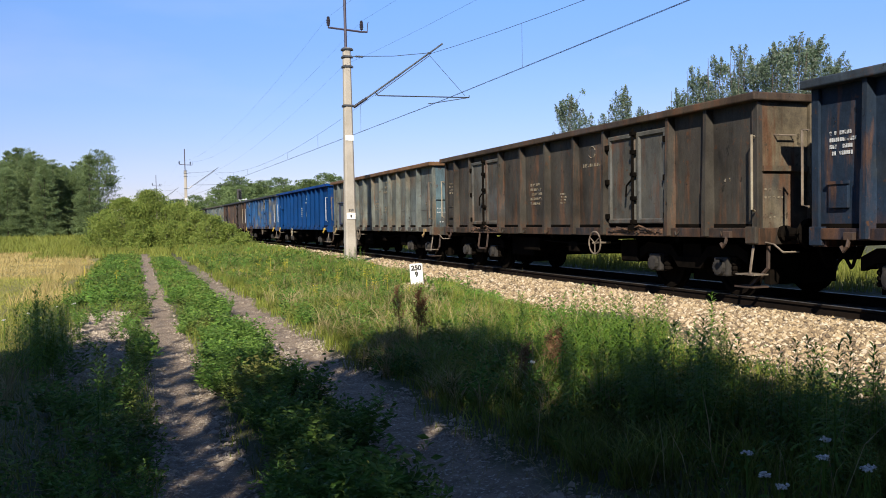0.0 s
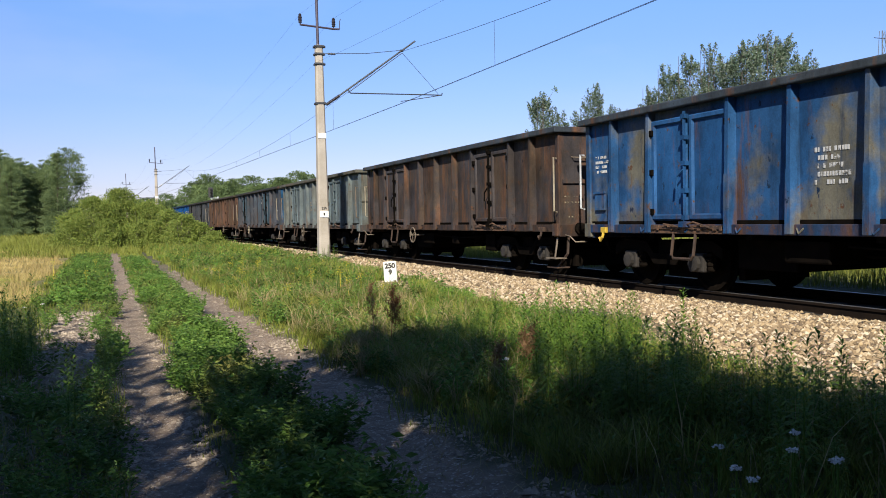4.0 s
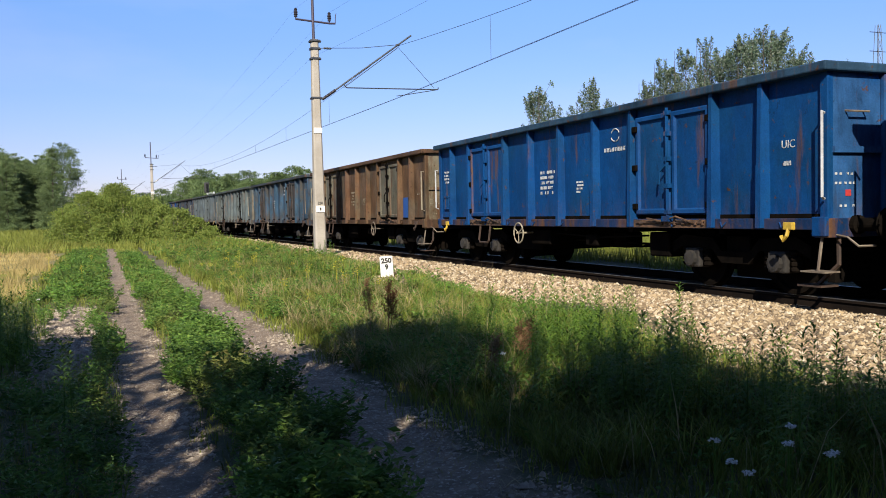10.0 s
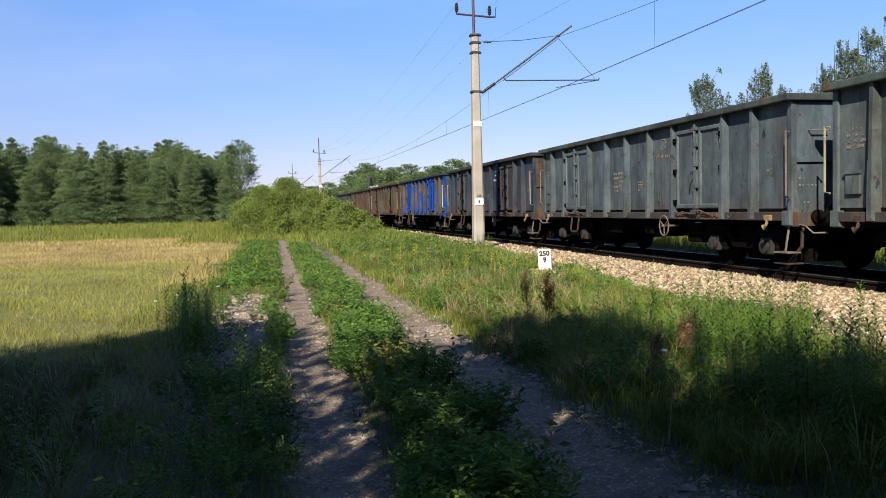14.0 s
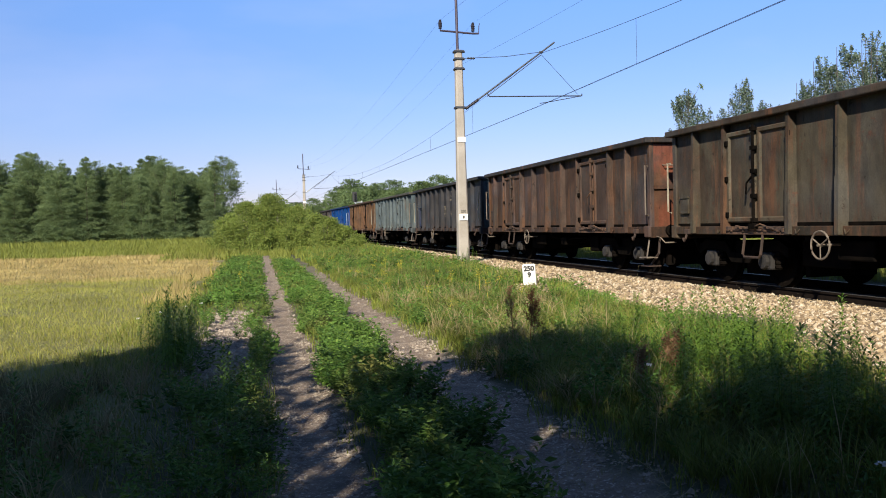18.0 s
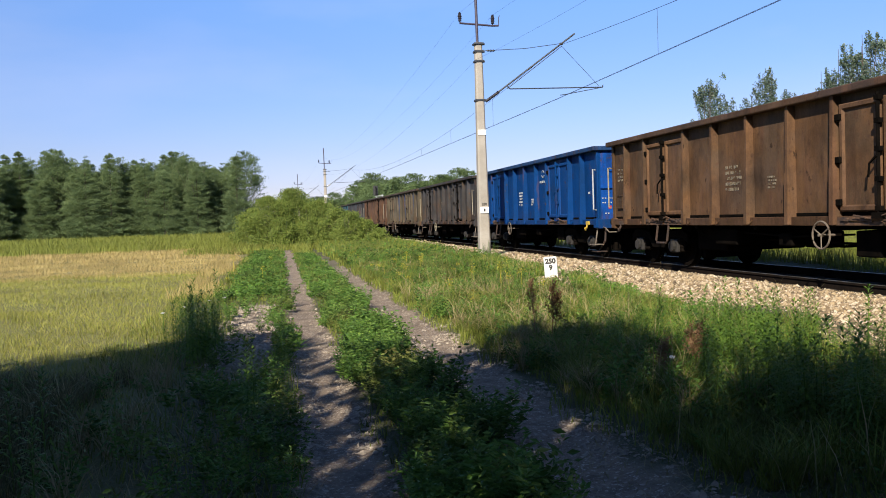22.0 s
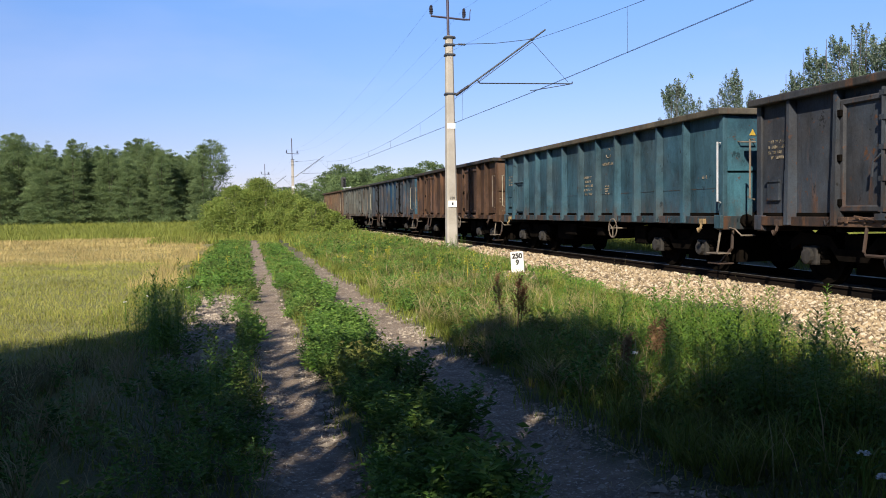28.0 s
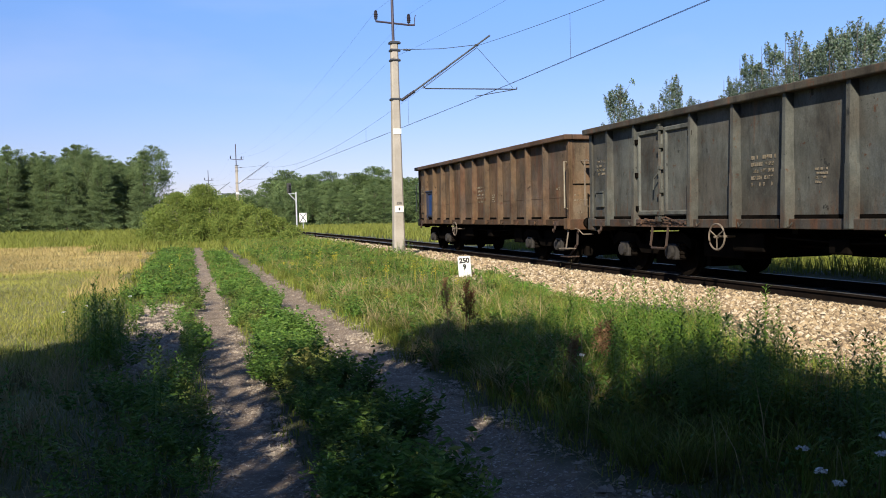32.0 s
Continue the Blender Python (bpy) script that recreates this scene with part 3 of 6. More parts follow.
TURNED = (0, 3, 7, 10, 12, 13, 14, 20, 26, 27)  # wagons coupled the other way round
BARE = (4, 7, 10, 16, 17, 20, 24, 25, 27, 29, 30)  # no emblem left on them
YELLOW = mottled("yellow_paint", (0.46, 0.31, 0.03), (0.32, 0.21, 0.03), 6.0, 0.6)
TAN_IRON = mottled("tan_painted_iron", (0.26, 0.18, 0.075), (0.15, 0.10, 0.05), 6.0, 0.7)
RED_SPOT = mottled("red_paint", (0.45, 0.03, 0.03), (0.3, 0.03, 0.03), 6.0, 0.6)
LETTER_WHITE = worn_letters("stencil_white", (0.40, 0.41, 0.42), 0.75)
LETTER_TAN = worn_letters("stencil_faded", (0.18, 0.15, 0.105), 0.6)
WALL_X, TOP_Z, SILL_Z = 1.29, 2.94, 1.09
MESHES = {}


def keep(name, make):
    """A mesh made once and shared."""
    if name not in MESHES:
        bm = bm_new()
        make(bm)
        bmesh.ops.recalc_face_normals(bm, faces=bm.faces[:])
        MESHES[name] = mesh_of(name, bm)
    return MESHES[name]


def fresh(name):
    """The shared mesh by its plain name for a part."""
    return MESHES[name]


def rib_shape(bm, d):
    """A hat-shaped rib: narrow above, with a thicker root over its lower half."""
    for z0, z1, out0, out1, w in ((1.80, TOP_Z, 0.15, 0.125, 0.036), (0.96, 1.83, 0.168, 0.152, 0.048)):
        y = d - HALF
        lo = [(-WALL_X, y - w - 0.02), (-WALL_X - out0, y - w), (-WALL_X - out0, y + w), (-WALL_X, y + w + 0.02)]
        hi = [(-WALL_X, y - w - 0.02), (-WALL_X - out1, y - w), (-WALL_X - out1, y + w), (-WALL_X, y + w + 0.02)]
        a = [bm.verts.new((px, py, z0)) for px, py in lo]
        b = [bm.verts.new((px, py, z1)) for px, py in hi]
        for k in range(4):
            bm.faces.new((a[k], a[(k + 1) % 4], b[(k + 1) % 4], b[k]))
        bm.faces.new(a)
        bm.faces.new(b)


def door_leaf(bm, d0, d1):
    box(bm, -WALL_X - 0.04, -WALL_X - 0.004, d0 - HALF, d1 - HALF, 1.16, 2.80)


def door_frame(bm, d0, d1):
    """The raised frame round a door leaf: one closed ring of bent sheet."""
    x0, x1 = -WALL_X - 0.041, -WALL_X - 0.082

    def ring(x, inset):
        a, b, c, e = d0 - HALF + inset, d1 - HALF - inset, 1.16 + inset, 2.80 - inset
        return [bm.verts.new((x, y, z)) for y, z in ((a, c), (b, c), (b, e), (a, e))]

    rings = [ring(x0, 0.0), ring(x1 + 0.02, 0.0), ring(x1, 0.02), ring(x1, 0.075), ring(x0, 0.10)]
    for p, q in zip(rings, rings[1:] + rings[:1]):
        for k in range(4):
            bm.faces.new((p[k], p[(k + 1) % 4], q[(k + 1) % 4], q[k]))


def door_bar(bm, d):
    y, x = d - HALF, -WALL_X - 0.135
    tube(bm, [(x, y, 1.12), (x, y, 2.86)], 0.028, 6)
    for z in (1.2, 1.62, 2.05, 2.45, 2.78):
        box(bm, x - 0.03, x + 0.05, y - 0.05, y + 0.05, z - 0.035, z + 0.035)
    tube(bm, [(x - 0.03, y, 1.95), (x - 0.05, y + 0.12, 1.85), (x - 0.04, y + 0.16, 1.65)], 0.018, 5)
    box(bm, x - 0.05, x + 0.03, y - 0.1, y + 0.1, 1.05, 1.14)


def hinge(bm, d, z):
    y, x = d - HALF, -WALL_X - 0.07
    box(bm, x - 0.05, x + 0.03, y - 0.07, y + 0.05, z - 0.05, z + 0.05, 0.01)


def hand_wheel(bm, d, z=0.80, r=0.215):
    y, x = d - HALF, -1.52
    ring = [(x, y + r * math.cos(a), z + r * math.sin(a)) for a in (2 * math.pi * k / 22 for k in range(23))]
    tube(bm, ring, 0.016, 6)
    for a in (0.5, 2.6, 4.7):
        tube(bm, [(x, y, z), (x, y + r * math.cos(a), z + r * math.sin(a))], 0.011, 5)
    tube(bm, [(x - 0.05, y, z), (x + 0.35, y, z)], 0.022, 6)


def top_rim(bm):
    for s in (-1, 1):
        box(bm, s * 1.36 - 0.11, s * 1.36 + 0.11, -HALF - 0.08, HALF + 0.08, TOP_Z, 3.06, 0.02)
        box(bm, -1.26, 1.26, s * HALF - 0.08, s * HALF + 0.08, TOP_Z, 3.06, 0.02)


def end_wall(bm, s):
    y = s * HALF
    a, b = y - 0.02 * s, y - 0.07 * s
    box(bm, -WALL_X - 0.02, WALL_X + 0.02, min(a, b), max(a, b), SILL_Z, TOP_Z)


def end_post(bm, s, x):
    y = s * HALF
    a, b = y - 0.018 * s, y + 0.05 * s
    box(bm, x - 0.06, x + 0.06, min(a, b), max(a, b), SILL_Z, TOP_Z, 0.01)


def end_rail(bm, s):
    y = s * HALF
    a, b = y - 0.018 * s, y + 0.03 * s
    box(bm, -1.25, -0.42, min(a, b), max(a, b), 1.92, 2.0)


def corner_post(bm, s, side):
    """The bent corner plate: a short flange along the side and its foot on the headstock."""
    y, x = s * HALF, side * WALL_X
    box(bm, min(x, x + 0.05 * side), max(x, x + 0.05 * side), min(y, y - 0.13 * s), max(y, y - 0.13 * s), SILL_Z, TOP_Z, 0.012)
    box(bm, min(x, x + 0.10 * side), max(x, x + 0.10 * side), min(y, y - 0.22 * s), max(y, y - 0.22 * s), 0.86, SILL_Z + 0.02, 0.012)


def headstock(bm, s):
    y = s * HALF
    box(bm, -1.33, 1.33, min(y - 0.25 * s, y + 0.01 * s), max(y - 0.25 * s, y + 0.01 * s), 0.84, SILL_Z, 0.015)


def buffer(bm, s, x):
    y = s * HALF
    prof = [(0, 0.12), (0.08, 0.12), (0.1, 0.085), (0.36, 0.085), (0.37, 0.06), (0.46, 0.06), (0.47, 0.2), (0.5, 0.22), (0.515, 0.18)]
    lathe(bm, [(s * a, r) for a, r in prof], "y", (x, y, 1.0), 16)


def coupling(bm, s):
    y = s * HALF
    box(bm, -0.09, 0.09, min(y, y + 0.3 * s), max(y, y + 0.3 * s), 0.93, 1.08, 0.02)
    tube(bm, [(0.03, y + 0.28 * s, 1.0), (0.03, y + 0.45 * s, 0.78), (0, y + 0.5 * s, 0.62)], 0.03, 6)
    tube(bm, [(-0.03, y + 0.28 * s, 1.0), (-0.03, y + 0.45 * s, 0.78), (0, y + 0.5 * s, 0.62)], 0.03, 6)


def hose(bm, s):
    y = s * HALF
    tube(bm, [(-0.35, y, 0.88), (-0.36, y + 0.15 * s, 0.8), (-0.33, y + 0.27 * s, 0.55), (-0.27, y + 0.36 * s, 0.5), (-0.25, y + 0.5 * s, 0.66)], 0.026, 6)


def wheelset(bm, d):
    y = d
    for s in (-1, 1):
        lathe(bm, [(s * 0.68, 0.49), (s * 0.705, 0.49), (s * 0.715, 0.455), (s * 0.81, 0.452), (s * 0.81, 0.39), (s * 0.77, 0.36), (s * 0.76, 0.15), (s * 0.80, 0.13), (s * 0.84, 0.12)], "x", (0, y, 0.46), 24)
    lathe(bm, [(-0.84, 0.085), (0.84, 0.085)], "x", (0, y, 0.46), 10)


def bogie_frame(bm):
    for s in (-1, 1):
        x = s * 1.0
        pts = [(-1.45, 0.62), (-1.2, 0.74), (-0.5, 0.70), (-0.3, 0.5), (0.3, 0.5), (0.5, 0.70), (1.2, 0.74), (1.45, 0.62)]
        for (ya, za), (yb, zb) in zip(pts, pts[1:]):
            vs = [bm.verts.new((x + e, yy, zz + h)) for e in (-0.06, 0.06) for yy, zz in ((ya, za), (yb, zb)) for h in (-0.09, 0.09)]
            for f in ((0, 1, 3, 2), (4, 6, 7, 5), (0, 4, 5, 1), (2, 3, 7, 6), (0, 2, 6, 4), (1, 5, 7, 3)):
                bm.faces.new([vs[i] for i in f])
    box(bm, -1.0, 1.0, -0.25, 0.25, 0.48, 0.82, 0.02)
    # blocks added to close the view through the bogie, dark as its shade
    box(bm, -0.66, 0.66, -0.40, 0.40, 0.18, 0.52)
    for y in (-1.42, 1.42):
        box(bm, -0.66, 0.66, y - 0.06, y + 0.06, 0.2, 0.6)
    box(bm, -0.95, 0.95, -1.48, -1.40, 0.55, 0.68)
    box(bm, -0.95, 0.95, 1.40, 1.48, 0.55, 0.68)


def axle_box(bm, y, s):
    box(bm, s * 1.0 - 0.13 if s < 0 else 0.87, s * 1.0 + 0.13, y - 0.17, y + 0.17, 0.32, 0.62, 0.03)
    lathe(bm, [(s * 1.1, 0.13), (s * 1.19, 0.12), (s * 1.2, 0.08)], "x", (0, y, 0.46), 12)


def spring(bm, y, s):
    prof = []
    for k in range(4):
        prof += [(0.34 + 0.075 * k, 0.065), (0.36 + 0.075 * k, 0.085), (0.395 + 0.075 * k, 0.085), (0.41 + 0.075 * k, 0.065)]
    lathe(bm, prof, "z", (s * 1.0, y, 0), 8)


def air_reservoir(bm):
    lathe(bm, [(-0.55, 0.0), (-0.5, 0.17), (0.5, 0.17), (0.55, 0.0)], "y", (0.3, 0.6, 0.72), 12)


def brake_rod(bm):
    tube(bm, [(-1.15, -2.5, 0.80), (-1.15, -0.9, 0.74), (-1.15, 0.6, 0.80)], 0.018, 5)


def brake_lever(bm):
    tube(bm, [(-1.0, -1.6, 0.62), (-0.4, -1.2, 0.55), (0.4, -1.2, 0.55), (1.0, -1.6, 0.62)], 0.025, 5)


def pull_rod(bm):
    tube(bm, [(-0.5, -2.6, 0.6), (-0.5, 2.6, 0.66)], 0.025, 5)


UNDER_BOXES = {"brake_valve": (-1.2, -0.8, -0.95, -0.55, 0.58, 0.8), "brake_cylinder": (-0.3, 0.1, -0.6, 0.0, 0.5, 0.8), "cross_beam": (-1.1, 1.1, -3.0, -2.45, 0.45, 0.86), "equipment_box": (-0.9, 0.9, 1.7, 2.9, 0.40, 0.86), "load_changeover_box": (-1.15, -0.2, 0.9, 1.7, 0.55, 0.86)}


def latch(bm, c):
    """The row of worn catches and bent bars along the sill under a door."""
    rng = random.Random(int(c * 10))
    y = c - 0.85 - HALF
    box(bm, -1.425, -1.385, y, y + 1.7, 1.02, 1.05)
    while y < c + 0.8 - HALF:
        w = rng.uniform(0.04, 0.10)
        box(bm, -1.43, -1.39, y, y + w, 1.01 + rng.uniform(-0.02, 0.01), 1.05 + rng.uniform(0, 0.04), 0.006)
        y += w + rng.uniform(0.03, 0.16)
    tube(bm, [(-1.44, c - 0.6 - HALF, 1.04), (-1.47, c - 0.25 - HALF, 1.13), (-1.45, c + 0.1 - HALF, 1.05), (-1.46, c + 0.5 - HALF, 1.10)], 0.014, 5)


def stirrup(bm, d):
    """A U-shaped loading step under the sill."""
    y = d - HALF
    tube(bm, [(-1.38, y - 0.27, 0.95), (-1.43, y - 0.27, 0.60), (-1.43, y - 0.22, 0.55), (-1.43, y + 0.22, 0.55), (-1.43, y + 0.27, 0.60), (-1.38, y + 0.27, 0.95)], 0.026, 6)


def corner_step(bm):
    y = -HALF + 0.12
    tube(bm, [(-1.3, y, 0.9), (-1.38, y, 0.42)], 0.02, 5)
    box(bm, -1.48, -1.22, y - 0.2, y + 0.2, 0.40, 0.42)


def shunter_grip(bm):
    y = -HALF + 0.12
    tube(bm, [(-1.2, y - 0.1, 0.88), (-1.2, y - 0.3, 0.85), (-1.15, y - 0.42, 0.74), (-0.9, y - 0.46, 0.74)], 0.015, 5)


def rail_guard(bm):
    """The bent shunter's step and guard iron below the corner."""
    y = -HALF + 0.05
    tube(bm, [(-1.1, y, 0.85), (-1.15, y - 0.05, 0.5), (-1.2, y + 0.25, 0.22)], 0.03, 5)
    box(bm, -1.35, -1.05, y + 0.05, y + 0.45, 0.2, 0.225)


def grab_iron(bm):
    y, x = -HALF - 0.03, -1.44
    tube(bm, [(x + 0.06, y + 0.05, 2.42), (x - 0.03, y, 2.44), (x - 0.03, y, 1.36), (x + 0.06, y + 0.05, 1.34)], 0.019, 6)


def end_grab(bm):
    y = -HALF + 0.0
    tube(bm, [(-1.02, y + 0.05, 2.46), (-1.02, y - 0.08, 2.44), (-0.72, y - 0.08, 2.44), (-0.72, y + 0.05, 2.46)], 0.014, 6)


def rear_grab(bm):
    y, x = HALF + 0.1, -1.38
    tube(bm, [(x, y - 0.1, 2.40), (x - 0.02, y, 2.42), (x - 0.02, y, 1.40), (x, y - 0.1, 1.38)], 0.019, 6)


def hatch(bm):
    """The small end hatch of the plain wagons."""
    x, y0, y1 = -WALL_X, 11.06 - HALF, 11.72 - HALF
    box(bm, x - 0.05, x - 0.004, y0, y1, 1.2, 2.1)


def hatch_bars(bm):
    """The frame, hinge bar and catch of that hatch."""
    x, y0, y1 = -WALL_X, 11.06 - HALF, 11.72 - HALF
    for a, b, c, e in ((y0, y0 + 0.07, 1.2, 2.1), (y1 - 0.07, y1, 1.2, 2.1), (y0, y1, 2.03, 2.1), (y0, y1, 1.2, 1.27)):
        box(bm, x - 0.085, x - 0.05, a, b, c, e)
    tube(bm, [(x - 0.1, y0 - 0.08, 2.11), (x - 0.1, y1 + 0.12, 2.11)], 0.03, 6)
    tube(bm, [(x - 0.09, y1 + 0.03, 2.09), (x - 0.09, y1 + 0.03, 1.16), (x - 0.1, y1 - 0.16, 1.12)], 0.022, 6)


def holder_box(bm):
    x, y = -WALL_X, 12.55 - HALF
    box(bm, x - 0.05, x - 0.004, y - 0.16, y + 0.16, 1.35, 1.68, 0.01)
    box(bm, x - 0.07, x - 0.03, y - 0.18, y + 0.18, 1.66, 1.70)


def tie_rings(bm):
    for d in range(11):
        y = 0.7 + d * 1.16 - HALF
        tube(bm, [(-WALL_X - 0.10, y - 0.06, 1.04), (-WALL_X - 0.13, y, 0.97), (-WALL_X - 0.10, y + 0.06, 1.04)], 0.012, 4)


def hook(bm, d):
    y = d - HALF
    tube(bm, [(-1.42, y, 0.98), (-1.46, y, 0.86), (-1.46, y + 0.06, 0.80), (-1.46, y + 0.1, 0.86)], 0.026, 6)
    box(bm, -1.45, -1.38, y - 0.08, y + 0.08, 0.94, 1.04, 0.01)


def emblem(bm, d):
    """A round mark with a broken ring over a bar the length of a word."""
    y, z, x = d - HALF, 2.58, -WALL_X - 0.006
    for a0 in (0.4, 3.54):
        ring = [(x, y + 0.13 * math.cos(a0 + 0.3 * k), z + 0.11 * math.sin(a0 + 0.3 * k)) for k in range(9)]
        tube(bm, ring, 0.011, 4)
    for k in range(8):
        w = y + 0.33 - 0.085 * k
        box(bm, x - 0.004, x + 0.003, w - 0.030, w + 0.022, 2.295, 2.365)


def stencil(bm, d, rows, z0, width, height, seed):
    """Rows of small bars: painted figures that cannot be read."""
    rng = random.Random(seed)
    x = -WALL_X - 0.006
    for r in range(rows):
        z = z0 - r * height * 1.75
        y = d - HALF + width / 2
        while y > d - HALF - width / 2 * rng.uniform(0.5, 1.0):
            w = height * rng.uniform(0.35, 0.62)
            if rng.random() < 0.82:
                box(bm, x - 0.004, x + 0.003, y - w, y, z, z + height)
            y -= w + height * rng.uniform(0.22, 0.4)


def triangle_sign(bm):
    y, x, z = -HALF + 0.06, -0.72, 2.62
    a = [bm.verts.new((x + u, y - 0.05, z + v)) for u, v in ((-0.065, -0.05), (0.065, -0.05), (0, 0.065))]
    b = [bm.verts.new((x + u, y - 0.04, z + v)) for u, v in ((-0.065, -0.05), (0.065, -0.05), (0, 0.065))]
    bm.faces.new(a)
    bm.faces.new(list(reversed(b)))
    for k in range(3):
        bm.faces.new((a[k], b[k], b[(k + 1) % 3], a[(k + 1) % 3]))


def end_plate(bm, x0, x1, z0, z1):
    box(bm, x0, x1, -HALF + 0.012, -HALF + 0.022, z0, z1)


FRAME_LIT, SILLS = {}, {}
RIBS_PLAIN = [1.29, 2.39, 3.41, 4.41, 5.49, 6.57, 7.72, 8.83, 9.83, 10.84, 11.9]
RIBS_DOOR = [1.1, 2.1, 4.15, 5.32, 6.58, 7.82, 9.02, 10.95, 12.05]


def build_wagon(kind, paint, doors, rim, ends, marks, label):
    """One open wagon of bare ribs ("plain") or with two double doors a side ("door")."""
    w = thing("open_wagon", label, "railway wagon", "wagons of the goods train")
    for side in (1, -1):
        turn = pose(0, 0, 0) if side == 1 else pose(0, 0, 0, 0, 0, 180)

        def put(name, mesh, mat, lab="", parent=None, once=False):
            ob = part(name, mesh, mat, parent or w, lab)
            if parent is None:
                ob.matrix_basis = turn
            return ob

        if side == 1:
            put("side_wall", keep("side_wall", lambda b: box(b, -WALL_X, -WALL_X + 0.05, -HALF + 0.01, HALF - 0.01, SILL_Z, TOP_Z)), paint)
            put("side_sill", keep("side_sill", lambda b: box(b, -WALL_X - 0.10, -WALL_X + 0.08, -HALF + 0.2, HALF - 0.2, 0.94, SILL_Z, 0.012)), SILLS.get(marks, paint))
            for d in (RIBS_PLAIN if kind == "plain" else RIBS_DOOR):
                put("rib", keep(f"rib{d}", lambda b, d=d: rib_shape(b, d)), paint)
            for s in (-1, 1):
                put("corner_post", keep(f"corner{s}", lambda b, s=s: corner_post(b, s, -1)), paint)
            if kind == "door":
                for c in (3.12, 9.98):
                    for a, e in ((c - 0.93, c - 0.03), (c + 0.03, c + 0.93)):
                        leaf = put("side_door", keep(f"leaf{a:.2f}", lambda b, a=a, e=e: door_leaf(b, a, e)), doors)
                        put("door_frame", keep(f"frame{a:.2f}", lambda b, a=a, e=e: door_frame(b, a, e)), FRAME_LIT.get(marks, doors), "", leaf)
                        for z in (1.3, 1.95, 2.6):
                            put("hinge", keep(f"hinge{a:.2f}{z}", lambda b, z=z, h=(a if a < c - 0.5 else e): hinge(b, h, z)), STEEL_DARK, "", leaf)
                    put("lock_bar", keep(f"bar{c}", lambda b, c=c: door_bar(b, c)), doors if marks % 2 else STEEL_DARK)
                    put("door_latch", keep(f"latch{c}", lambda b, c=c: latch(b, c)), LATCH_RUST, "flaking rusty latch under the door")
                    put("door_sill", keep(f"dsill{c}", lambda b, c=c: box(b, -1.402, -1.385, c - 0.95 - HALF, c + 0.95 - HALF, 0.95, 1.075)), LATCH_RUST, "rust-eaten sill under the door")
                put("loading_step", keep("stirrup", lambda b: stirrup(b, 10.05)), RUST)
            else:
                leaf = put("hatch", keep("hatch", hatch), doors)
                put("hatch_bars", keep("hatch_bars", hatch_bars), HATCH_DARK if marks in (1, 18, 30) else doors, "", leaf)
                put("wall_seam", keep("wall_seam", lambda b: box(b, -WALL_X - 0.005, -WALL_X + 0.01, -HALF + 0.15, HALF - 0.15, 1.60, 1.612)), SILLS.get(marks, paint))
            put("hand_wheel", keep(f"hand_wheel{marks in TURNED}", lambda b: hand_wheel(b, 4.3 if marks in TURNED else 8.1)), GRAB_PALE if marks in (2, 6, 9, 22) else GRAB_DULL, "spoked brake hand wheel")
            put("document_holder", keep("holder_box", holder_box), paint)
            tagged(put("tie_ring", keep("tie_rings", tie_rings), paint), kind="stuff")
            for d in (0.57, 12.28):
                put("towing_hook", keep(f"hook{d}", lambda b, d=d: hook(b, d)), YELLOW if marks in (2, 3, 9, 21) else TAN_IRON if marks in (1, 13, 14, 26) else RUST)
            if marks not in (4, 7, 16, 17, 27):
              rows = put("stencil_writing", keep(f"sten{kind}{marks % 4}", lambda b: (stencil(b, 6.25 if kind == "plain" else 7.2, 5, 2.02, 0.6, 0.06, marks % 4), stencil(b, 5.1 if kind == "plain" else 5.95, 4, 1.78, 0.26, 0.035, 9 + marks % 4), stencil(b, 0.7, 1, 1.80, 0.16, 0.06, 20 + marks % 4), stencil(b, 12.5, 4, 2.3, 0.45, 0.05, 30 + marks % 4))), LETTER_WHITE if marks in (-1, 2, 3, 6, 9, 11, 21) else LETTER_TAN, "rows of painted figures")
              tagged(rows, kind="stuff")
            if marks not in BARE:
                tagged(put("emblem", keep("emblem" + kind, lambda b: emblem(b, 5.0 if kind == "plain" else 4.75)), LETTER_WHITE if marks in (2, 3, 6, 9, 11, 14, 21) else LETTER_TAN, "faded painted round mark and word"), kind="stuff")
        else:
            put("side_wall", MESHES["side_wall"], paint)
            put("side_sill", MESHES["side_sill"], paint)
            for d in (RIBS_PLAIN if kind == "plain" else RIBS_DOOR)[::3]:
                put("rib", MESHES[f"rib{d}"], paint)
    part("top_rim", keep("top_rim", top_rim), rim, w)
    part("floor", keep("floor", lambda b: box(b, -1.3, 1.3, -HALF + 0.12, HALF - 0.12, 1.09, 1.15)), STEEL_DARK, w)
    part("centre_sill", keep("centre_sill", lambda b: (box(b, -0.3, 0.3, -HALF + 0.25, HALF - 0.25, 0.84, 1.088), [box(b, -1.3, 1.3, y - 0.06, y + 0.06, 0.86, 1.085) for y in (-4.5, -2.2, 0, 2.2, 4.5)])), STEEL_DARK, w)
    for s in (-1, 1):
        part("end_wall", keep(f"end_wall{s}", lambda b, s=s: end_wall(b, s)), ends, w)
        for x in (-0.35, 0.35):
            part("end_post", keep(f"end_post{s}{x}", lambda b, s=s, x=x: end_post(b, s, x)), ends, w)
        part("end_rail", keep(f"end_rail{s}", lambda b, s=s: end_rail(b, s)), ends, w)
        part("headstock", keep(f"headstock{s}", lambda b, s=s: headstock(b, s)), SILLS.get(marks, paint), w)
        for x in (-0.875, 0.875):
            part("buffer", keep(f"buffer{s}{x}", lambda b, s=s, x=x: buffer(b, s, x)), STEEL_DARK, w)
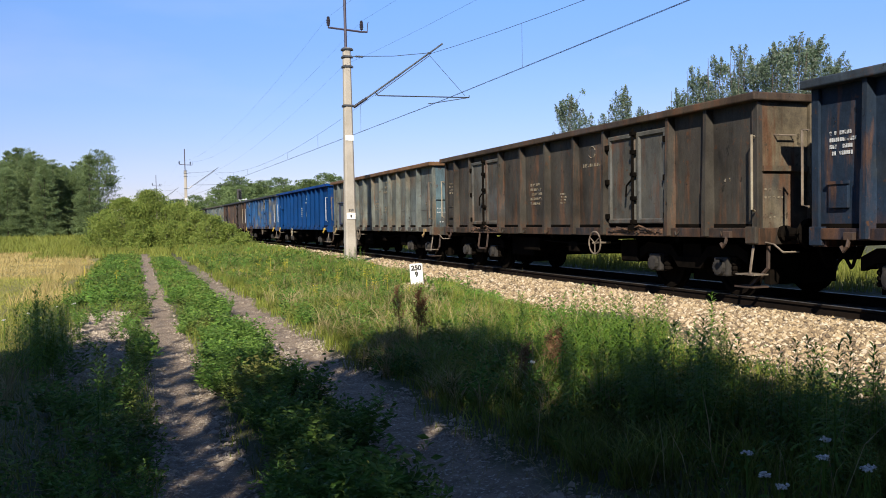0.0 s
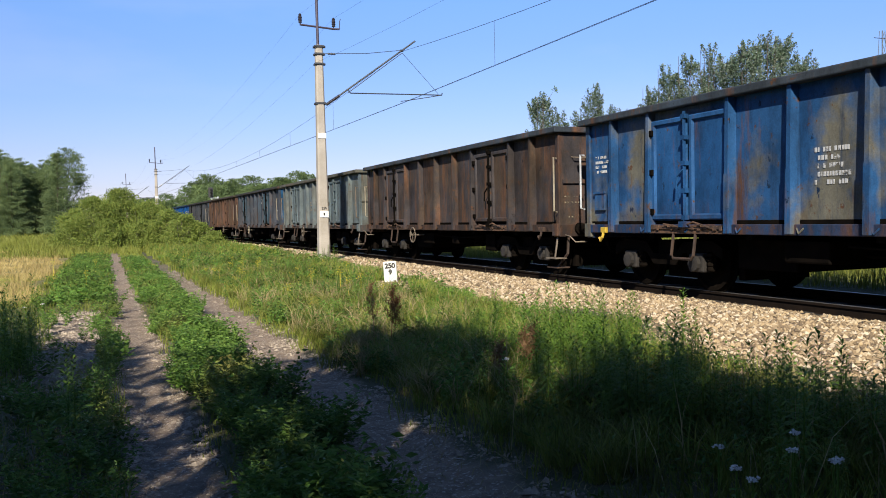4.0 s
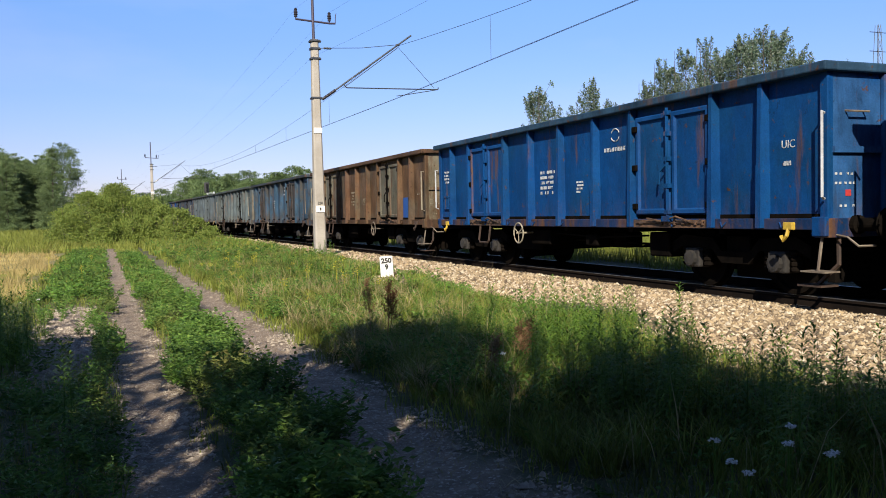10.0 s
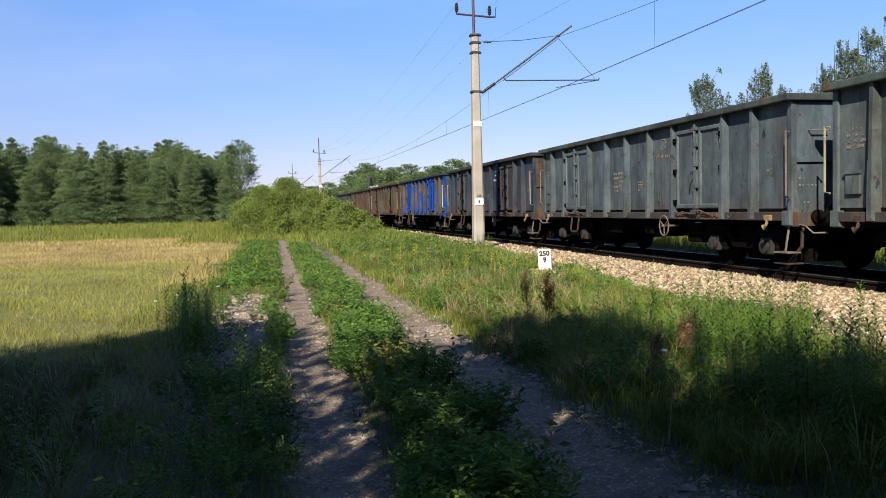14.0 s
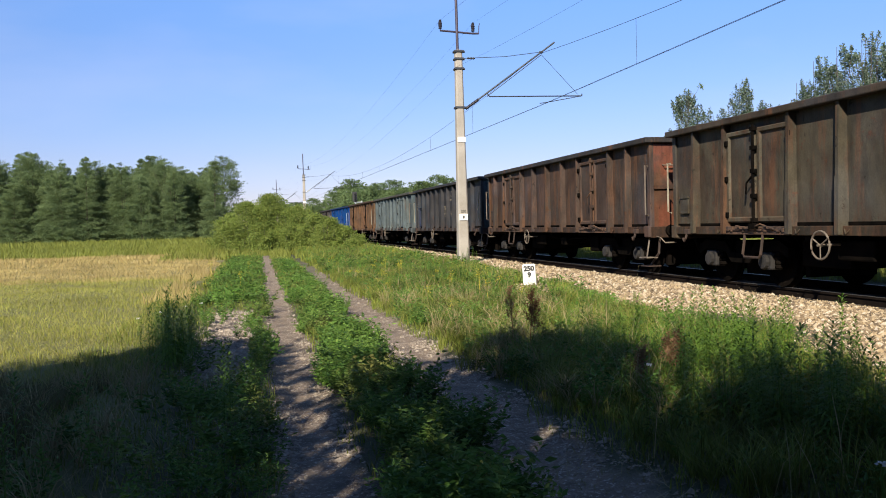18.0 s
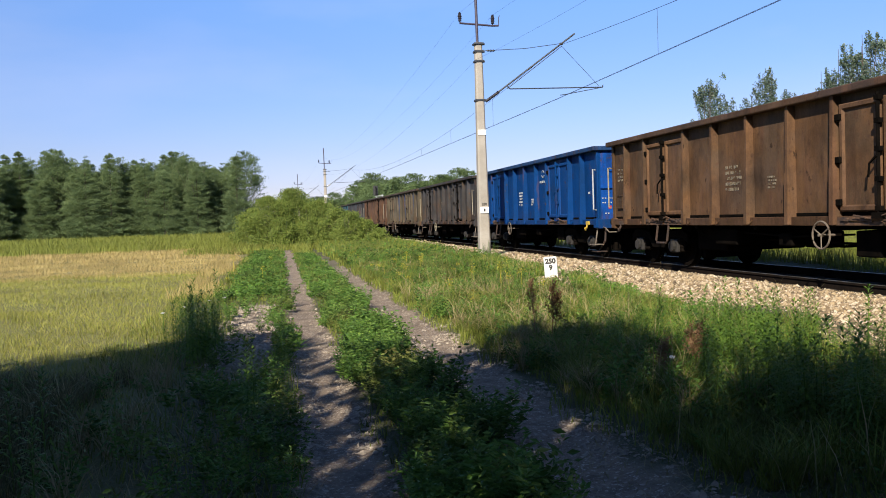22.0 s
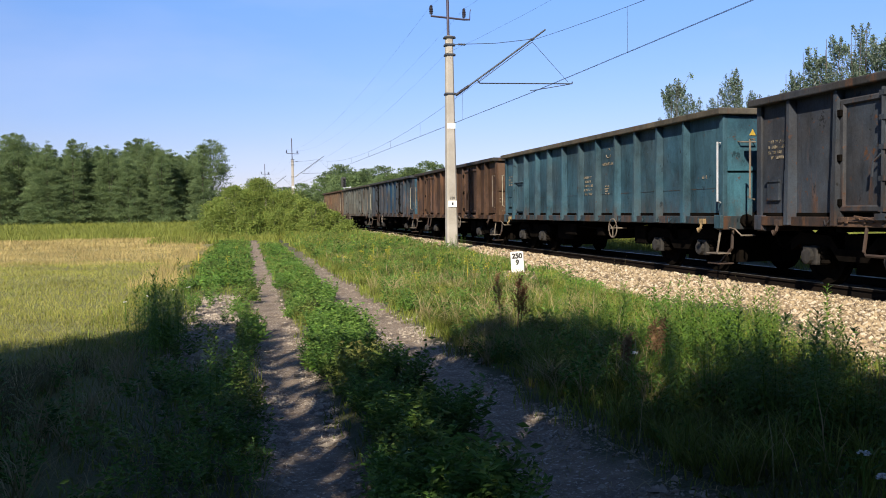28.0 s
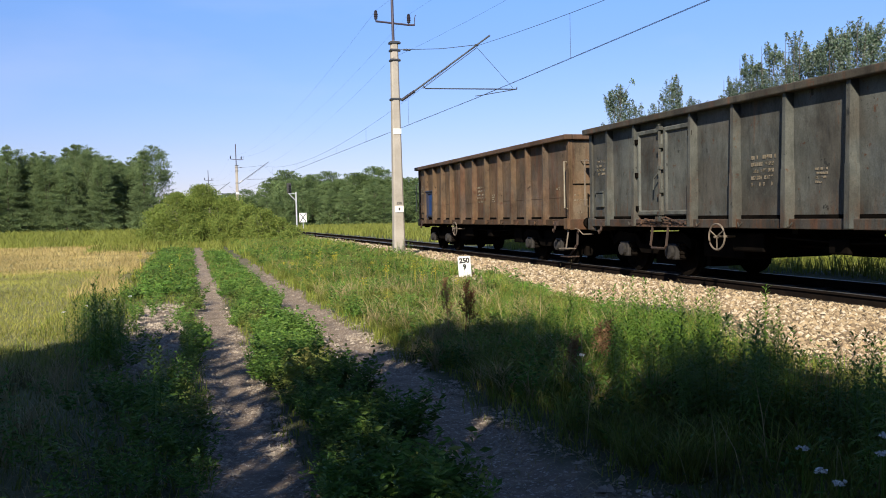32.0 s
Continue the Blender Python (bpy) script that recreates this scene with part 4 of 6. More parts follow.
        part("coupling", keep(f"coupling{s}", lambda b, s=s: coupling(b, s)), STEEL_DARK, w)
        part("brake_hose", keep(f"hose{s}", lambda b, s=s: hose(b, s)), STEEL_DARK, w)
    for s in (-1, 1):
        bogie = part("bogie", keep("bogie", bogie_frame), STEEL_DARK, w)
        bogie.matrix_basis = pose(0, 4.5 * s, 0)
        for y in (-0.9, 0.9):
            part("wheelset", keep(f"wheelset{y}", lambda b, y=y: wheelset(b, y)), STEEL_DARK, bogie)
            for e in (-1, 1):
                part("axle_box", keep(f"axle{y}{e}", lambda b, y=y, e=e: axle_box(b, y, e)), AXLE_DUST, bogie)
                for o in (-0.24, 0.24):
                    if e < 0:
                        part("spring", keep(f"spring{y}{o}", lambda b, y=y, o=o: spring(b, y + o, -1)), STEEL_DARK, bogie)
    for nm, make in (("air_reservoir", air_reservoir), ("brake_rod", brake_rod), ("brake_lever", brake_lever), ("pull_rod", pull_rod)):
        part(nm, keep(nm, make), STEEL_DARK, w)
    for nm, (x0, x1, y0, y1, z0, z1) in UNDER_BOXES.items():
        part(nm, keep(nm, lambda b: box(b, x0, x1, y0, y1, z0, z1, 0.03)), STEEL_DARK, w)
    part("corner_step", keep("corner_step", corner_step), GRAB_DULL, w)
    part("shunter_grip", keep("shunter_grip", shunter_grip), GRAB_DULL, w)
    part("guard_iron", keep("rail_guard", rail_guard), RUST, w)
    part("grab_iron", keep("grab_iron", grab_iron), GRAB_WHITE if marks in (2, 3, 9, 15, 21, 26) else GRAB_PALE if marks % 2 == 0 else GRAB_DULL, w, "bent grab iron at the corner")
    part("end_grab_iron", keep("end_grab", end_grab), GRAB_DULL, w)
    part("rear_grab_iron", keep("rear_grab", rear_grab), GRAB_WHITE if marks in (2, 3, 9, 21) else GRAB_PALE if marks % 2 == 0 else GRAB_DULL, w)
    if marks in (1, 2, 3, 18, 26, 14):
        part("warning_triangle", keep("triangle", triangle_sign), YELLOW, w, "small yellow warning triangle")
    if marks % 3 != 2:
        tagged(part("end_writing", keep("end_plates", lambda b: [end_plate(b, x, x + 0.035, z, z + 0.03) for x, z in ((-1.2, 1.52), (-1.13, 1.52), (-1.04, 1.52), (-0.96, 1.52), (-0.89, 1.52), (-1.2, 1.64), (-1.12, 1.64), (-1.0, 1.64), (-0.93, 1.64), (-1.12, 1.23), (-1.04, 1.23), (-0.9, 1.23))]), LETTER_WHITE if marks in (1, 2, 3, 9, 11, 21) else LETTER_TAN, w, "small painted writing on the end"), kind="stuff")
    if marks in (2, 3, 6, 9, 21, 28):
        part("red_marker", keep("red_marker", lambda b: end_plate(b, -1.02, -0.93, 1.37, 1.45)), RED_SPOT, w, "small red marker")
    return w


GREY_GREEN, TAN, BLUE = (0.105, 0.125, 0.118), (0.17, 0.145, 0.10), (0.001, 0.050, 0.195)
BROWN, SLATE, TEAL = (0.085, 0.060, 0.042), (0.050, 0.062, 0.075), (0.050, 0.110, 0.142)
DULL_BLUE, RUSTY, OLIVE = (0.035, 0.085, 0.16), (0.125, 0.065, 0.038), (0.115, 0.110, 0.085)
# order in the train, kind, paint, worn patches and their share, rust share, doors, rim, leading end, words
TRAIN = [
    (-1, "door", (0.03, 0.05, 0.085), SLATE, 0.3, 0.1, None, SLATE, None, "dark navy-grey open wagon with white stencils"),
    (0, "door", (0.082, 0.074, 0.062), (0.075, 0.066, 0.056), 0.4, 0.22, (0.135, 0.13, 0.112), BROWN, (0.17, 0.14, 0.095), "grimy grey-brown open wagon with two double doors"),
    (1, "plain", (0.155, 0.168, 0.150), (0.20, 0.17, 0.125), 0.35, 0.15, None, (0.20, 0.11, 0.055), (0.10, 0.15, 0.17), "weathered grey-green ribbed wagon with a rusty rim"),
    (2, "plain", BLUE, (0.001, 0.042, 0.16), 0.3, -0.5, None, (0.002, 0.060, 0.28), BLUE, "freshly painted bright blue ribbed open wagon"),
    (3, "door", (0.025, 0.095, 0.24), (0.15, 0.145, 0.115), 0.42, 0.1, (0.02, 0.09, 0.24), SLATE, (0.02, 0.09, 0.26), "blue open wagon faded to pale grey patches"),
    (4, "door", (0.06, 0.052, 0.052), BROWN, 0.4, 0.3, None, SLATE, None, "dark sooty brown open wagon with doors"),
    (5, "door", (0.150, 0.185, 0.190), (0.16, 0.17, 0.155), 0.4, 0.05, (0.12, 0.155, 0.165), OLIVE, (0.12, 0.12, 0.10), "greenish-grey open wagon with worn doors"),
    (6, "door", (0.072, 0.075, 0.084), (0.06, 0.085, 0.11), 0.4, 0.1, (0.045, 0.085, 0.11), (0.045, 0.045, 0.04), (0.02, 0.08, 0.17), "dark slate open wagon with bluish doors"),
    (7, "door", (0.075, 0.048, 0.036), BROWN, 0.5, 0.4, None, (0.06, 0.048, 0.035), RUSTY, "dark rust-brown open wagon with doors"),
    (8, "door", (0.050, 0.053, 0.058), (0.044, 0.052, 0.062), 0.4, -0.1, None, (0.05, 0.05, 0.05), (0.03, 0.085, 0.13), "charcoal grey open wagon with an orange mark"),
    (9, "door", (0.004, 0.064, 0.225), (0.006, 0.066, 0.195), 0.4, 0.05, None, (0.03, 0.07, 0.12), (0.025, 0.09, 0.23), "mid-blue open wagon with white stencils"),
    (10, "door", (0.155, 0.092, 0.050), (0.13, 0.10, 0.066), 0.4, 0.3, (0.14, 0.13, 0.095), (0.11, 0.065, 0.04), (0.17, 0.145, 0.10), "tan-brown open wagon with one blue patched panel"),
    (11, "door", (0.052, 0.105, 0.165), (0.082, 0.080, 0.074), 0.45, 0.15, (0.060, 0.055, 0.052), SLATE, (0.14, 0.135, 0.12), "dull slate-blue open wagon with grey doors"),
    (12, "door", (0.128, 0.156, 0.160), (0.125, 0.140, 0.132), 0.4, 0.05, None, (0.08, 0.10, 0.09), (0.19, 0.17, 0.13), "pale grey-green open wagon with rusty latches"),
    (13, "door", (0.115, 0.140, 0.148), (0.105, 0.130, 0.145), 0.4, 0.08, None, (0.07, 0.085, 0.08), (0.09, 0.12, 0.14), "grey-teal open wagon with doors"),
    (14, "door", (0.058, 0.066, 0.078), (0.04, 0.065, 0.10), 0.5, 0.25, None, (0.055, 0.05, 0.045), (0.085, 0.065, 0.05), "slate open wagon with a rusty leading end"),
    (15, "door", (0.006, 0.07, 0.28), (0.12, 0.09, 0.065), 0.6, 0.1, (0.006, 0.06, 0.30), SLATE, (0.07, 0.07, 0.08), "bright blue open wagon with bare rusty patches"),
    (16, "door", (0.095, 0.08, 0.055), (0.075, 0.055, 0.04), 0.5, 0.3, None, (0.07, 0.055, 0.04), BROWN, "olive-brown open wagon with doors"),
    (17, "door", (0.085, 0.058, 0.045), (0.075, 0.06, 0.05), 0.4, 0.4, None, (0.05, 0.045, 0.042), (0.17, 0.06, 0.035), "brown open wagon with a red-rust end"),
    (18, "plain", (0.056, 0.054, 0.056), SLATE, 0.3, -0.1, None, (0.05, 0.05, 0.05), (0.05, 0.075, 0.09), "charcoal ribbed open wagon with blue scrapes"),
    (19, "door", (0.125, 0.155, 0.158), (0.13, 0.145, 0.135), 0.3, -0.05, None, (0.10, 0.095, 0.075), (0.11, 0.14, 0.145), "grey-green open wagon with a blue painted scrawl"),
    (20, "door", (0.165, 0.088, 0.043), (0.12, 0.075, 0.045), 0.5, 0.3, None, (0.10, 0.06, 0.038), (0.17, 0.105, 0.055), "orange-brown rusty open wagon with doors"),
    (21, "door", (0.001, 0.050, 0.205), (0.002, 0.042, 0.16), 0.3, 0.0, None, (0.02, 0.06, 0.16), (0.006, 0.075, 0.36), "bright blue open wagon with double doors"),
    (22, "door", (0.065, 0.060, 0.058), BROWN, 0.3, 0.2, None, (0.055, 0.05, 0.048), (0.09, 0.08, 0.07), "sooty grey-brown open wagon with doors"),
    (23, "door", (0.13, 0.105, 0.07), (0.10, 0.085, 0.06), 0.5, 0.2, None, (0.09, 0.065, 0.045), (0.15, 0.12, 0.075), "tan open wagon with bright blue repaired panels"),
    (24, "door", (0.10, 0.06, 0.042), (0.085, 0.055, 0.04), 0.5, 0.5, None, (0.065, 0.05, 0.042), RUSTY, "rust-brown open wagon with red stains"),
    (25, "door", (0.058, 0.058, 0.062), (0.055, 0.065, 0.08), 0.5, 0.15, None, (0.055, 0.052, 0.05), (0.06, 0.085, 0.12), "dark grey open wagon with bluish wear"),
    (26, "plain", TEAL, (0.06, 0.10, 0.12), 0.5, -0.25, None, (0.12, 0.10, 0.07), (0.05, 0.135, 0.175), "teal-blue ribbed open wagon with a dusty rim"),
    (27, "door", (0.088, 0.050, 0.031), (0.075, 0.044, 0.029), 0.5, 0.4, None, (0.05, 0.045, 0.04), (0.12, 0.075, 0.05), "plain rust-brown open wagon with doors"),
    (28, "door", (0.056, 0.060, 0.068), (0.045, 0.078, 0.105), 0.4, 0.05, (0.050, 0.058, 0.068), (0.06, 0.06, 0.058), (0.05, 0.115, 0.16), "slate open wagon with blue repainted panels"),
    (29, "door", (0.125, 0.130, 0.115), (0.105, 0.10, 0.085), 0.5, 0.1, None, (0.085, 0.075, 0.058), (0.105, 0.12, 0.105), "olive-grey open wagon with doors"),
    (30, "plain", (0.175, 0.115, 0.068), (0.115, 0.085, 0.058), 0.5, 0.3, (0.02, 0.08, 0.25), (0.12, 0.075, 0.048), (0.16, 0.12, 0.08), "last wagon, dusty brown with a blue end hatch"),
]
WAGONS = {}
PATCH_BLUE = mottled("fresh_blue_patch", (0.005, 0.062, 0.25), (0.008, 0.055, 0.20), 2.0, 0.5)
for _k, _kind, _c, _worn, _ws, _rs, _door, _rim, _end, _words in TRAIN:
    _dim = {-1: 0.5, 0: 0.55, 2: 0.66, 15: 0.74, 21: 0.74}.get(_k, 0.68)
    _c, _worn, _door = (None if v is None else tuple(_dim * x for x in v) for v in (_c, _worn, _door))
    _rim, _end = (None if v is None else tuple(0.78 * x for x in v) for v in (_rim, _end))
    _wear = 0.25 if _k in (2, 21) else 0.55 if _k == 9 else 1.0
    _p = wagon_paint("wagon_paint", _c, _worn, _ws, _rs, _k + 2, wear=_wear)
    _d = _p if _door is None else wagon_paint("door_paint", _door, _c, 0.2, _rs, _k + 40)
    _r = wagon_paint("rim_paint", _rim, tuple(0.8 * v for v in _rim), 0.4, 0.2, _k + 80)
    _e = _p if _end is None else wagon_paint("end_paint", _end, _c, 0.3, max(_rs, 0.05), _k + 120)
    # door frames a touch lighter: light caught on their edges, put into the paint
    FRAME_LIT[_k] = wagon_paint("door_edge_lit_paint", tuple(1.08 * v + 0.003 for v in (_door or _c)), _c, 0.2, _rs, _k + 160, wear=_wear)
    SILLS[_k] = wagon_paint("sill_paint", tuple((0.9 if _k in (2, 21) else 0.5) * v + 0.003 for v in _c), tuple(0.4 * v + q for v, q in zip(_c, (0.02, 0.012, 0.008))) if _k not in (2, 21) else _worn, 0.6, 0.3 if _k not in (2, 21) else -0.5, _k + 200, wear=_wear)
    WAGONS[_k] = build_wagon(_kind, _p, _d, _r, _e, _k, _words)


def repaired(k, d0, d1, z0, z1):
    """A freshly painted sheet let into a wagon's side."""
    bm = bm_new()
    box(bm, -WALL_X - 0.008, -WALL_X + 0.002, d0 - HALF, d1 - HALF, z0, z1)
    part("repaired_panel", bm, PATCH_BLUE, WAGONS[k], "fresh blue repaired panel")


repaired(10, 1.2, 2.0, 1.12, 1.75)
repaired(7, 6.65, 6.95, 1.85, 2.3)
for _a, _b in ((1.15, 2.0), (4.25, 5.2), (5.4, 5.9), (6.7, 7.7)):
    repaired(23, _a, _b, 1.12, 2.9)
repaired(15, 0.1, 0.9, 1.3, 2.9)
PATCH_BLUE = wagon_paint("dull_blue_panel", (0.012, 0.060, 0.125), (0.035, 0.06, 0.085), 0.3, 0.1, 77)
repaired(28, 4.25, 5.24, 1.12, 2.92)
repaired(28, 5.4, 6.5, 1.12, 2.92)
repaired(28, 6.66, 7.74, 1.12, 2.92)

# ---- plants: tools ----
GRASS_GREEN = leafy("verge_grass", [(0.105, 0.145, 0.022), (0.155, 0.200, 0.028), (0.215, 0.240, 0.040), (0.210, 0.215, 0.055), (0.105, 0.165, 0.022)], dry=(0.180, 0.190, 0.048))
GRASS_DRY = leafy("dry_grass", [(0.33, 0.255, 0.125), (0.26, 0.22, 0.10), (0.40, 0.32, 0.18), (0.17, 0.17, 0.06)])
MEADOW = leafy("meadow_grass", [(0.255, 0.268, 0.050), (0.325, 0.308, 0.074), (0.205, 0.240, 0.042), (0.400, 0.345, 0.112)])
# weedy olive-brown, coloured darker than the meadow to deepen the shade there
ROUGH_SHADED = leafy("rough_shaded_grass", [(0.085, 0.098, 0.030), (0.135, 0.115, 0.050), (0.070, 0.085, 0.026), (0.165, 0.130, 0.065)])
MEADOW_STRAW = leafy("ripe_meadow_grass", [(0.460, 0.335, 0.140), (0.385, 0.300, 0.115), (0.430, 0.335, 0.140), (0.310, 0.262, 0.088)])
REEDS = leafy("tall_field_grass", [(0.157, 0.189, 0.031), (0.213, 0.221, 0.044), (0.123, 0.155, 0.026)])
HERB = leafy("low_herbs", [(0.052, 0.118, 0.020), (0.084, 0.168, 0.026), (0.122, 0.210, 0.035), (0.064, 0.138, 0.030)], dry=(0.185, 0.195, 0.048))
WEED = leafy("tall_weeds", [(0.065, 0.132, 0.020), (0.098, 0.178, 0.025), (0.146, 0.233, 0.030)])
DOCK = leafy("dock_seed_heads", [(0.16, 0.078, 0.038), (0.22, 0.105, 0.048), (0.10, 0.052, 0.03)])
DOCK_TAN = leafy("tan_seed_heads", [(0.24, 0.135, 0.066), (0.29, 0.175, 0.092), (0.18, 0.10, 0.05)])
SHOOT = leafy("leafy_shoots", [(0.060, 0.135, 0.024), (0.098, 0.190, 0.032), (0.150, 0.235, 0.045), (0.075, 0.150, 0.035)], dry=(0.190, 0.190, 0.050))
BLOOM = leafy("yellow_bloom", [(0.42, 0.36, 0.03), (0.50, 0.42, 0.05), (0.30, 0.30, 0.04), (0.16, 0.22, 0.03)])
CLOVER = leafy("clover_leaves", [(0.070, 0.170, 0.022), (0.100, 0.225, 0.028), (0.130, 0.255, 0.035), (0.085, 0.190, 0.030)], 0.55, 0.3)
PETAL = leafy("white_petals", [(0.72, 0.72, 0.68), (0.8, 0.8, 0.78)])
ALDER = leafy("alder_leaves", [(0.104, 0.156, 0.074), (0.138, 0.196, 0.083), (0.180, 0.235, 0.090), (0.120, 0.175, 0.086)], 0.6, 0.32)
POPLAR = leafy("poplar_leaves", [(0.058, 0.096, 0.060), (0.086, 0.130, 0.080), (0.122, 0.166, 0.108), (0.240, 0.268, 0.220)], 0.42, 0.25)
WILLOW = leafy("willow_leaves", [(0.130, 0.195, 0.036), (0.185, 0.245, 0.048), (0.245, 0.285, 0.064), (0.105, 0.160, 0.034)], 0.6, 0.3)
FAR_WOOD = leafy("far_wood_leaves", [(0.095, 0.150, 0.062), (0.125, 0.185, 0.070), (0.165, 0.220, 0.080), (0.110, 0.165, 0.075)], 0.6, 0.3)
MIXED = leafy("mixed_wood_leaves", [(0.064, 0.105, 0.026), (0.104, 0.150, 0.035), (0.160, 0.195, 0.046), (0.080, 0.128, 0.033)], 0.6, 0.2)
BARK = mottled("bark", (0.11, 0.09, 0.07), (0.06, 0.05, 0.04), 8.0, 0.95, 0.0, 0.6)


def blades(rng, pos, height, width, lean=0.35):
    """Bent grass blades: three triangles each."""
    n = len(pos)
    a, b = rng.uniform(0, 6.283, n), rng.uniform(0, 6.283, n)
    side = np.stack([np.cos(a), np.sin(a), 0 * a], -1) * (width / 2)[:, None]
    out = np.stack([np.cos(b), np.sin(b), 0 * b], -1) * (height * lean * rng.uniform(0.2, 1.0, n))[:, None]
    up = np.zeros((n, 3))
    up[:, 2] = height
    mid = pos + up * 0.55 + out * 0.35
    tip = pos + up * (1 - 0.25 * lean * rng.uniform(0, 1, n))[:, None] + out
    v = np.stack([pos - side, pos + side, mid - side * 0.8, mid + side * 0.8, tip], 1).reshape(-1, 3)
    t = np.array([(0, 1, 3), (0, 3, 2), (2, 3, 4)])
    return v, (np.arange(n)[:, None, None] * 5 + t[None]).reshape(-1, 3)


def leaves(rng, pos, way, length, width):
    """Folded leaves: two triangles each, along way."""
    n = len(pos)
    way = way / np.linalg.norm(way, axis=1, keepdims=True)
    r = rng.normal(0, 1, (n, 3))
    side = np.cross(way, r)
    side /= np.linalg.norm(side, axis=1, keepdims=True) + 1e-9
    mid = pos + way * (length * 0.45)[:, None]
    off = side * (width / 2)[:, None]
    sink = np.cross(side, way) * (width * 0.2)[:, None]
    v = np.stack([pos, mid + off + sink, pos + way * length[:, None], mid - off + sink], 1).reshape(-1, 3)
    t = np.array([(0, 1, 2), (0, 2, 3)])
    return v, (np.arange(n)[:, None, None] * 4 + t[None]).reshape(-1, 3)


def joined(*sets):
    vs, fs, k = [], [], 0
    for v, f in sets:
        vs.append(v)
        fs.append(f + k)
        k += len(v)
    return np.concatenate(vs), np.concatenate(fs)


def on_ground(x, y, sink=0.01):
    return np.stack([x, y, ground_z(x, y) - sink], -1)


def patchy(x, y, size, seed):
    """A smooth value from 0 to 1 that varies over the ground."""
    s = seed * 1.37
    v = np.sin(x / size + s) * np.cos(y / size * 1.3 - s) + 0.6 * np.sin(x / size * 2.3 + y / size * 1.9 + 2 * s) + 0.35 * np.sin(x / size * 5.1 - y / size * 4.3 + s)
    return np.clip(0.5 + v / 3, 0, 1)


def stuff(name, data, material, label, category="grass"):
    v, f = data
    return tagged(new(name, arrays_mesh(name, v, f, material)), label, category, kind="stuff")


def grass_field(rng, x0, x1, y0, y1, per, hmin, hmax, width, lean=0.35, keep_if=None):
    n = int((x1 - x0) * (y1 - y0) * per)
    x, y = rng.uniform(x0, x1, n), rng.uniform(y0, y1, n)
    if keep_if is not None:
        k = keep_if(x, y, rng)
        x, y = x[k], y[k]
    h = rng.uniform(hmin, hmax, len(x)) * (0.55 + 0.9 * patchy(x, y, 0.8, 3))
    return blades(rng, on_ground(x, y), h, np.full(len(x), width) * rng.uniform(0.6, 1.4, len(x)), lean)


def lane_free(x, y):
    """True where no wheel rut runs."""
    wob = 0.12 * np.sin(y * 1.3) + 0.08 * np.sin(y * 3.1 + 1)
    return (np.abs(x - 0.36 + wob * 0.6) > 0.29) & (np.abs(x - 1.85 + wob) > np.interp(y, [16, 40], [0.40, 0.22])) & ((np.abs(x + 0.45) > 0.33) | (np.abs(y - 12.6) > 3.6))


def verge_toe(y):
    """Where the verge's plants end and the ballast begins."""
    return np.clip(5.3 + 0.07 * (y - 4), 5.1, 6.75) + 0.16 * np.sin(y * 0.9) + 0.14 * np.sin(y * 2.3)


def sight_kept(x, y):
    """False in the trodden gap before the kilometre post."""
    return (np.abs(x - 0.33 * y) > 0.42) | (y < 15.2) | (y > 18.7)


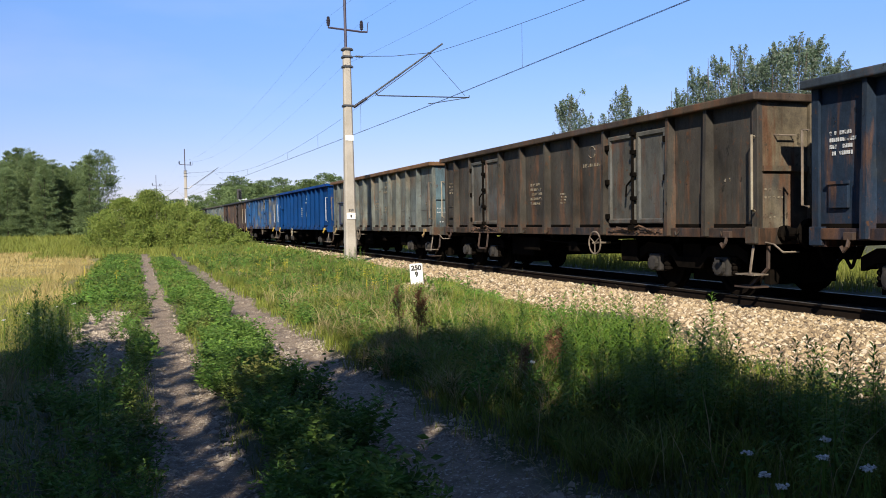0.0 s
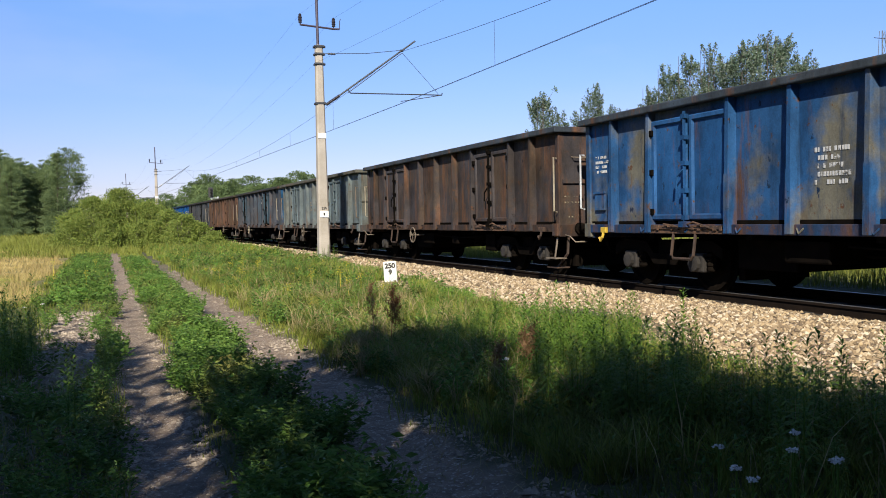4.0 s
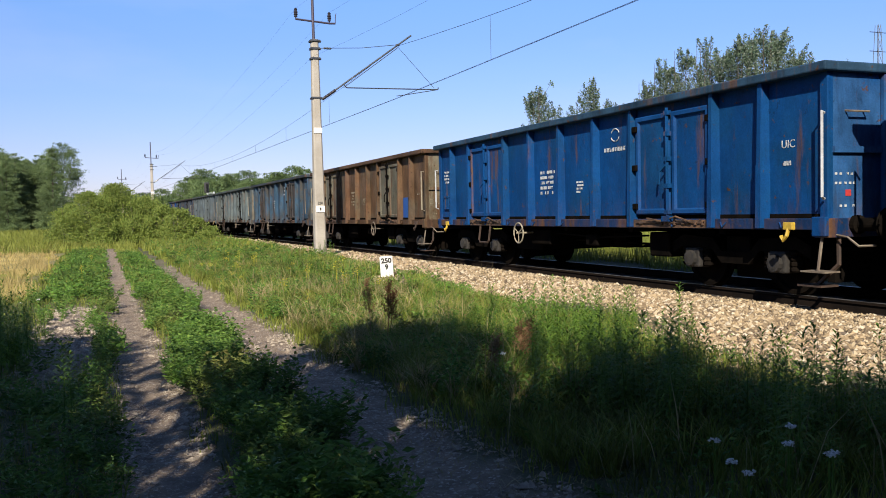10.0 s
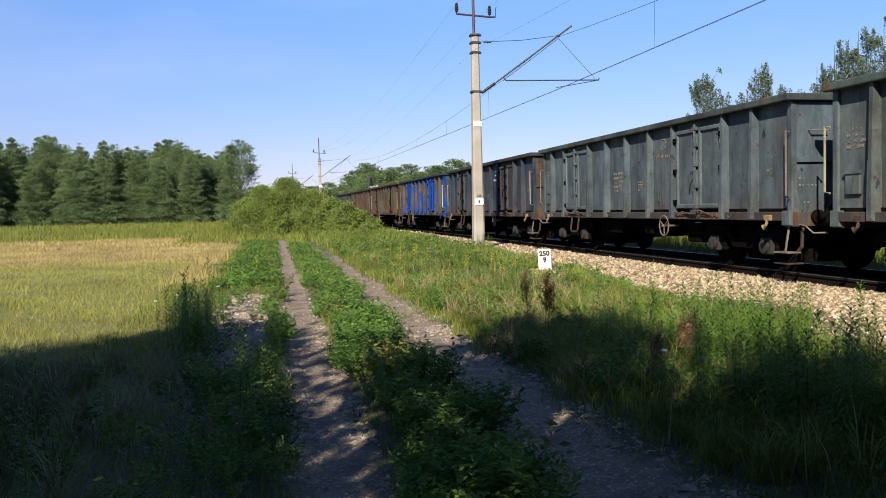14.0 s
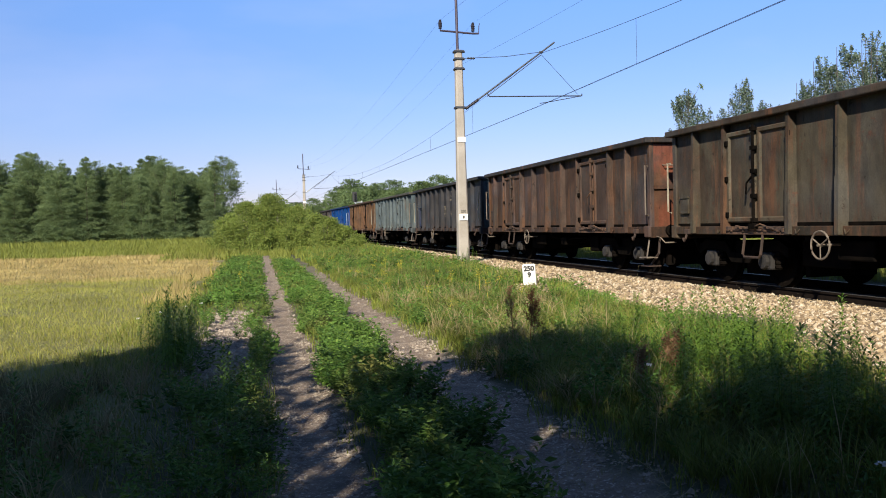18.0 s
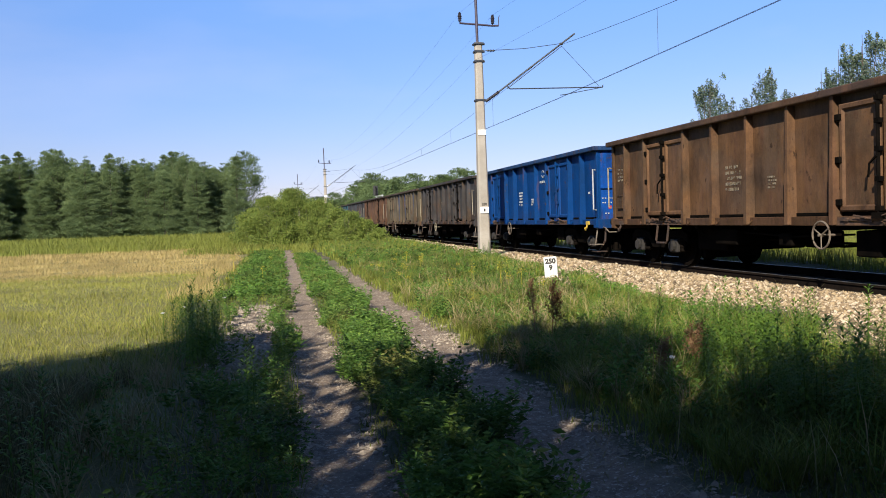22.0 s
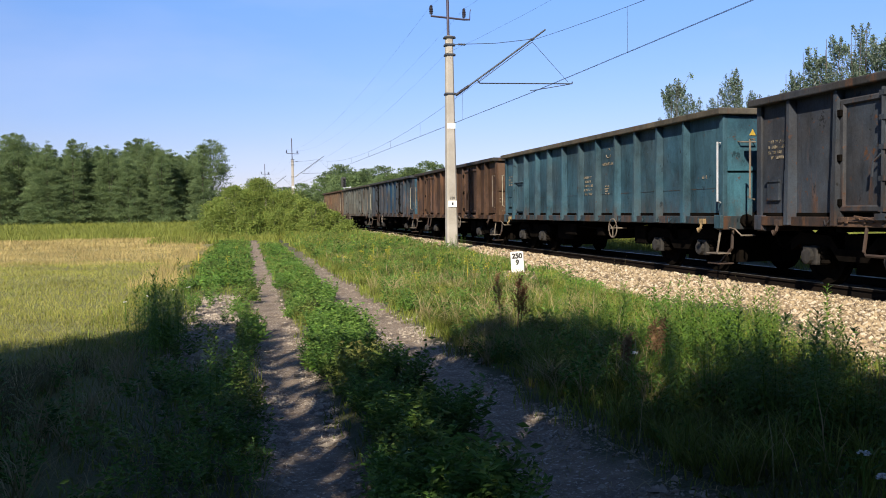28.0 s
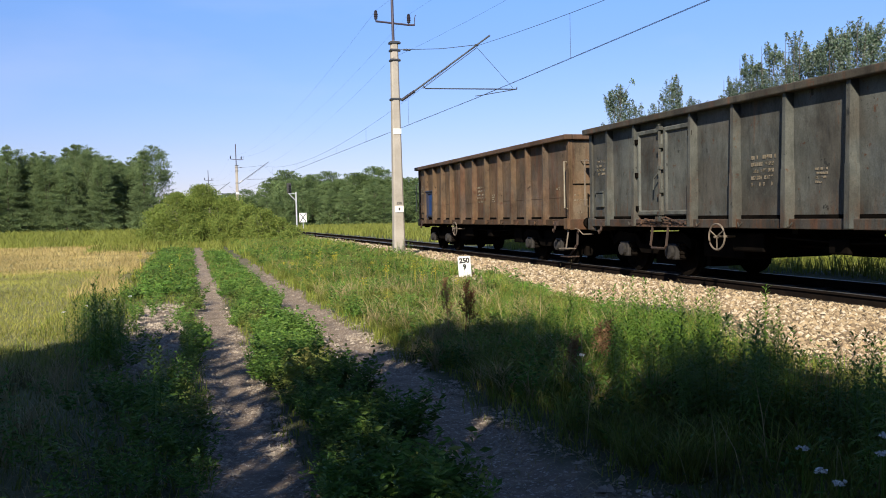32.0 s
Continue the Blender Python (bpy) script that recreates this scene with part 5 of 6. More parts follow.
def build_grass():
    rng = np.random.default_rng(11)

    def verge_edge(x, y, rng):
        return sight_kept(x, y) & (x < verge_toe(y)) & (x > np.interp(y, [5, 8, 10.5, 14], [2.42, 2.35, 2.12, 2.05]) + 0.16 * np.sin(y * 1.9) + 0.12 * np.sin(y * 4.7) + 0.45 * rng.random(len(x)) ** 2)

    # verge between the lane and the ballast
    a = grass_field(rng, 2.1, 7.3, 2.6, 9, 800, 0.08, 0.28, 0.008, 0.7, verge_edge)
    b = grass_field(rng, 2.1, 7.3, 9, 17, 520, 0.07, 0.24, 0.010, 0.7, verge_edge)
    n = int(3.5 * 0.85 * 300)
    low = blades(rng, on_ground(rng.uniform(4.7, 6.4, n), rng.uniform(15.2, 18.7, n)), rng.uniform(0.04, 0.12, n), np.full(n, 0.012), 0.6)
    c = grass_field(rng, 2.1, 7.5, 17, 34, 300, 0.12, 0.32, 0.016, 0.45, verge_edge)
    d = grass_field(rng, 2.0, 8.0, 34, 62, 150, 0.2, 0.45, 0.03, 0.4, verge_edge)
    stuff("verge_grass", joined(a, b, c, d, low), GRASS_GREEN, "tall green grass on the verge beside the track")
    a = grass_field(rng, 2.2, 6.2, 2.8, 16, 34, 0.28, 0.60, 0.006, 0.75, lambda x, y, r: verge_edge(x, y, r) & (patchy(x, y, 0.55, 7) > 0.5))
    b = grass_field(rng, 2.3, 6.8, 16, 45, 24, 0.26, 0.46, 0.010, 0.6, lambda x, y, r: verge_edge(x, y, r) & (patchy(x, y, 1.6, 7) > 0.42))
    c = grass_field(rng, -5.0, -0.9, 2.6, 10.0, 14, 0.25, 0.55, 0.006, 0.9)
    d = grass_field(rng, 1.3, 3.4, 2.4, 5.5, 240, 0.04, 0.10, 0.006, 3.0)
    e = grass_field(rng, -1.4, 0.1, 2.4, 9, 90, 0.05, 0.2, 0.006, 2.0)
    stuff("dry_grass", joined(a, b, c, d, e), GRASS_DRY, "dry straw-coloured grass stalks among the verge")
    # thin grass in and beside the lane
    a = grass_field(rng, -2.2, 2.5, 2.4, 20, 260, 0.05, 0.16, 0.008, 0.6, lambda x, y, r: lane_free(x, y))
    b = grass_field(rng, -1.6, 2.6, 20, 60, 120, 0.08, 0.2, 0.02, 0.5, lambda x, y, r: lane_free(x, y))
    stuff("lane_grass", joined(a, b), GRASS_GREEN, "short grass between the wheel ruts")
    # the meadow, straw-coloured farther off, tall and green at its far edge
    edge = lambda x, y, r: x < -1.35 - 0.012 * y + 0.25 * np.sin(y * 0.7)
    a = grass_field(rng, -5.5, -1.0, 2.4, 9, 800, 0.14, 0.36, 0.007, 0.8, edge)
    b = grass_field(rng, -11, -1.0, 9, 17, 560, 0.045, 0.11, 0.007, 1.0, edge)
    c = grass_field(rng, -18, -1.2, 17, 30, 300, 0.045, 0.10, 0.010, 1.0, edge)
    stuff("rough_shaded_grass", a, ROUGH_SHADED, "rough olive-brown grass beside the lane, coloured darker for the shade")
    stuff("meadow_grass", joined(b, c), MEADOW, "yellow-green meadow grass beside the lane")
    a = grass_field(rng, -26, -1.4, 28, 42, 170, 0.06, 0.15, 0.013, 0.9, edge)
    b = grass_field(rng, -2.4, -1.3, 18, 34, 110, 0.16, 0.36, 0.010, 0.7, edge)
    c = grass_field(rng, -34, -1.8, 42, 56, 75, 0.10, 0.24, 0.022, 0.8, edge)
    stuff("ripe_grass", joined(a, b, c), MEADOW_STRAW, "ripe straw-coloured grass in the middle of the meadow")
    a = grass_field(rng, -36, -2.2, 55, 80, 60, 0.25, 0.55, 0.03, 0.6)
    b = grass_field(rng, -5, 4, 44, 62, 60, 0.18, 0.42, 0.035, 0.4, lambda x, y, r: lane_free(x, y) | (y > 50))
    c = grass_field(rng, -46, -2.2, 80, 118, 16, 0.35, 0.75, 0.06, 0.5)
    stuff("field_edge_grass", joined(a, b, c), REEDS, "tall green-yellow grass along the far field edge")
    # beyond the track
    far = lambda x, y, r: x > bend_x(y) + 2.1 + 0.9 * patchy(x, y, 1.1, 5)
    a = grass_field(rng, 11.5, 20, 6, 34, 150, 0.25, 0.62, 0.014, 0.6, far)
    b = grass_field(rng, 5, 34, 34, 120, 16, 0.28, 0.62, 0.05, 0.5, far)
    stuff("trackside_grass", joined(a, b), REEDS, "sunlit tall grass beyond the track")


build_grass()


def herb_cover(rng, x, y, height, length, width, per=7):
    """Leafy low plants: leaves round short hidden stems."""
    n = len(x)
    base = np.repeat(on_ground(x, y), per, 0)
    hh = np.repeat(height, per) * rng.uniform(0.25, 1.0, n * per)
    a = rng.uniform(0, 6.283, n * per)
    spread = np.repeat(height, per) * 0.35 * rng.uniform(0, 1, n * per)
    p = base + np.stack([np.cos(a) * spread, np.sin(a) * spread, hh], -1)
    way = np.stack([np.cos(a), np.sin(a), rng.uniform(-0.3, 0.9, n * per)], -1)
    return leaves(rng, p, way, length * rng.uniform(0.6, 1.4, n * per), width * rng.uniform(0.6, 1.4, n * per))


def build_herbs():
    rng = np.random.default_rng(5)
    sets = []
    # mound between the ruts, and the strip left of them
    for x0, x1, y0, y1, per, h0, h1, ln, wd in ((0.70, 1.43, 2.4, 8, 330, 0.03, 0.20, 0.045, 0.018), (0.68, 1.40, 8, 16, 230, 0.04, 0.20, 0.05, 0.02), (0.66, 1.46, 16, 40, 120, 0.08, 0.24, 0.07, 0.035),
                                                  (-0.65, 0.04, 2.4, 8, 240, 0.04, 0.24, 0.04, 0.013), (-0.14, 0.09, 8, 20, 170, 0.05, 0.24, 0.042, 0.02), (-1.2, 0.05, 18, 45, 90, 0.1, 0.3, 0.08, 0.04),
                                                  (2.45, 5.5, 2.5, 10, 60, 0.06, 0.30, 0.05, 0.018), (2.3, 6.0, 10, 16, 60, 0.06, 0.26, 0.06, 0.026), (2.4, 6.6, 16, 26, 60, 0.1, 0.30, 0.08, 0.03), (2.3, 6.8, 26, 50, 50, 0.15, 0.36, 0.11, 0.045)):
        n = int((x1 - x0) * (y1 - y0) * per)
        x, y = rng.uniform(x0, x1, n), rng.uniform(y0, y1, n)
        k = (patchy(x, y, 0.45, 2) > np.where(x < 0.3, 0.46, 0.28)) & sight_kept(x, y)
        x, y = x[k], y[k]
        x = x + 0.12 * np.sin(y * 1.3)
        h = rng.uniform(h0, h1, len(x)) * (0.25 + 1.3 * patchy(x, y, 0.4, 4))
        sets.append(herb_cover(rng, x, y, h, ln, wd))
    stuff("low_herbs", joined(*sets), HERB, "low green leafy herbs between the wheel ruts", "herbs")


build_herbs()


def bent_leaves(rng, pos, way, length, width, droop):
    """Narrow leaves that rise from the stem and bend down at the tip: three triangles each."""
    way = way / np.linalg.norm(way, axis=1, keepdims=True)
    side = np.stack([-way[:, 1], way[:, 0], 0 * way[:, 0]], -1)
    side = side / (np.linalg.norm(side, axis=1, keepdims=True) + 1e-9) * (width / 2)[:, None]
    up = np.array([0, 0, 1.0])
    mid = pos + way * (0.5 * length)[:, None] + up * (0.06 * length)[:, None]
    far = pos + way * (0.8 * length)[:, None] - up * (droop * 0.35 * length)[:, None]
    tip = pos + way * (0.98 * length)[:, None] - up * (droop * length)[:, None]
    v = np.stack([pos, mid + side, mid - side, far + side * 0.7, far - side * 0.7, tip], 1).reshape(-1, 3)
    t = np.array([(0, 1, 2), (2, 1, 3), (2, 3, 4), (4, 3, 5)])
    return v, (np.arange(len(pos))[:, None, None] * 6 + t[None]).reshape(-1, 3)


def tall_weed(rng, height, wide=1.0):
    """One upright weed: a stem with long narrow drooping leaves all round it, crowded at the tip."""
    stem_v, stem_f = blades(rng, np.zeros((2, 3)), np.full(2, height), np.full(2, 0.007), 0.08)
    n = int(62 * height / 0.75)
    u = 0.15 + 0.85 * (np.arange(n) + rng.uniform(0, 1, n)) / n
    a = np.arange(n) * 2.4 + rng.uniform(0, 0.5, n)
    p = np.stack([0 * u, 0 * u, u * height * 0.98], -1)
    way = np.stack([np.cos(a), np.sin(a), 0.15 + 0.75 * u ** 3], -1)
    size = (0.18 - 0.115 * u) * height / 0.75 * rng.uniform(0.75, 1.25, n)
    return joined((stem_v, stem_f), bent_leaves(rng, p, way, size, np.full(n, 0.0175 * wide), 0.5 - 0.4 * u))


def bushy_shoot(rng, height):
    """A low branched herb: several leaning stems with small oval leaves."""
    sets = []
    for k in range(4):
        a, n = rng.uniform(0, 6.28), 17
        u = np.linspace(0.25, 1.0, n)
        lean = 0.42 * height * u
        p = np.stack([np.cos(a) * lean, np.sin(a) * lean, u * height * rng.uniform(0.75, 1.0)], -1)
        b = rng.uniform(0, 6.28, n)
        way = np.stack([np.cos(b), np.sin(b), rng.uniform(-0.1, 0.7, n)], -1)
        sets.append(leaves(rng, p, way, np.full(n, 0.055) * rng.uniform(0.7, 1.3, n), np.full(n, 0.020) * rng.uniform(0.7, 1.3, n)))
    return joined(*sets)


def grass_tuft(rng, height, count, width, lean):
    """Blades that arch outwards from one root."""
    a, r = rng.uniform(0, 6.28, count), 0.05 * np.sqrt(rng.uniform(0, 1, count))
    pos = np.stack([np.cos(a) * r, np.sin(a) * r, 0 * a], -1)
    return blades(rng, pos, height * rng.uniform(0.5, 1.0, count), width * rng.uniform(0.6, 1.3, count), lean)


def scatter(name, sets, places, material, label, category):
    """Places small ready shapes (verts, faces) as one cover of stuff."""
    out = []
    for i, (x, y, s, turn) in enumerate(places):
        v, f = sets[i % len(sets)]
        c, sn = math.cos(turn), math.sin(turn)
        w = v @ np.array([[c, sn, 0], [-sn, c, 0], [0, 0, 1]]) * s + np.array([x, y, float(ground_z(x, y))])
        out.append((w, f))
    return stuff(name, joined(*out), material, label, category)


def strewn(rng, areas, size, low, low_left=None):
    """Places for small plants: x0, x1, y0, y1, count each; thinned to patches and kept off the ruts."""
    out = []
    for x0, x1, y0, y1, n in areas:
        for _ in range(n):
            x, y = rng.uniform(x0, x1), rng.uniform(y0, y1)
            w = float(patchy(np.array(x), np.array(y), size, 12))
            if w > (low_left if low_left and x < 0.3 else low) and sight_kept(x, y) and x < verge_toe(y) + 0.2:
                out.append((x, y, w))
    return out


def build_weeds():
    rng = np.random.default_rng(21)
    # upright weeds, thickest beside the ballast, standing over the rest
    forms = [tall_weed(rng, h) for h in (0.5, 0.58, 0.66, 0.75, 0.85)]
    places = [(x, y, rng.uniform(0.5, 0.95) * (1.0 if y < 8 else 0.75), rng.uniform(0, 6.28)) for x, y, w in strewn(rng, ((3.2, 4.85, 3.2, 8.2, 480), (3.4, 4.9, 8.2, 12.0, 120), (2.7, 4.0, 3.8, 9.5, 70), (3.4, 5.2, 12, 16, 22), (2.5, 4.5, 14, 30, 50)), 0.7, 0.36)]
    places += [(x, y, rng.uniform(0.6, 1.0), rng.uniform(0, 6.28)) for x, y, w in strewn(rng, ((-1.5, -0.85, 9.0, 12.5, 30), (-3.2, -0.8, 3.0, 8.0, 40), (-0.3, 0.02, 5, 9, 14)), 0.7, 0.36)]
    for _ in range(46):
        places.append((rng.normal(-0.98, 0.17), rng.normal(10.7, 0.6), rng.uniform(0.7, 1.1), rng.uniform(0, 6.28)))
    for _ in range(14):
        places.append((rng.normal(-0.06, 0.06), rng.normal(9.6, 0.6), rng.uniform(0.35, 0.6), rng.uniform(0, 6.28)))
    for _ in range(26):
        y = rng.uniform(17, 29)
        places.append((rng.normal(7.0, 0.25), rng.normal(28.2, 0.5), rng.uniform(0.5, 0.9), rng.uniform(0, 6.28)))
        places.append((float(verge_toe(y)) + rng.normal(-0.1, 0.12), y, rng.uniform(0.2, 0.4), rng.uniform(0, 6.28)))
    scatter("tall_weeds", forms, places, WEED, "upright leafy weeds at the edge of the ballast", "weeds")
    # low branched herbs on the mound between the ruts and beside the lane
    young = [bushy_shoot(rng, h) for h in (0.20, 0.26, 0.32, 0.38)]
    places = [(x + 0.12 * math.sin(y * 1.3), y, rng.uniform(0.55, 1.0) * (0.45 + 0.9 * w), rng.uniform(0, 6.28)) for x, y, w in strewn(rng, (
        (0.68, 1.44, 2.4, 7, 450), (0.68, 1.40, 7, 13, 460), (-0.75, 0.04, 2.4, 8, 170), (-0.15, 0.08, 8, 17, 90), (-2.6, -0.7, 2.6, 8.5, 60), (0.66, 1.42, 13, 24, 400), (-0.85, -0.12, 9, 16.5, 60), (2.4, 3.4, 6, 14, 200), (2.3, 5.4, 12, 32, 950), (-1.2, 0.04, 17, 34, 260)), 0.33, 0.30, 0.42)]
    scatter("leafy_shoots", young, places, SHOOT, "bushy young green shoots between the wheel ruts", "weeds")
    # arching tufts of grass over the verge, some bleached
    tufts = [grass_tuft(rng, h, 26, 0.0085, le) for h, le in ((0.30, 0.9), (0.38, 1.0), (0.46, 0.9), (0.34, 1.2))]
    spots = strewn(rng, ((2.45, 4.6, 3.4, 9, 520), (2.3, 5.4, 9, 15, 560), (2.2, 4.6, 15, 26, 420)), 0.6, 0.30)
    places = [(x, y, rng.uniform(0.6, 1.05), rng.uniform(0, 6.28)) for x, y, w in spots]
    scatter("grass_tufts", tufts, places, GRASS_GREEN, "arching tufts of green grass on the verge", "grass")
    spots = strewn(rng, ((2.35, 3.6, 5.5, 12, 150), (2.6, 4.9, 9, 17, 150), (2.3, 4.2, 15, 26, 90), (-3.4, -1.1, 3.0, 9.5, 130)), 0.5, 0.42)
    places = [(x, y, rng.uniform(0.7, 1.25), rng.uniform(0, 6.28)) for x, y, w in spots]
    scatter("bleached_tufts", tufts, places, GRASS_DRY, "bleached straw-coloured grass tufts on the verge", "grass")
    # yellow flower heads over the sunlit verge
    buds = []
    for h in (0.35, 0.45, 0.55):
        n = 30
        z = h * (1 - 0.22 * rng.uniform(0, 1, n) ** 2)
        p = np.stack([rng.normal(0, 0.035, n), rng.normal(0, 0.035, n), z], -1)
        buds.append(joined(blades(rng, np.zeros((2, 3)), np.full(2, h), np.full(2, 0.01), 0.05), leaves(rng, p, rng.normal(0, 1, (n, 3)), np.full(n, 0.026), np.full(n, 0.02))))
    spots = strewn(rng, ((2.4, 4.4, 13, 32, 48), (4.4, 6.2, 20, 34, 14), (-1.6, -0.3, 18, 30, 6)), 0.8, 0.40)
    scatter("yellow_flowers", buds, [(x, y, rng.uniform(0.7, 1.1), rng.uniform(0, 6.28)) for x, y, w in spots], BLOOM, "small yellow flowering weeds on the sunlit verge", "flowers")
    # a low bright carpet of clover-like leaves at the foot of the ballast
    n = 9000
    y = rng.uniform(8.5, 30, n)
    x = verge_toe(y) - 1.9 * rng.uniform(0, 1, n) ** 0.8 + 0.2
    k = (patchy(x, y, 0.5, 17) > 0.3) & sight_kept(x, y)
    h = rng.uniform(0.05, 0.17, k.sum())
    stuff("clover_carpet", herb_cover(rng, x[k], y[k], h, 0.045, 0.03, 6), CLOVER, "low bright green clover carpet beside the ballast", "clover")


build_weeds()


def dock_plant(x, y, height, tilt, tan=False):
    """A dead dock stalk with brown seed clusters."""
    seed = DOCK_TAN if tan else DOCK
    d = thing("dock_plant", "tan feathery seeding dock stalk among the grass" if tan else "dark brown seeding dock stalk among the grass", "weed", "dock plants")
    d.matrix_basis = pose(x, y, float(ground_z(x, y)), tilt, tilt * 0.6)
    rng = np.random.default_rng(int(abs(x) * 100 + y * 10))
    bm = bm_new()
    tube(bm, [(0, 0, -0.02), (0.01, 0, height * 0.5), (0, 0.01, height)], 0.007, 5, 0.003)
    ends = []
    for k in range(9):
        z, a = height * (0.52 + 0.05 * k), 2.4 * k
        e = (math.cos(a) * (0.075 - 0.006 * k), math.sin(a) * (0.075 - 0.006 * k), z + 0.085)
        tube(bm, [(0, 0, z), (e[0] * 0.6, e[1] * 0.6, z + 0.04), e], 0.0035, 4, 0.002)
        ends.append((z, e))
    part("stalk", bm, seed, d)
    n = 620
    pick = rng.integers(0, 9, n)
    z0 = np.array([q[0] for q in ends])[pick]
    tip = np.array([q[1] for q in ends])[pick]
    u = rng.uniform(0.15, 1.15, n)[:, None]
    p = np.stack([0 * z0, 0 * z0, z0], -1) * (1 - u) + tip * u + rng.normal(0, 0.016, (n, 3))
    p[:60, :2] *= 0.2
    p[:60, 2] = height * rng.uniform(0.85, 1.03, 60)
    v, f = leaves(rng, p, rng.normal(0, 1, (n, 3)) + np.array([0, 0, 0.6]), np.full(n, 0.02), np.full(n, 0.012))
    tagged(part("seed_spike", arrays_mesh("seed_spike", v, f, seed), seed, d), kind="stuff")


def yarrow(x, y, height):
    """White flat flower heads on thin stems."""
    w = thing("yarrow", "white flat-topped yarrow flowers in the shade", "flower", "yarrow flowers")
    w.matrix_basis = pose(x, y, float(ground_z(x, y)) - 0.03)
    rng = np.random.default_rng(int(abs(x) * 1000 + y * 77))
    bm = bm_new()
    tube(bm, [(0, 0, 0), (0.01, 0.01, height)], 0.005, 5)
    part("stem", bm, WEED, w)
    n = 40
    a, r = rng.uniform(0, 6.28, n), 0.021 * np.sqrt(rng.uniform(0, 1, n))
    p = np.stack([np.cos(a) * r, np.sin(a) * r, height + rng.uniform(-0.008, 0.01, n)], -1)
    v, f = leaves(rng, p, np.stack([np.cos(a * 3), np.sin(a * 3), 0.15 + 0 * a], -1), np.full(n, 0.016), np.full(n, 0.014))
    part("flower_head", arrays_mesh("flower_head", v, f, PETAL), PETAL, w)


for _x, _y, _h, _t in ((2.95, 9.05, 0.79, 4), (2.85, 9.3, 0.80, -3), (2.98, 9.12, 0.66, 9), (3.45, 6.65, 0.56, 6), (3.52, 6.7, 0.48, -8), (3.12, 6.6, 0.44, 5)):
    dock_plant(_x, _y, _h, _t, _x != 2.95 and _x != 2.98)
for _x, _y, _h in ((2.78, 3.33, 0.40), (2.63, 3.03, 0.40), (3.06, 3.13, 0.40), (3.10, 2.92, 0.40), (3.16, 2.95, 0.39), (2.59, 2.88, 0.40), (3.24, 3.3, 0.42), (3.0, 6.16, 0.42), (-1.7, 12.6, 0.35), (-1.2, 14.5, 0.3), (-1.5, 13.6, 0.32), (-1.0, 15.2, 0.3), (-3.2, 9.2, 0.4), (-2.6, 8.2, 0.38)):
    yarrow(_x, _y, _h)


PEBBLE = mottled("lane_pebble", (0.40, 0.34, 0.265), (0.15, 0.12, 0.095), 14.0, 0.9)


def build_pebbles():
    rng = np.random.default_rng(8)
    ps = []
    for x0, x1, y0, y1, n, s in ((0.05, 0.66, 2.5, 12, 4600, 0.009), (1.4, 2.4, 2.5, 12, 6800, 0.0095), (0.05, 0.66, 5.6, 7.4, 500, 0.016), (1.5, 2.3, 4, 12, 600, 0.013), (-0.95, -0.08, 8.6, 16.5, 2300, 0.019), (1.42, 2.3, 12, 30, 2000, 0.012), (0.1, 0.62, 12, 30, 1200, 0.012)):
        x, y = rng.uniform(x0, x1, n), rng.uniform(y0, y1, n)
        k = patchy(x, y, 0.35, 6) > 0.35
        ps.append(np.stack([x[k], y[k], ground_z(x[k], y[k]), np.minimum(s * rng.lognormal(0, 0.5, k.sum()), 0.034)], -1))
    p = np.concatenate(ps)
    n = len(p)
    octa = np.array([(1, 0, 0), (-1, 0, 0), (0, 1, 0), (0, -1, 0), (0, 0, 1), (0, 0, -1)], float)
    pts = (octa[None] * rng.uniform(0.6, 1.3, (n, 6, 1)) + rng.normal(0, 0.2, (n, 6, 3))) * np.array([1.2, 1.2, 0.7]) * p[:, None, 3:4] + p[:, None, :3]
    tri = np.array([(0, 2, 4), (2, 1, 4), (1, 3, 4), (3, 0, 4), (2, 0, 5), (1, 2, 5), (3, 1, 5), (0, 3, 5)])
    f = (np.arange(n)[:, None, None] * 6 + tri[None]).reshape(-1, 3)
    stuff("lane_pebbles", (pts.reshape(-1, 3), f), PEBBLE, "pale pebbles and grit lying in the wheel ruts", "pebbles")


build_pebbles()


# ---- trees and bushes ----
def crown(rng, height, radius, foot, count, size, shape, clumps, loose=1.0, flat=0.75):
    """Leaf clumps: centres in an uneven body of revolution, leaves round each centre."""
    z = rng.uniform(foot, height, clumps)
    u = (z - foot) / (height - foot)
    lim = radius * shape(u) * rng.uniform(0.55, 1.12, clumps)
    a = rng.uniform(0, 6.283, clumps)
    r = lim * np.sqrt(rng.uniform(0.25, 1.0, clumps))
    c = np.stack([np.cos(a) * r, np.sin(a) * r, z], -1)
    own = rng.integers(0, clumps, count)
    spread = radius * rng.uniform(0.10, 0.24, clumps) * loose * np.clip(0.35 + 0.75 * shape(u), 0.35, 1)
    p = c[own] + np.clip(rng.normal(0, 1, (count, 3)), -1.7, 1.7) * spread[own][:, None] * np.array([1, 1, flat * loose])
    p[:, 2] = np.maximum(p[:, 2], 0.05)
    way = rng.normal(0, 1, (count, 3)) + np.array([0, 0, 0.2])
    return leaves(rng, p, way, size * rng.uniform(0.6, 1.4, count), size * 0.62 * rng.uniform(0.6, 1.4, count)), c


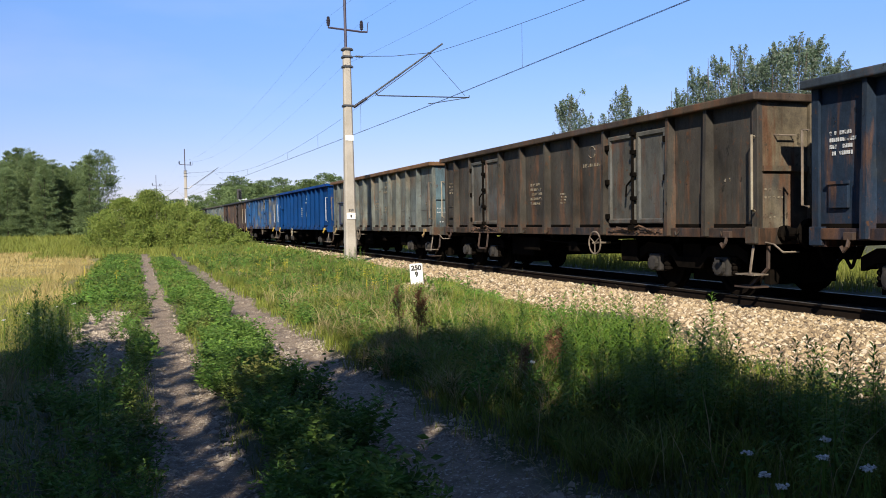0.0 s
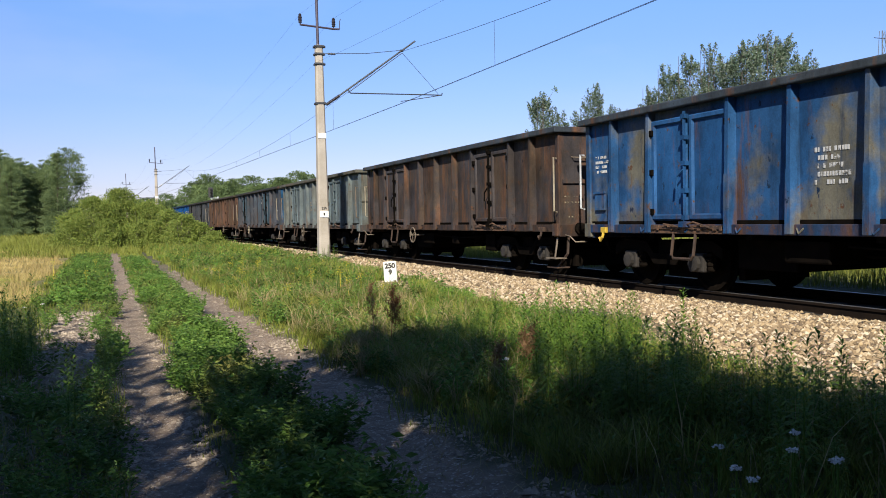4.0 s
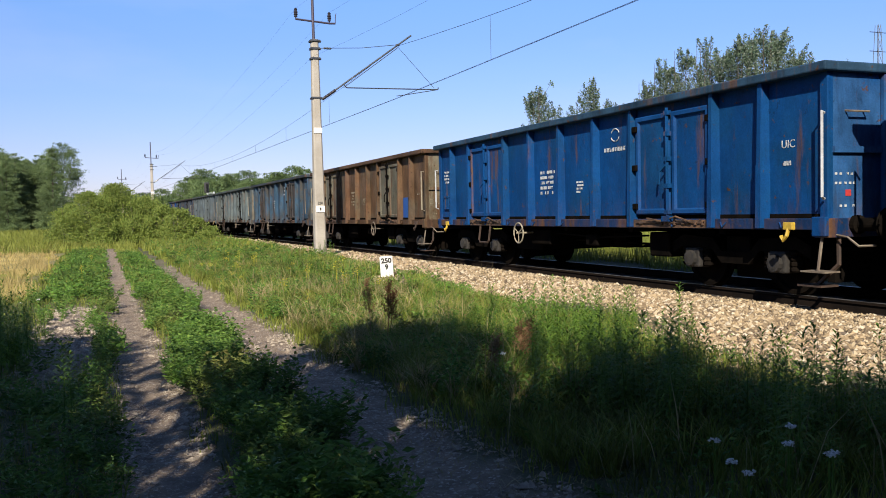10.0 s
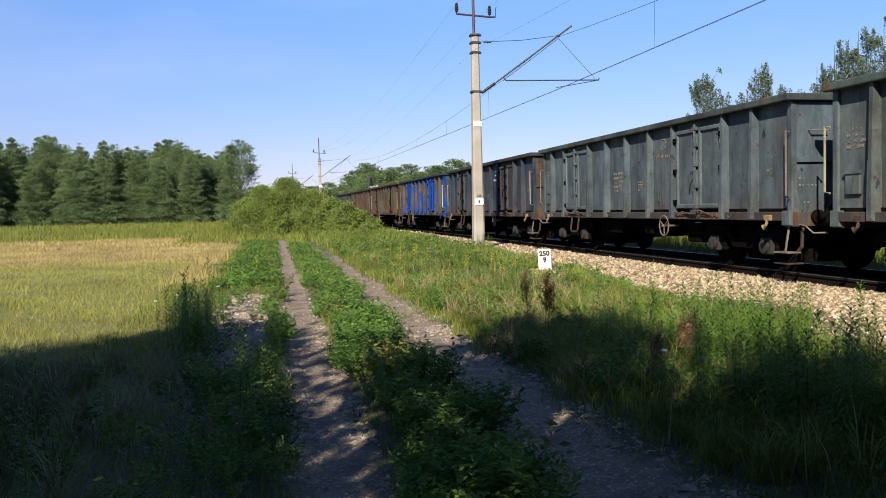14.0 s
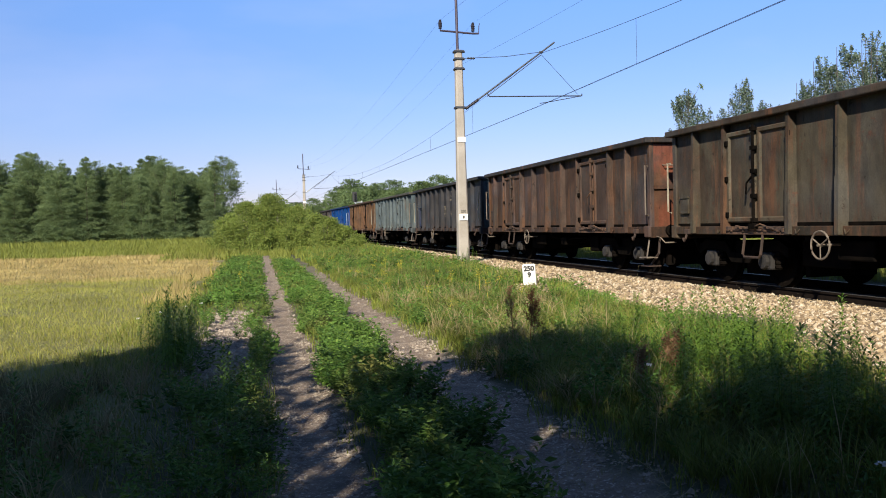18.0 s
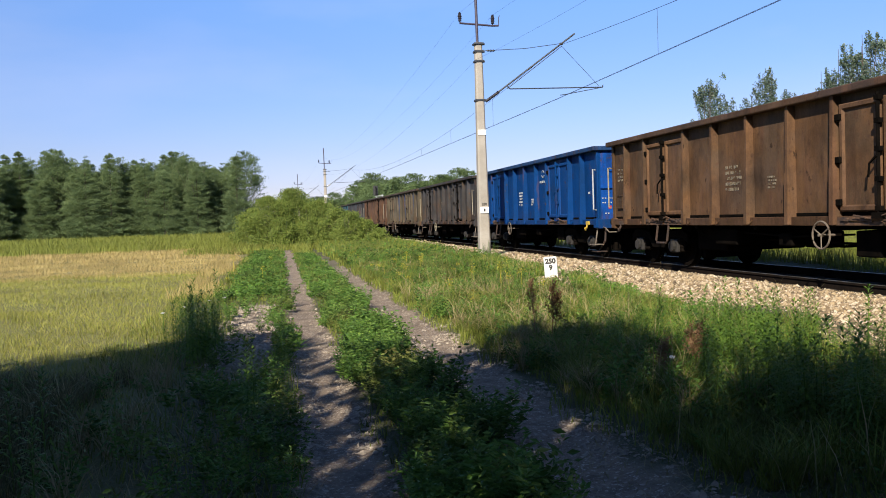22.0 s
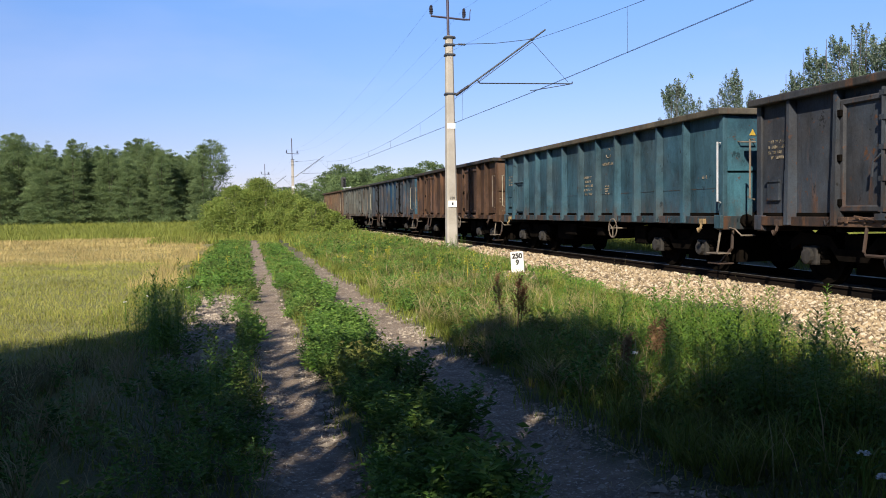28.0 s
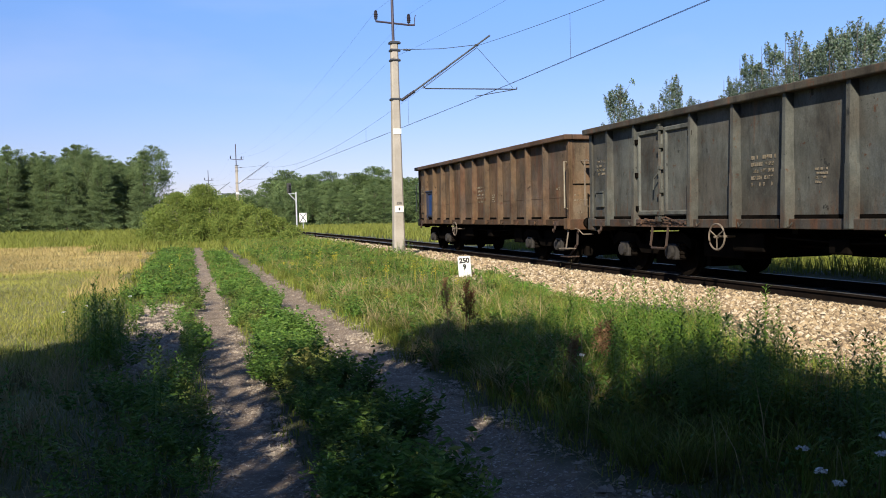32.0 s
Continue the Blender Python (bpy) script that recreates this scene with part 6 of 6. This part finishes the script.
def steep(rng, height, radius, foot, count, size, shape, clumps, loose=1.0, flat=0.75):
    """Leaves along thin shoots that rise steeply from a few leaders, with ragged tips and sky between."""
    z = foot + (height - foot) * rng.uniform(0, 0.86, clumps)
    u = (z - foot) / (height - foot)
    a = rng.uniform(0, 6.283, clumps)
    reach = radius * shape(u) * rng.uniform(0.35, 1.0, clumps)
    rise = np.minimum(rng.uniform(0.9, 2.3, clumps), height * (1.02 - 0.20 * reach / radius) * rng.uniform(0.90, 1.0, clumps) - z)
    root = np.stack([np.cos(a) * reach * 0.35, np.sin(a) * reach * 0.35, z], -1)
    tip = np.stack([np.cos(a) * reach, np.sin(a) * reach, z + rise], -1)
    own = rng.integers(0, clumps, count)
    k = rng.uniform(0, 1, count) ** 0.8
    p = root[own] + (tip - root)[own] * k[:, None] + rng.normal(0, 1, (count, 3)) * (0.14 * loose * (1.15 - k))[:, None]
    p[:, 2] = np.maximum(p[:, 2], 0.05)
    way = rng.normal(0, 1, (count, 3)) + np.array([0, 0, 0.3])
    return leaves(rng, p, way, size * rng.uniform(0.6, 1.4, count), size * 0.62 * rng.uniform(0.6, 1.4, count)), tip


def layered(rng, height, radius, foot, count, size, shape, clumps, loose=1.0, flat=0.75):
    """Sprays of leaves along side branches that stand in loose tiers, with gaps between them."""
    tier = rng.uniform(0.7, 0.95)
    z = foot + (height * 0.97 - foot) * rng.uniform(0, 1, clumps) ** 1.15
    z = np.round(z / tier) * tier + rng.normal(0, 0.24, clumps)
    u = np.clip((z - foot) / (height - foot), 0, 1)
    a = rng.uniform(0, 6.283, clumps)
    length = radius * (shape(u) * rng.uniform(0.62, 1.12, clumps) + 0.05)
    out = np.stack([np.cos(a), np.sin(a), 0.10 + 0.55 * u + rng.normal(0, 0.10, clumps)], -1)
    tip = out * length[:, None] + np.stack([0 * z, 0 * z, z], -1)
    own = rng.choice(clumps, count, p=length / length.sum())
    s = rng.uniform(0.12, 1.0, count) ** 0.7
    wide = (0.07 + 0.19 * length[own] * (1.15 - s))[:, None]
    p = np.stack([0 * s, 0 * s, z[own]], -1) * (1 - s)[:, None] + tip[own] * s[:, None]
    p = p + rng.normal(0, 1, (count, 3)) * wide * np.array([1.35, 1.35, 0.55])
    p[:, 2] = np.clip(p[:, 2] - 0.16 * length[own] * s ** 2, 0.05, height * 1.02)
    way = out[own] + rng.normal(0, 0.55, (count, 3)) + np.array([0, 0, -0.15])
    return leaves(rng, p, way, size * rng.uniform(0.6, 1.4, count), size * 0.62 * rng.uniform(0.6, 1.4, count)), tip


def tree(name, rng, height, radius, foot, count, size, shape, clumps, leaf, trunk_r, label, category="tree", group="", stems=1, loose=1.0, flat=0.75, form=crown, limbs_apart=False):
    """A tapered trunk with limbs to the crown's clumps, and the crown."""
    t = thing(name, label, category, group)
    (v, f), c = form(rng, height, radius, foot, count, size, shape, clumps, loose, flat)
    bm = bm_new()
    for s in range(stems):
        ox, oy = (rng.normal(0, radius * 0.25, 2) if stems > 1 else (0, 0))
        tube(bm, [(ox, oy, -0.2), (ox * 1.1 + 0.03, oy, height * 0.3), (ox * 1.2, oy * 1.1 + 0.05, height * 0.62), (ox * 1.3, oy * 1.2, height * 0.93)], trunk_r, 7, trunk_r * 0.12)
        if limbs_apart:
            part("trunk", bm, BARK, t)
            bm = bm_new()
        for k in rng.integers(0, clumps, 9):
            end = Vector(c[k])
            z = max(0.15 * height, end.z - 0.35 * height)
            tube(bm, [(ox * 1.1, oy, z), ((ox + end.x) * 0.55, (oy + end.y) * 0.55, (z + end.z) * 0.52), end], trunk_r * 0.35, 5, trunk_r * 0.06)
            if limbs_apart:
                part("limb", bm, BARK, t)
                bm = bm_new()
    if not limbs_apart:
        part("trunk", bm, BARK, t)
    part("crown", arrays_mesh("crown", v, f, leaf), leaf, t)
    return t


def conical(u):
    return np.clip(1.0 - u, 0.0, 1) ** 0.72 * np.clip(u * 5 + 0.5, 0, 1)


def egg(u):
    return np.sqrt(np.clip(1 - (1.55 * u - 0.55) ** 2, 0.02, 1)) * 0.9


def oval(u):
    return np.sqrt(np.clip(1 - (2 * u - 0.9) ** 2 / 1.25, 0.02, 1))


def dome(u):
    return np.sqrt(np.clip(1 - u ** 2, 0.03, 1))


def feathery(u):
    return np.clip(0.65 + 0.5 * np.sin(u * 9), 0.25, 1) * np.clip(1.12 - u, 0.1, 1)


def upright(u):
    return np.clip(1.08 - 0.85 * u ** 1.6, 0.12, 1) * np.clip(u * 4 + 0.4, 0, 1)


def build_woods():
    rng = np.random.default_rng(17)
    alders = [tree("alder_tree", rng, 10.6 + 0.55 * k, (3.3, 3.0, 3.5, 3.1, 3.3, 2.9)[k], 0.1, 28000, 0.18, egg if k == 4 else conical, (300, 340, 310, 340, 300, 320)[k], ALDER, 0.2, "dark green alder in a dense row behind the meadow", "tree", "trees of the alder wood", form=layered) for k in range(6)]
    spots = []
    for i in range(32):
        az = radians(-18.2 + i * 0.52 + rng.uniform(-0.12, 0.12))
        d = 124 + rng.uniform(-3, 6)
        spots.append((d * math.sin(az), d * math.cos(az), rng.uniform(0.82, 0.97)))
    for i in range(17):
        az = radians(-18.2 + i * 0.92)
        d = 132 + rng.uniform(-1, 4)
        spots.append((d * math.sin(az), d * math.cos(az), rng.uniform(0.90, 1.01)))
    for i in range(15):
        az = radians(-18.4 + i * 1.05)
        spots.append((141 * math.sin(az), 141 * math.cos(az), rng.uniform(0.92, 1.0)))
    for i, (x, y, s) in enumerate(spots):
        ob = alders[i] if i < 6 else copy_thing(alders[(i * 5 + i // 6) % 6], pose(0, 0, 0))
        ob.matrix_basis = pose(x, y, float(ground_z(x, y)) - 0.1, 0, 0, rng.uniform(0, 360)) @ Matrix.Diagonal((s, s, s, 1))
    mixed = [tree("wood_tree", rng, 10.0 + 0.7 * k, 4.2, 0.2, 9000, 0.33, conical if k == 1 else egg, 190, FAR_WOOD, 0.18, "mixed green tree of the far wood behind the track", "tree", "trees of the far wood", form=layered) for k in range(4)]
    spots = []
    for i in range(62):
        az = radians(1.0 + i * 0.235)
        d = 158 + rng.uniform(-6, 14)
        tall = 0.55 if az < radians(5.2) else 0.82 if az < radians(13) else 0.70
        spots.append((d * math.sin(az), d * math.cos(az), tall * rng.uniform(0.85, 1.05)))
    for i in range(18):
        az = radians(5.0 + i * 0.6)
        d = 138 + rng.uniform(-6, 6)
        spots.append((d * math.sin(az), d * math.cos(az), rng.uniform(0.35, 0.6)))
    for i, (x, y, s) in enumerate(spots):
        ob = mixed[i] if i < 4 else copy_thing(mixed[i % 4], pose(0, 0, 0))
        ob.matrix_basis = pose(x, y, float(ground_z(x, y)) - 0.1, 0, 0, rng.uniform(0, 360)) @ Matrix.Diagonal((s, s, s, 1))
    # willow bushes where the lane ends
    for x, y, h, r, n in ((-0.7, 56.5, 3.2, 2.0, 20000), (0.9, 57.5, 3.75, 2.2, 22000), (2.6, 56.5, 2.95, 1.9, 20000), (-1.9, 58.5, 2.6, 1.4, 9000), (3.7, 54.0, 2.35, 1.5, 15000), (4.4, 51.8, 2.0, 1.2, 9000), (5.2, 51.5, 1.5, 0.9, 5000), (5.6, 48.5, 1.0, 0.8, 3500), (0.2, 54.6, 1.9, 1.3, 9000), (2.2, 54.4, 1.8, 1.2, 8000)):
        b = tree("willow_bush", rng, h, r, 0.05, n, 0.10, dome, 110, WILLOW, 0.03, "bright yellow-green willow bush at the end of the lane", "bush", "willow bushes", stems=4, loose=0.95)
        b.matrix_basis = pose(x, y, float(ground_z(x, y)) - 0.05)
    # young poplars beyond the track
    for az, d, h, r, n in ((35.9, 51, 8.8, 1.2, 6000), (37.0, 50, 9.4, 1.3, 9000), (38.4, 49, 10.1, 1.4, 10000), (39.6, 51, 10.5, 1.3, 9500), (40.7, 49, 10.3, 1.4, 9500), (41.8, 48, 10.5, 1.3, 9500), (42.9, 49, 10.7, 1.4, 9500), (44.0, 50, 10.6, 1.3, 9500), (45.2, 51, 9.8, 1.2, 7500), (47.5, 54, 9.5, 1.4, 6000), (37.6, 53, 8.0, 1.6, 8000), (41.3, 53, 8.5, 1.6, 8000)):
        p = tree("young_poplar", rng, h * rng.uniform(1.05, 1.13), r * 1.15, 1.0, int(n * 1.35), 0.115, upright, 130, POPLAR, 0.08, "slender grey-green young poplar beyond the track", "tree", "poplars beyond the track", stems=3, loose=1.15, form=steep, limbs_apart=True)
        p.matrix_basis = pose(d * math.sin(radians(az)), d * math.cos(radians(az)), 0)
    tuft_on = None
    for az, d, h, r, n in ((28.6, 50, 8.7, 1.0, 3400), (29.7, 51, 7.9, 0.9, 1800), (32.2, 50, 9.1, 0.9, 3200), (31.2, 53, 7.9, 1.0, 2200), (33.3, 52, 8.1, 0.8, 1800), (34.4, 52, 7.8, 0.8, 1500)):
        p = tree("birch_sapling", rng, h * 1.05, r * 1.5, 2.0, int(n * 2.6), 0.10, upright, 85, POPLAR, 0.05, "thin airy young birch beyond the track", "tree", "saplings beyond the track", stems=2, loose=0.9, form=steep, limbs_apart=True)
        p.matrix_basis = pose(d * math.sin(radians(az)), d * math.cos(radians(az)), 0)
        tuft_on = tuft_on or p
    # a bare twig with a last tuft of dark leaves stands out over the first sapling
    bm = bm_new()
    tube(bm, [(0.15, 0.0, 7.7), (0.5, -0.25, 8.5), (0.72, -0.4, 8.95)], 0.015, 5, 0.006)
    part("twig", bm, BARK, tuft_on, "bare twig")
    at = np.array([0.72, -0.4, 8.95]) + rng.normal(0, 0.05, (26, 3)) * np.array([1.2, 1.2, 2.0])
    tagged(part("leaf_tuft", arrays_mesh("leaf_tuft", *leaves(rng, at, rng.normal(0, 1, (26, 3)) + np.array([0.6, 0, 0.5]), np.full(26, 0.12), np.full(26, 0.08)), FAR_WOOD), FAR_WOOD, tuft_on, "small dark tuft of leaves"), kind="stuff")


build_woods()


def build_shade_trees():
    """The trees behind the viewer, whose shade lies over the lane."""
    rng = np.random.default_rng(29)
    spots = ((-13.5, -9.0, 12.8, 3.0), (-9.8, -7.6, 12.0, 2.8), (-7.3, -6.3, 11.0, 2.2), (-2.3, -8.9, 10.2, 1.8), (-1.1, -7.4, 9.6, 1.9), (-5.4, -3.2, 7.6, 2.0), (-8.8, -3.4, 8.0, 2.2), (-17.5, -10, 14.0, 3.2), (-8.0, -12, 12.8, 3.0), (-4.0, -12.0, 11.2, 2.6), (-11.5, -13, 13, 3.0), (-15, -15, 14, 3.2), (-21, -9, 13, 3.2), (-25, -6, 12, 3.2), (-3.5, -15, 12, 2.8), (-13, -5.0, 9.0, 2.6), (-18, -4.5, 9.5, 2.6))
    # an unseen back row, added to hold sky light off the shaded lane
    spots += tuple((12.0 - 5.2 * k, -23.0 + 0.24 * k * k, 12.0 + 0.4 * k, 3.4) for k in range(9))
    kinds = [tree("shade_tree", rng, 12.0, 2.7, 0.8, 7500, 0.30, oval, 150, MIXED, 0.2, "broad-leaved tree shading the lane from behind", "tree", "shade trees") for _ in range(4)]
    for i, (x, y, h, r) in enumerate(spots):
        t = kinds[i] if i < 4 else copy_thing(kinds[i % 4], pose(0, 0, 0))
        t.matrix_basis = pose(x - 0.146 * h, y + 0.117 * h, 0, 0, 0, 97 * i) @ Matrix.Diagonal((r / 2.7, r / 2.7, h / 12.0, 1))
    # unseen low crowns, added over the viewer's head to deepen and dapple the shade
    for x, y, h, r, n in ((-1.6, -2.4, 7.0, 2.5, 800), (-2.1, -2.3, 8.5, 1.7, 1250), (-6.2, -2.0, 9.2, 2.9, 6000), (-10.5, -2.6, 7.2, 3.1, 6500), (1.9, -4.0, 5.6, 2.5, 5600), (4.3, -6.0, 6.0, 2.2, 3600), (-14.5, -2.5, 7.5, 3.0, 6500), (-0.9, -3.2, 6.2, 1.5, 1100), (-1.35, -2.9, 9.0, 1.3, 900)):
        t = tree("added_shade_tree", rng, h, r, h * (0.62 if r < 2 else 0.5), n, 0.26, dome, 150, MIXED, 0.16, "unseen low spreading tree, added to shade the lane", "tree", "shade trees")
        t.matrix_basis = pose(x - 0.15 * h, y + 0.125 * h, 0)


build_shade_trees()


# ---- small trackside things ----
def letters(text, size, material, parent, m, name="figures", bold=0.0):
    cu = bpy.data.curves.new(name, "FONT")
    cu.body, cu.size, cu.extrude, cu.offset, cu.align_x, cu.align_y = text, size, 0.003, bold, "CENTER", "CENTER"
    tmp = bpy.data.objects.new(name, cu)
    scene.collection.objects.link(tmp)
    me = bpy.data.meshes.new_from_object(tmp.evaluated_get(bpy.context.evaluated_depsgraph_get()))
    bpy.data.objects.remove(tmp)
    me.materials.clear()
    ob = part(name, me, material, parent)
    ob.matrix_basis = m
    return ob


def kilometre_post(x, y):
    k = thing("kilometre_post", "white concrete kilometre post with black figures", "marker post")
    k.matrix_basis = pose(x, y, float(ground_z(x, y)) - 0.03, 0, -3, -18)
    bm = bm_new()
    box(bm, -0.15, 0.15, -0.08, 0.08, -0.2, 0.50, 0.03)
    part("post", bm, WHITE_PAINT, k)
    letters("250", 0.155, BLACK_PAINT, k, pose(0.0, -0.084, 0.40, 90), bold=0.009)
    letters("9", 0.155, BLACK_PAINT, k, pose(0.0, -0.084, 0.255, 90), bold=0.009)


kilometre_post(6.05, 18.35)
letters("250", 0.12, BLACK_PAINT, POLE_THINGS[0], pose(0, -0.196, 1.93, 90))


def signal_mast(x, y):
    s = thing("railway_signal", "grey railway signal mast with a dark signal head", "signal")
    s.matrix_basis = pose(x, y, float(ground_z(x, y)))
    bm = bm_new()
    tube(bm, [(0, 0, 0), (0, 0, 4.3)], 0.09, 8)
    part("mast", bm, GREY_SIGNAL, s)
    bm = bm_new()
    tube(bm, [(0, 0, 3.3), (-0.75, 0, 4.1)], 0.05, 6)
    tube(bm, [(0.1, 0, 4.15), (-0.85, 0, 4.15)], 0.05, 6)
    part("bracket", bm, GREY_SIGNAL, s)
    bm = bm_new()
    box(bm, -1.0, -0.5, -0.12, 0.12, 4.2, 5.3, 0.05)
    part("signal_head", bm, BLACK_PAINT, s, "dark rounded signal head")
    for z in (4.45, 4.75, 5.05):
        bm = bm_new()
        lathe(bm, [(-0.12, 0.10), (-0.3, 0.11), (-0.31, 0.09), (-0.125, 0.085)], "y", (-0.75, 0, z), 12)
        part("lens_hood", bm, BLACK_PAINT, s)


signal_mast(11.5, 94.3)


def cross_board(x, y):
    b = thing("warning_board", "white square board with a black diagonal cross", "sign")
    b.matrix_basis = pose(x, y, float(ground_z(x, y)), 0, 0, -7)
    bm = bm_new()
    tube(bm, [(0, 0.04, 0), (0, 0.04, 1.9)], 0.04, 6)
    part("post", bm, GREY_SIGNAL, b)
    bm = bm_new()
    box(bm, -0.38, 0.38, -0.02, 0.02, 0.95, 1.95, 0.008)
    part("panel", bm, WHITE_PAINT, b)
    for s in (-1, 1):
        bm = bm_new()
        box(bm, -0.045, 0.045, -0.03, -0.022, -0.55, 0.55)
        c = part("cross_bar", bm, BLACK_PAINT, b)
        c.matrix_basis = pose(0, -0.002 * (s + 1), 1.45, 0, 35 * s, 0)


cross_board(11.9, 92.0)


def lattice_mast(x, y, h):
    m = thing("lattice_mast", "slender grey lattice mast far beyond the track", "mast")
    m.matrix_basis = pose(x, y, 0)
    bm = bm_new()
    w = lambda z: 1.2 - 0.95 * z / h
    for sx in (-1, 1):
        for sy in (-1, 1):
            tube(bm, [(sx * w(0), sy * w(0), 0), (sx * w(h), sy * w(h), h)], 0.05, 4)
    part("legs", bm, GALVANISED, m)
    n = 14
    for i in range(n):
        z0, z1 = h * i / n, h * (i + 1) / n
        bm = bm_new()
        tube(bm, [(-w(z0), -w(z0), z0), (w(z1), -w(z1), z1)], 0.035, 4)
        tube(bm, [(w(z0), -w(z0), z0), (-w(z1), -w(z1), z1)], 0.035, 4)
        part("lattice", bm, GALVANISED, m)
    for z in (h * 0.86, h * 0.96):
        bm = bm_new()
        tube(bm, [(-1.6, 0, z), (1.6, 0, z)], 0.05, 4)
        part("cross_arm", bm, GALVANISED, m)


lattice_mast(104, 89, 27.0)


for _k in (8, 9):
    letters("UIC", 0.15, LETTER_WHITE, WAGONS[_k], pose(-WALL_X - 0.004, 0.70 - HALF, 2.08, 90, 0, -90), "works_letters")


# ---- what moves ----
def motions():
    """The train rolls past at about 46 km/h; each wagon follows the bend."""
    for k, wagon in WAGONS.items():
        rows = []
        for t in (0, 4, 8, 12, 16, 20, 24, 28, 32):
            y = 9.958 + PITCH_W * k - 12.791 * t - 0.00383 * t * t + HALF
            x, turn = track(y)
            rows.append((float(t), pose(x, y, RAIL, 0, 0, turn)))
        walk(wagon, rows)


motions()
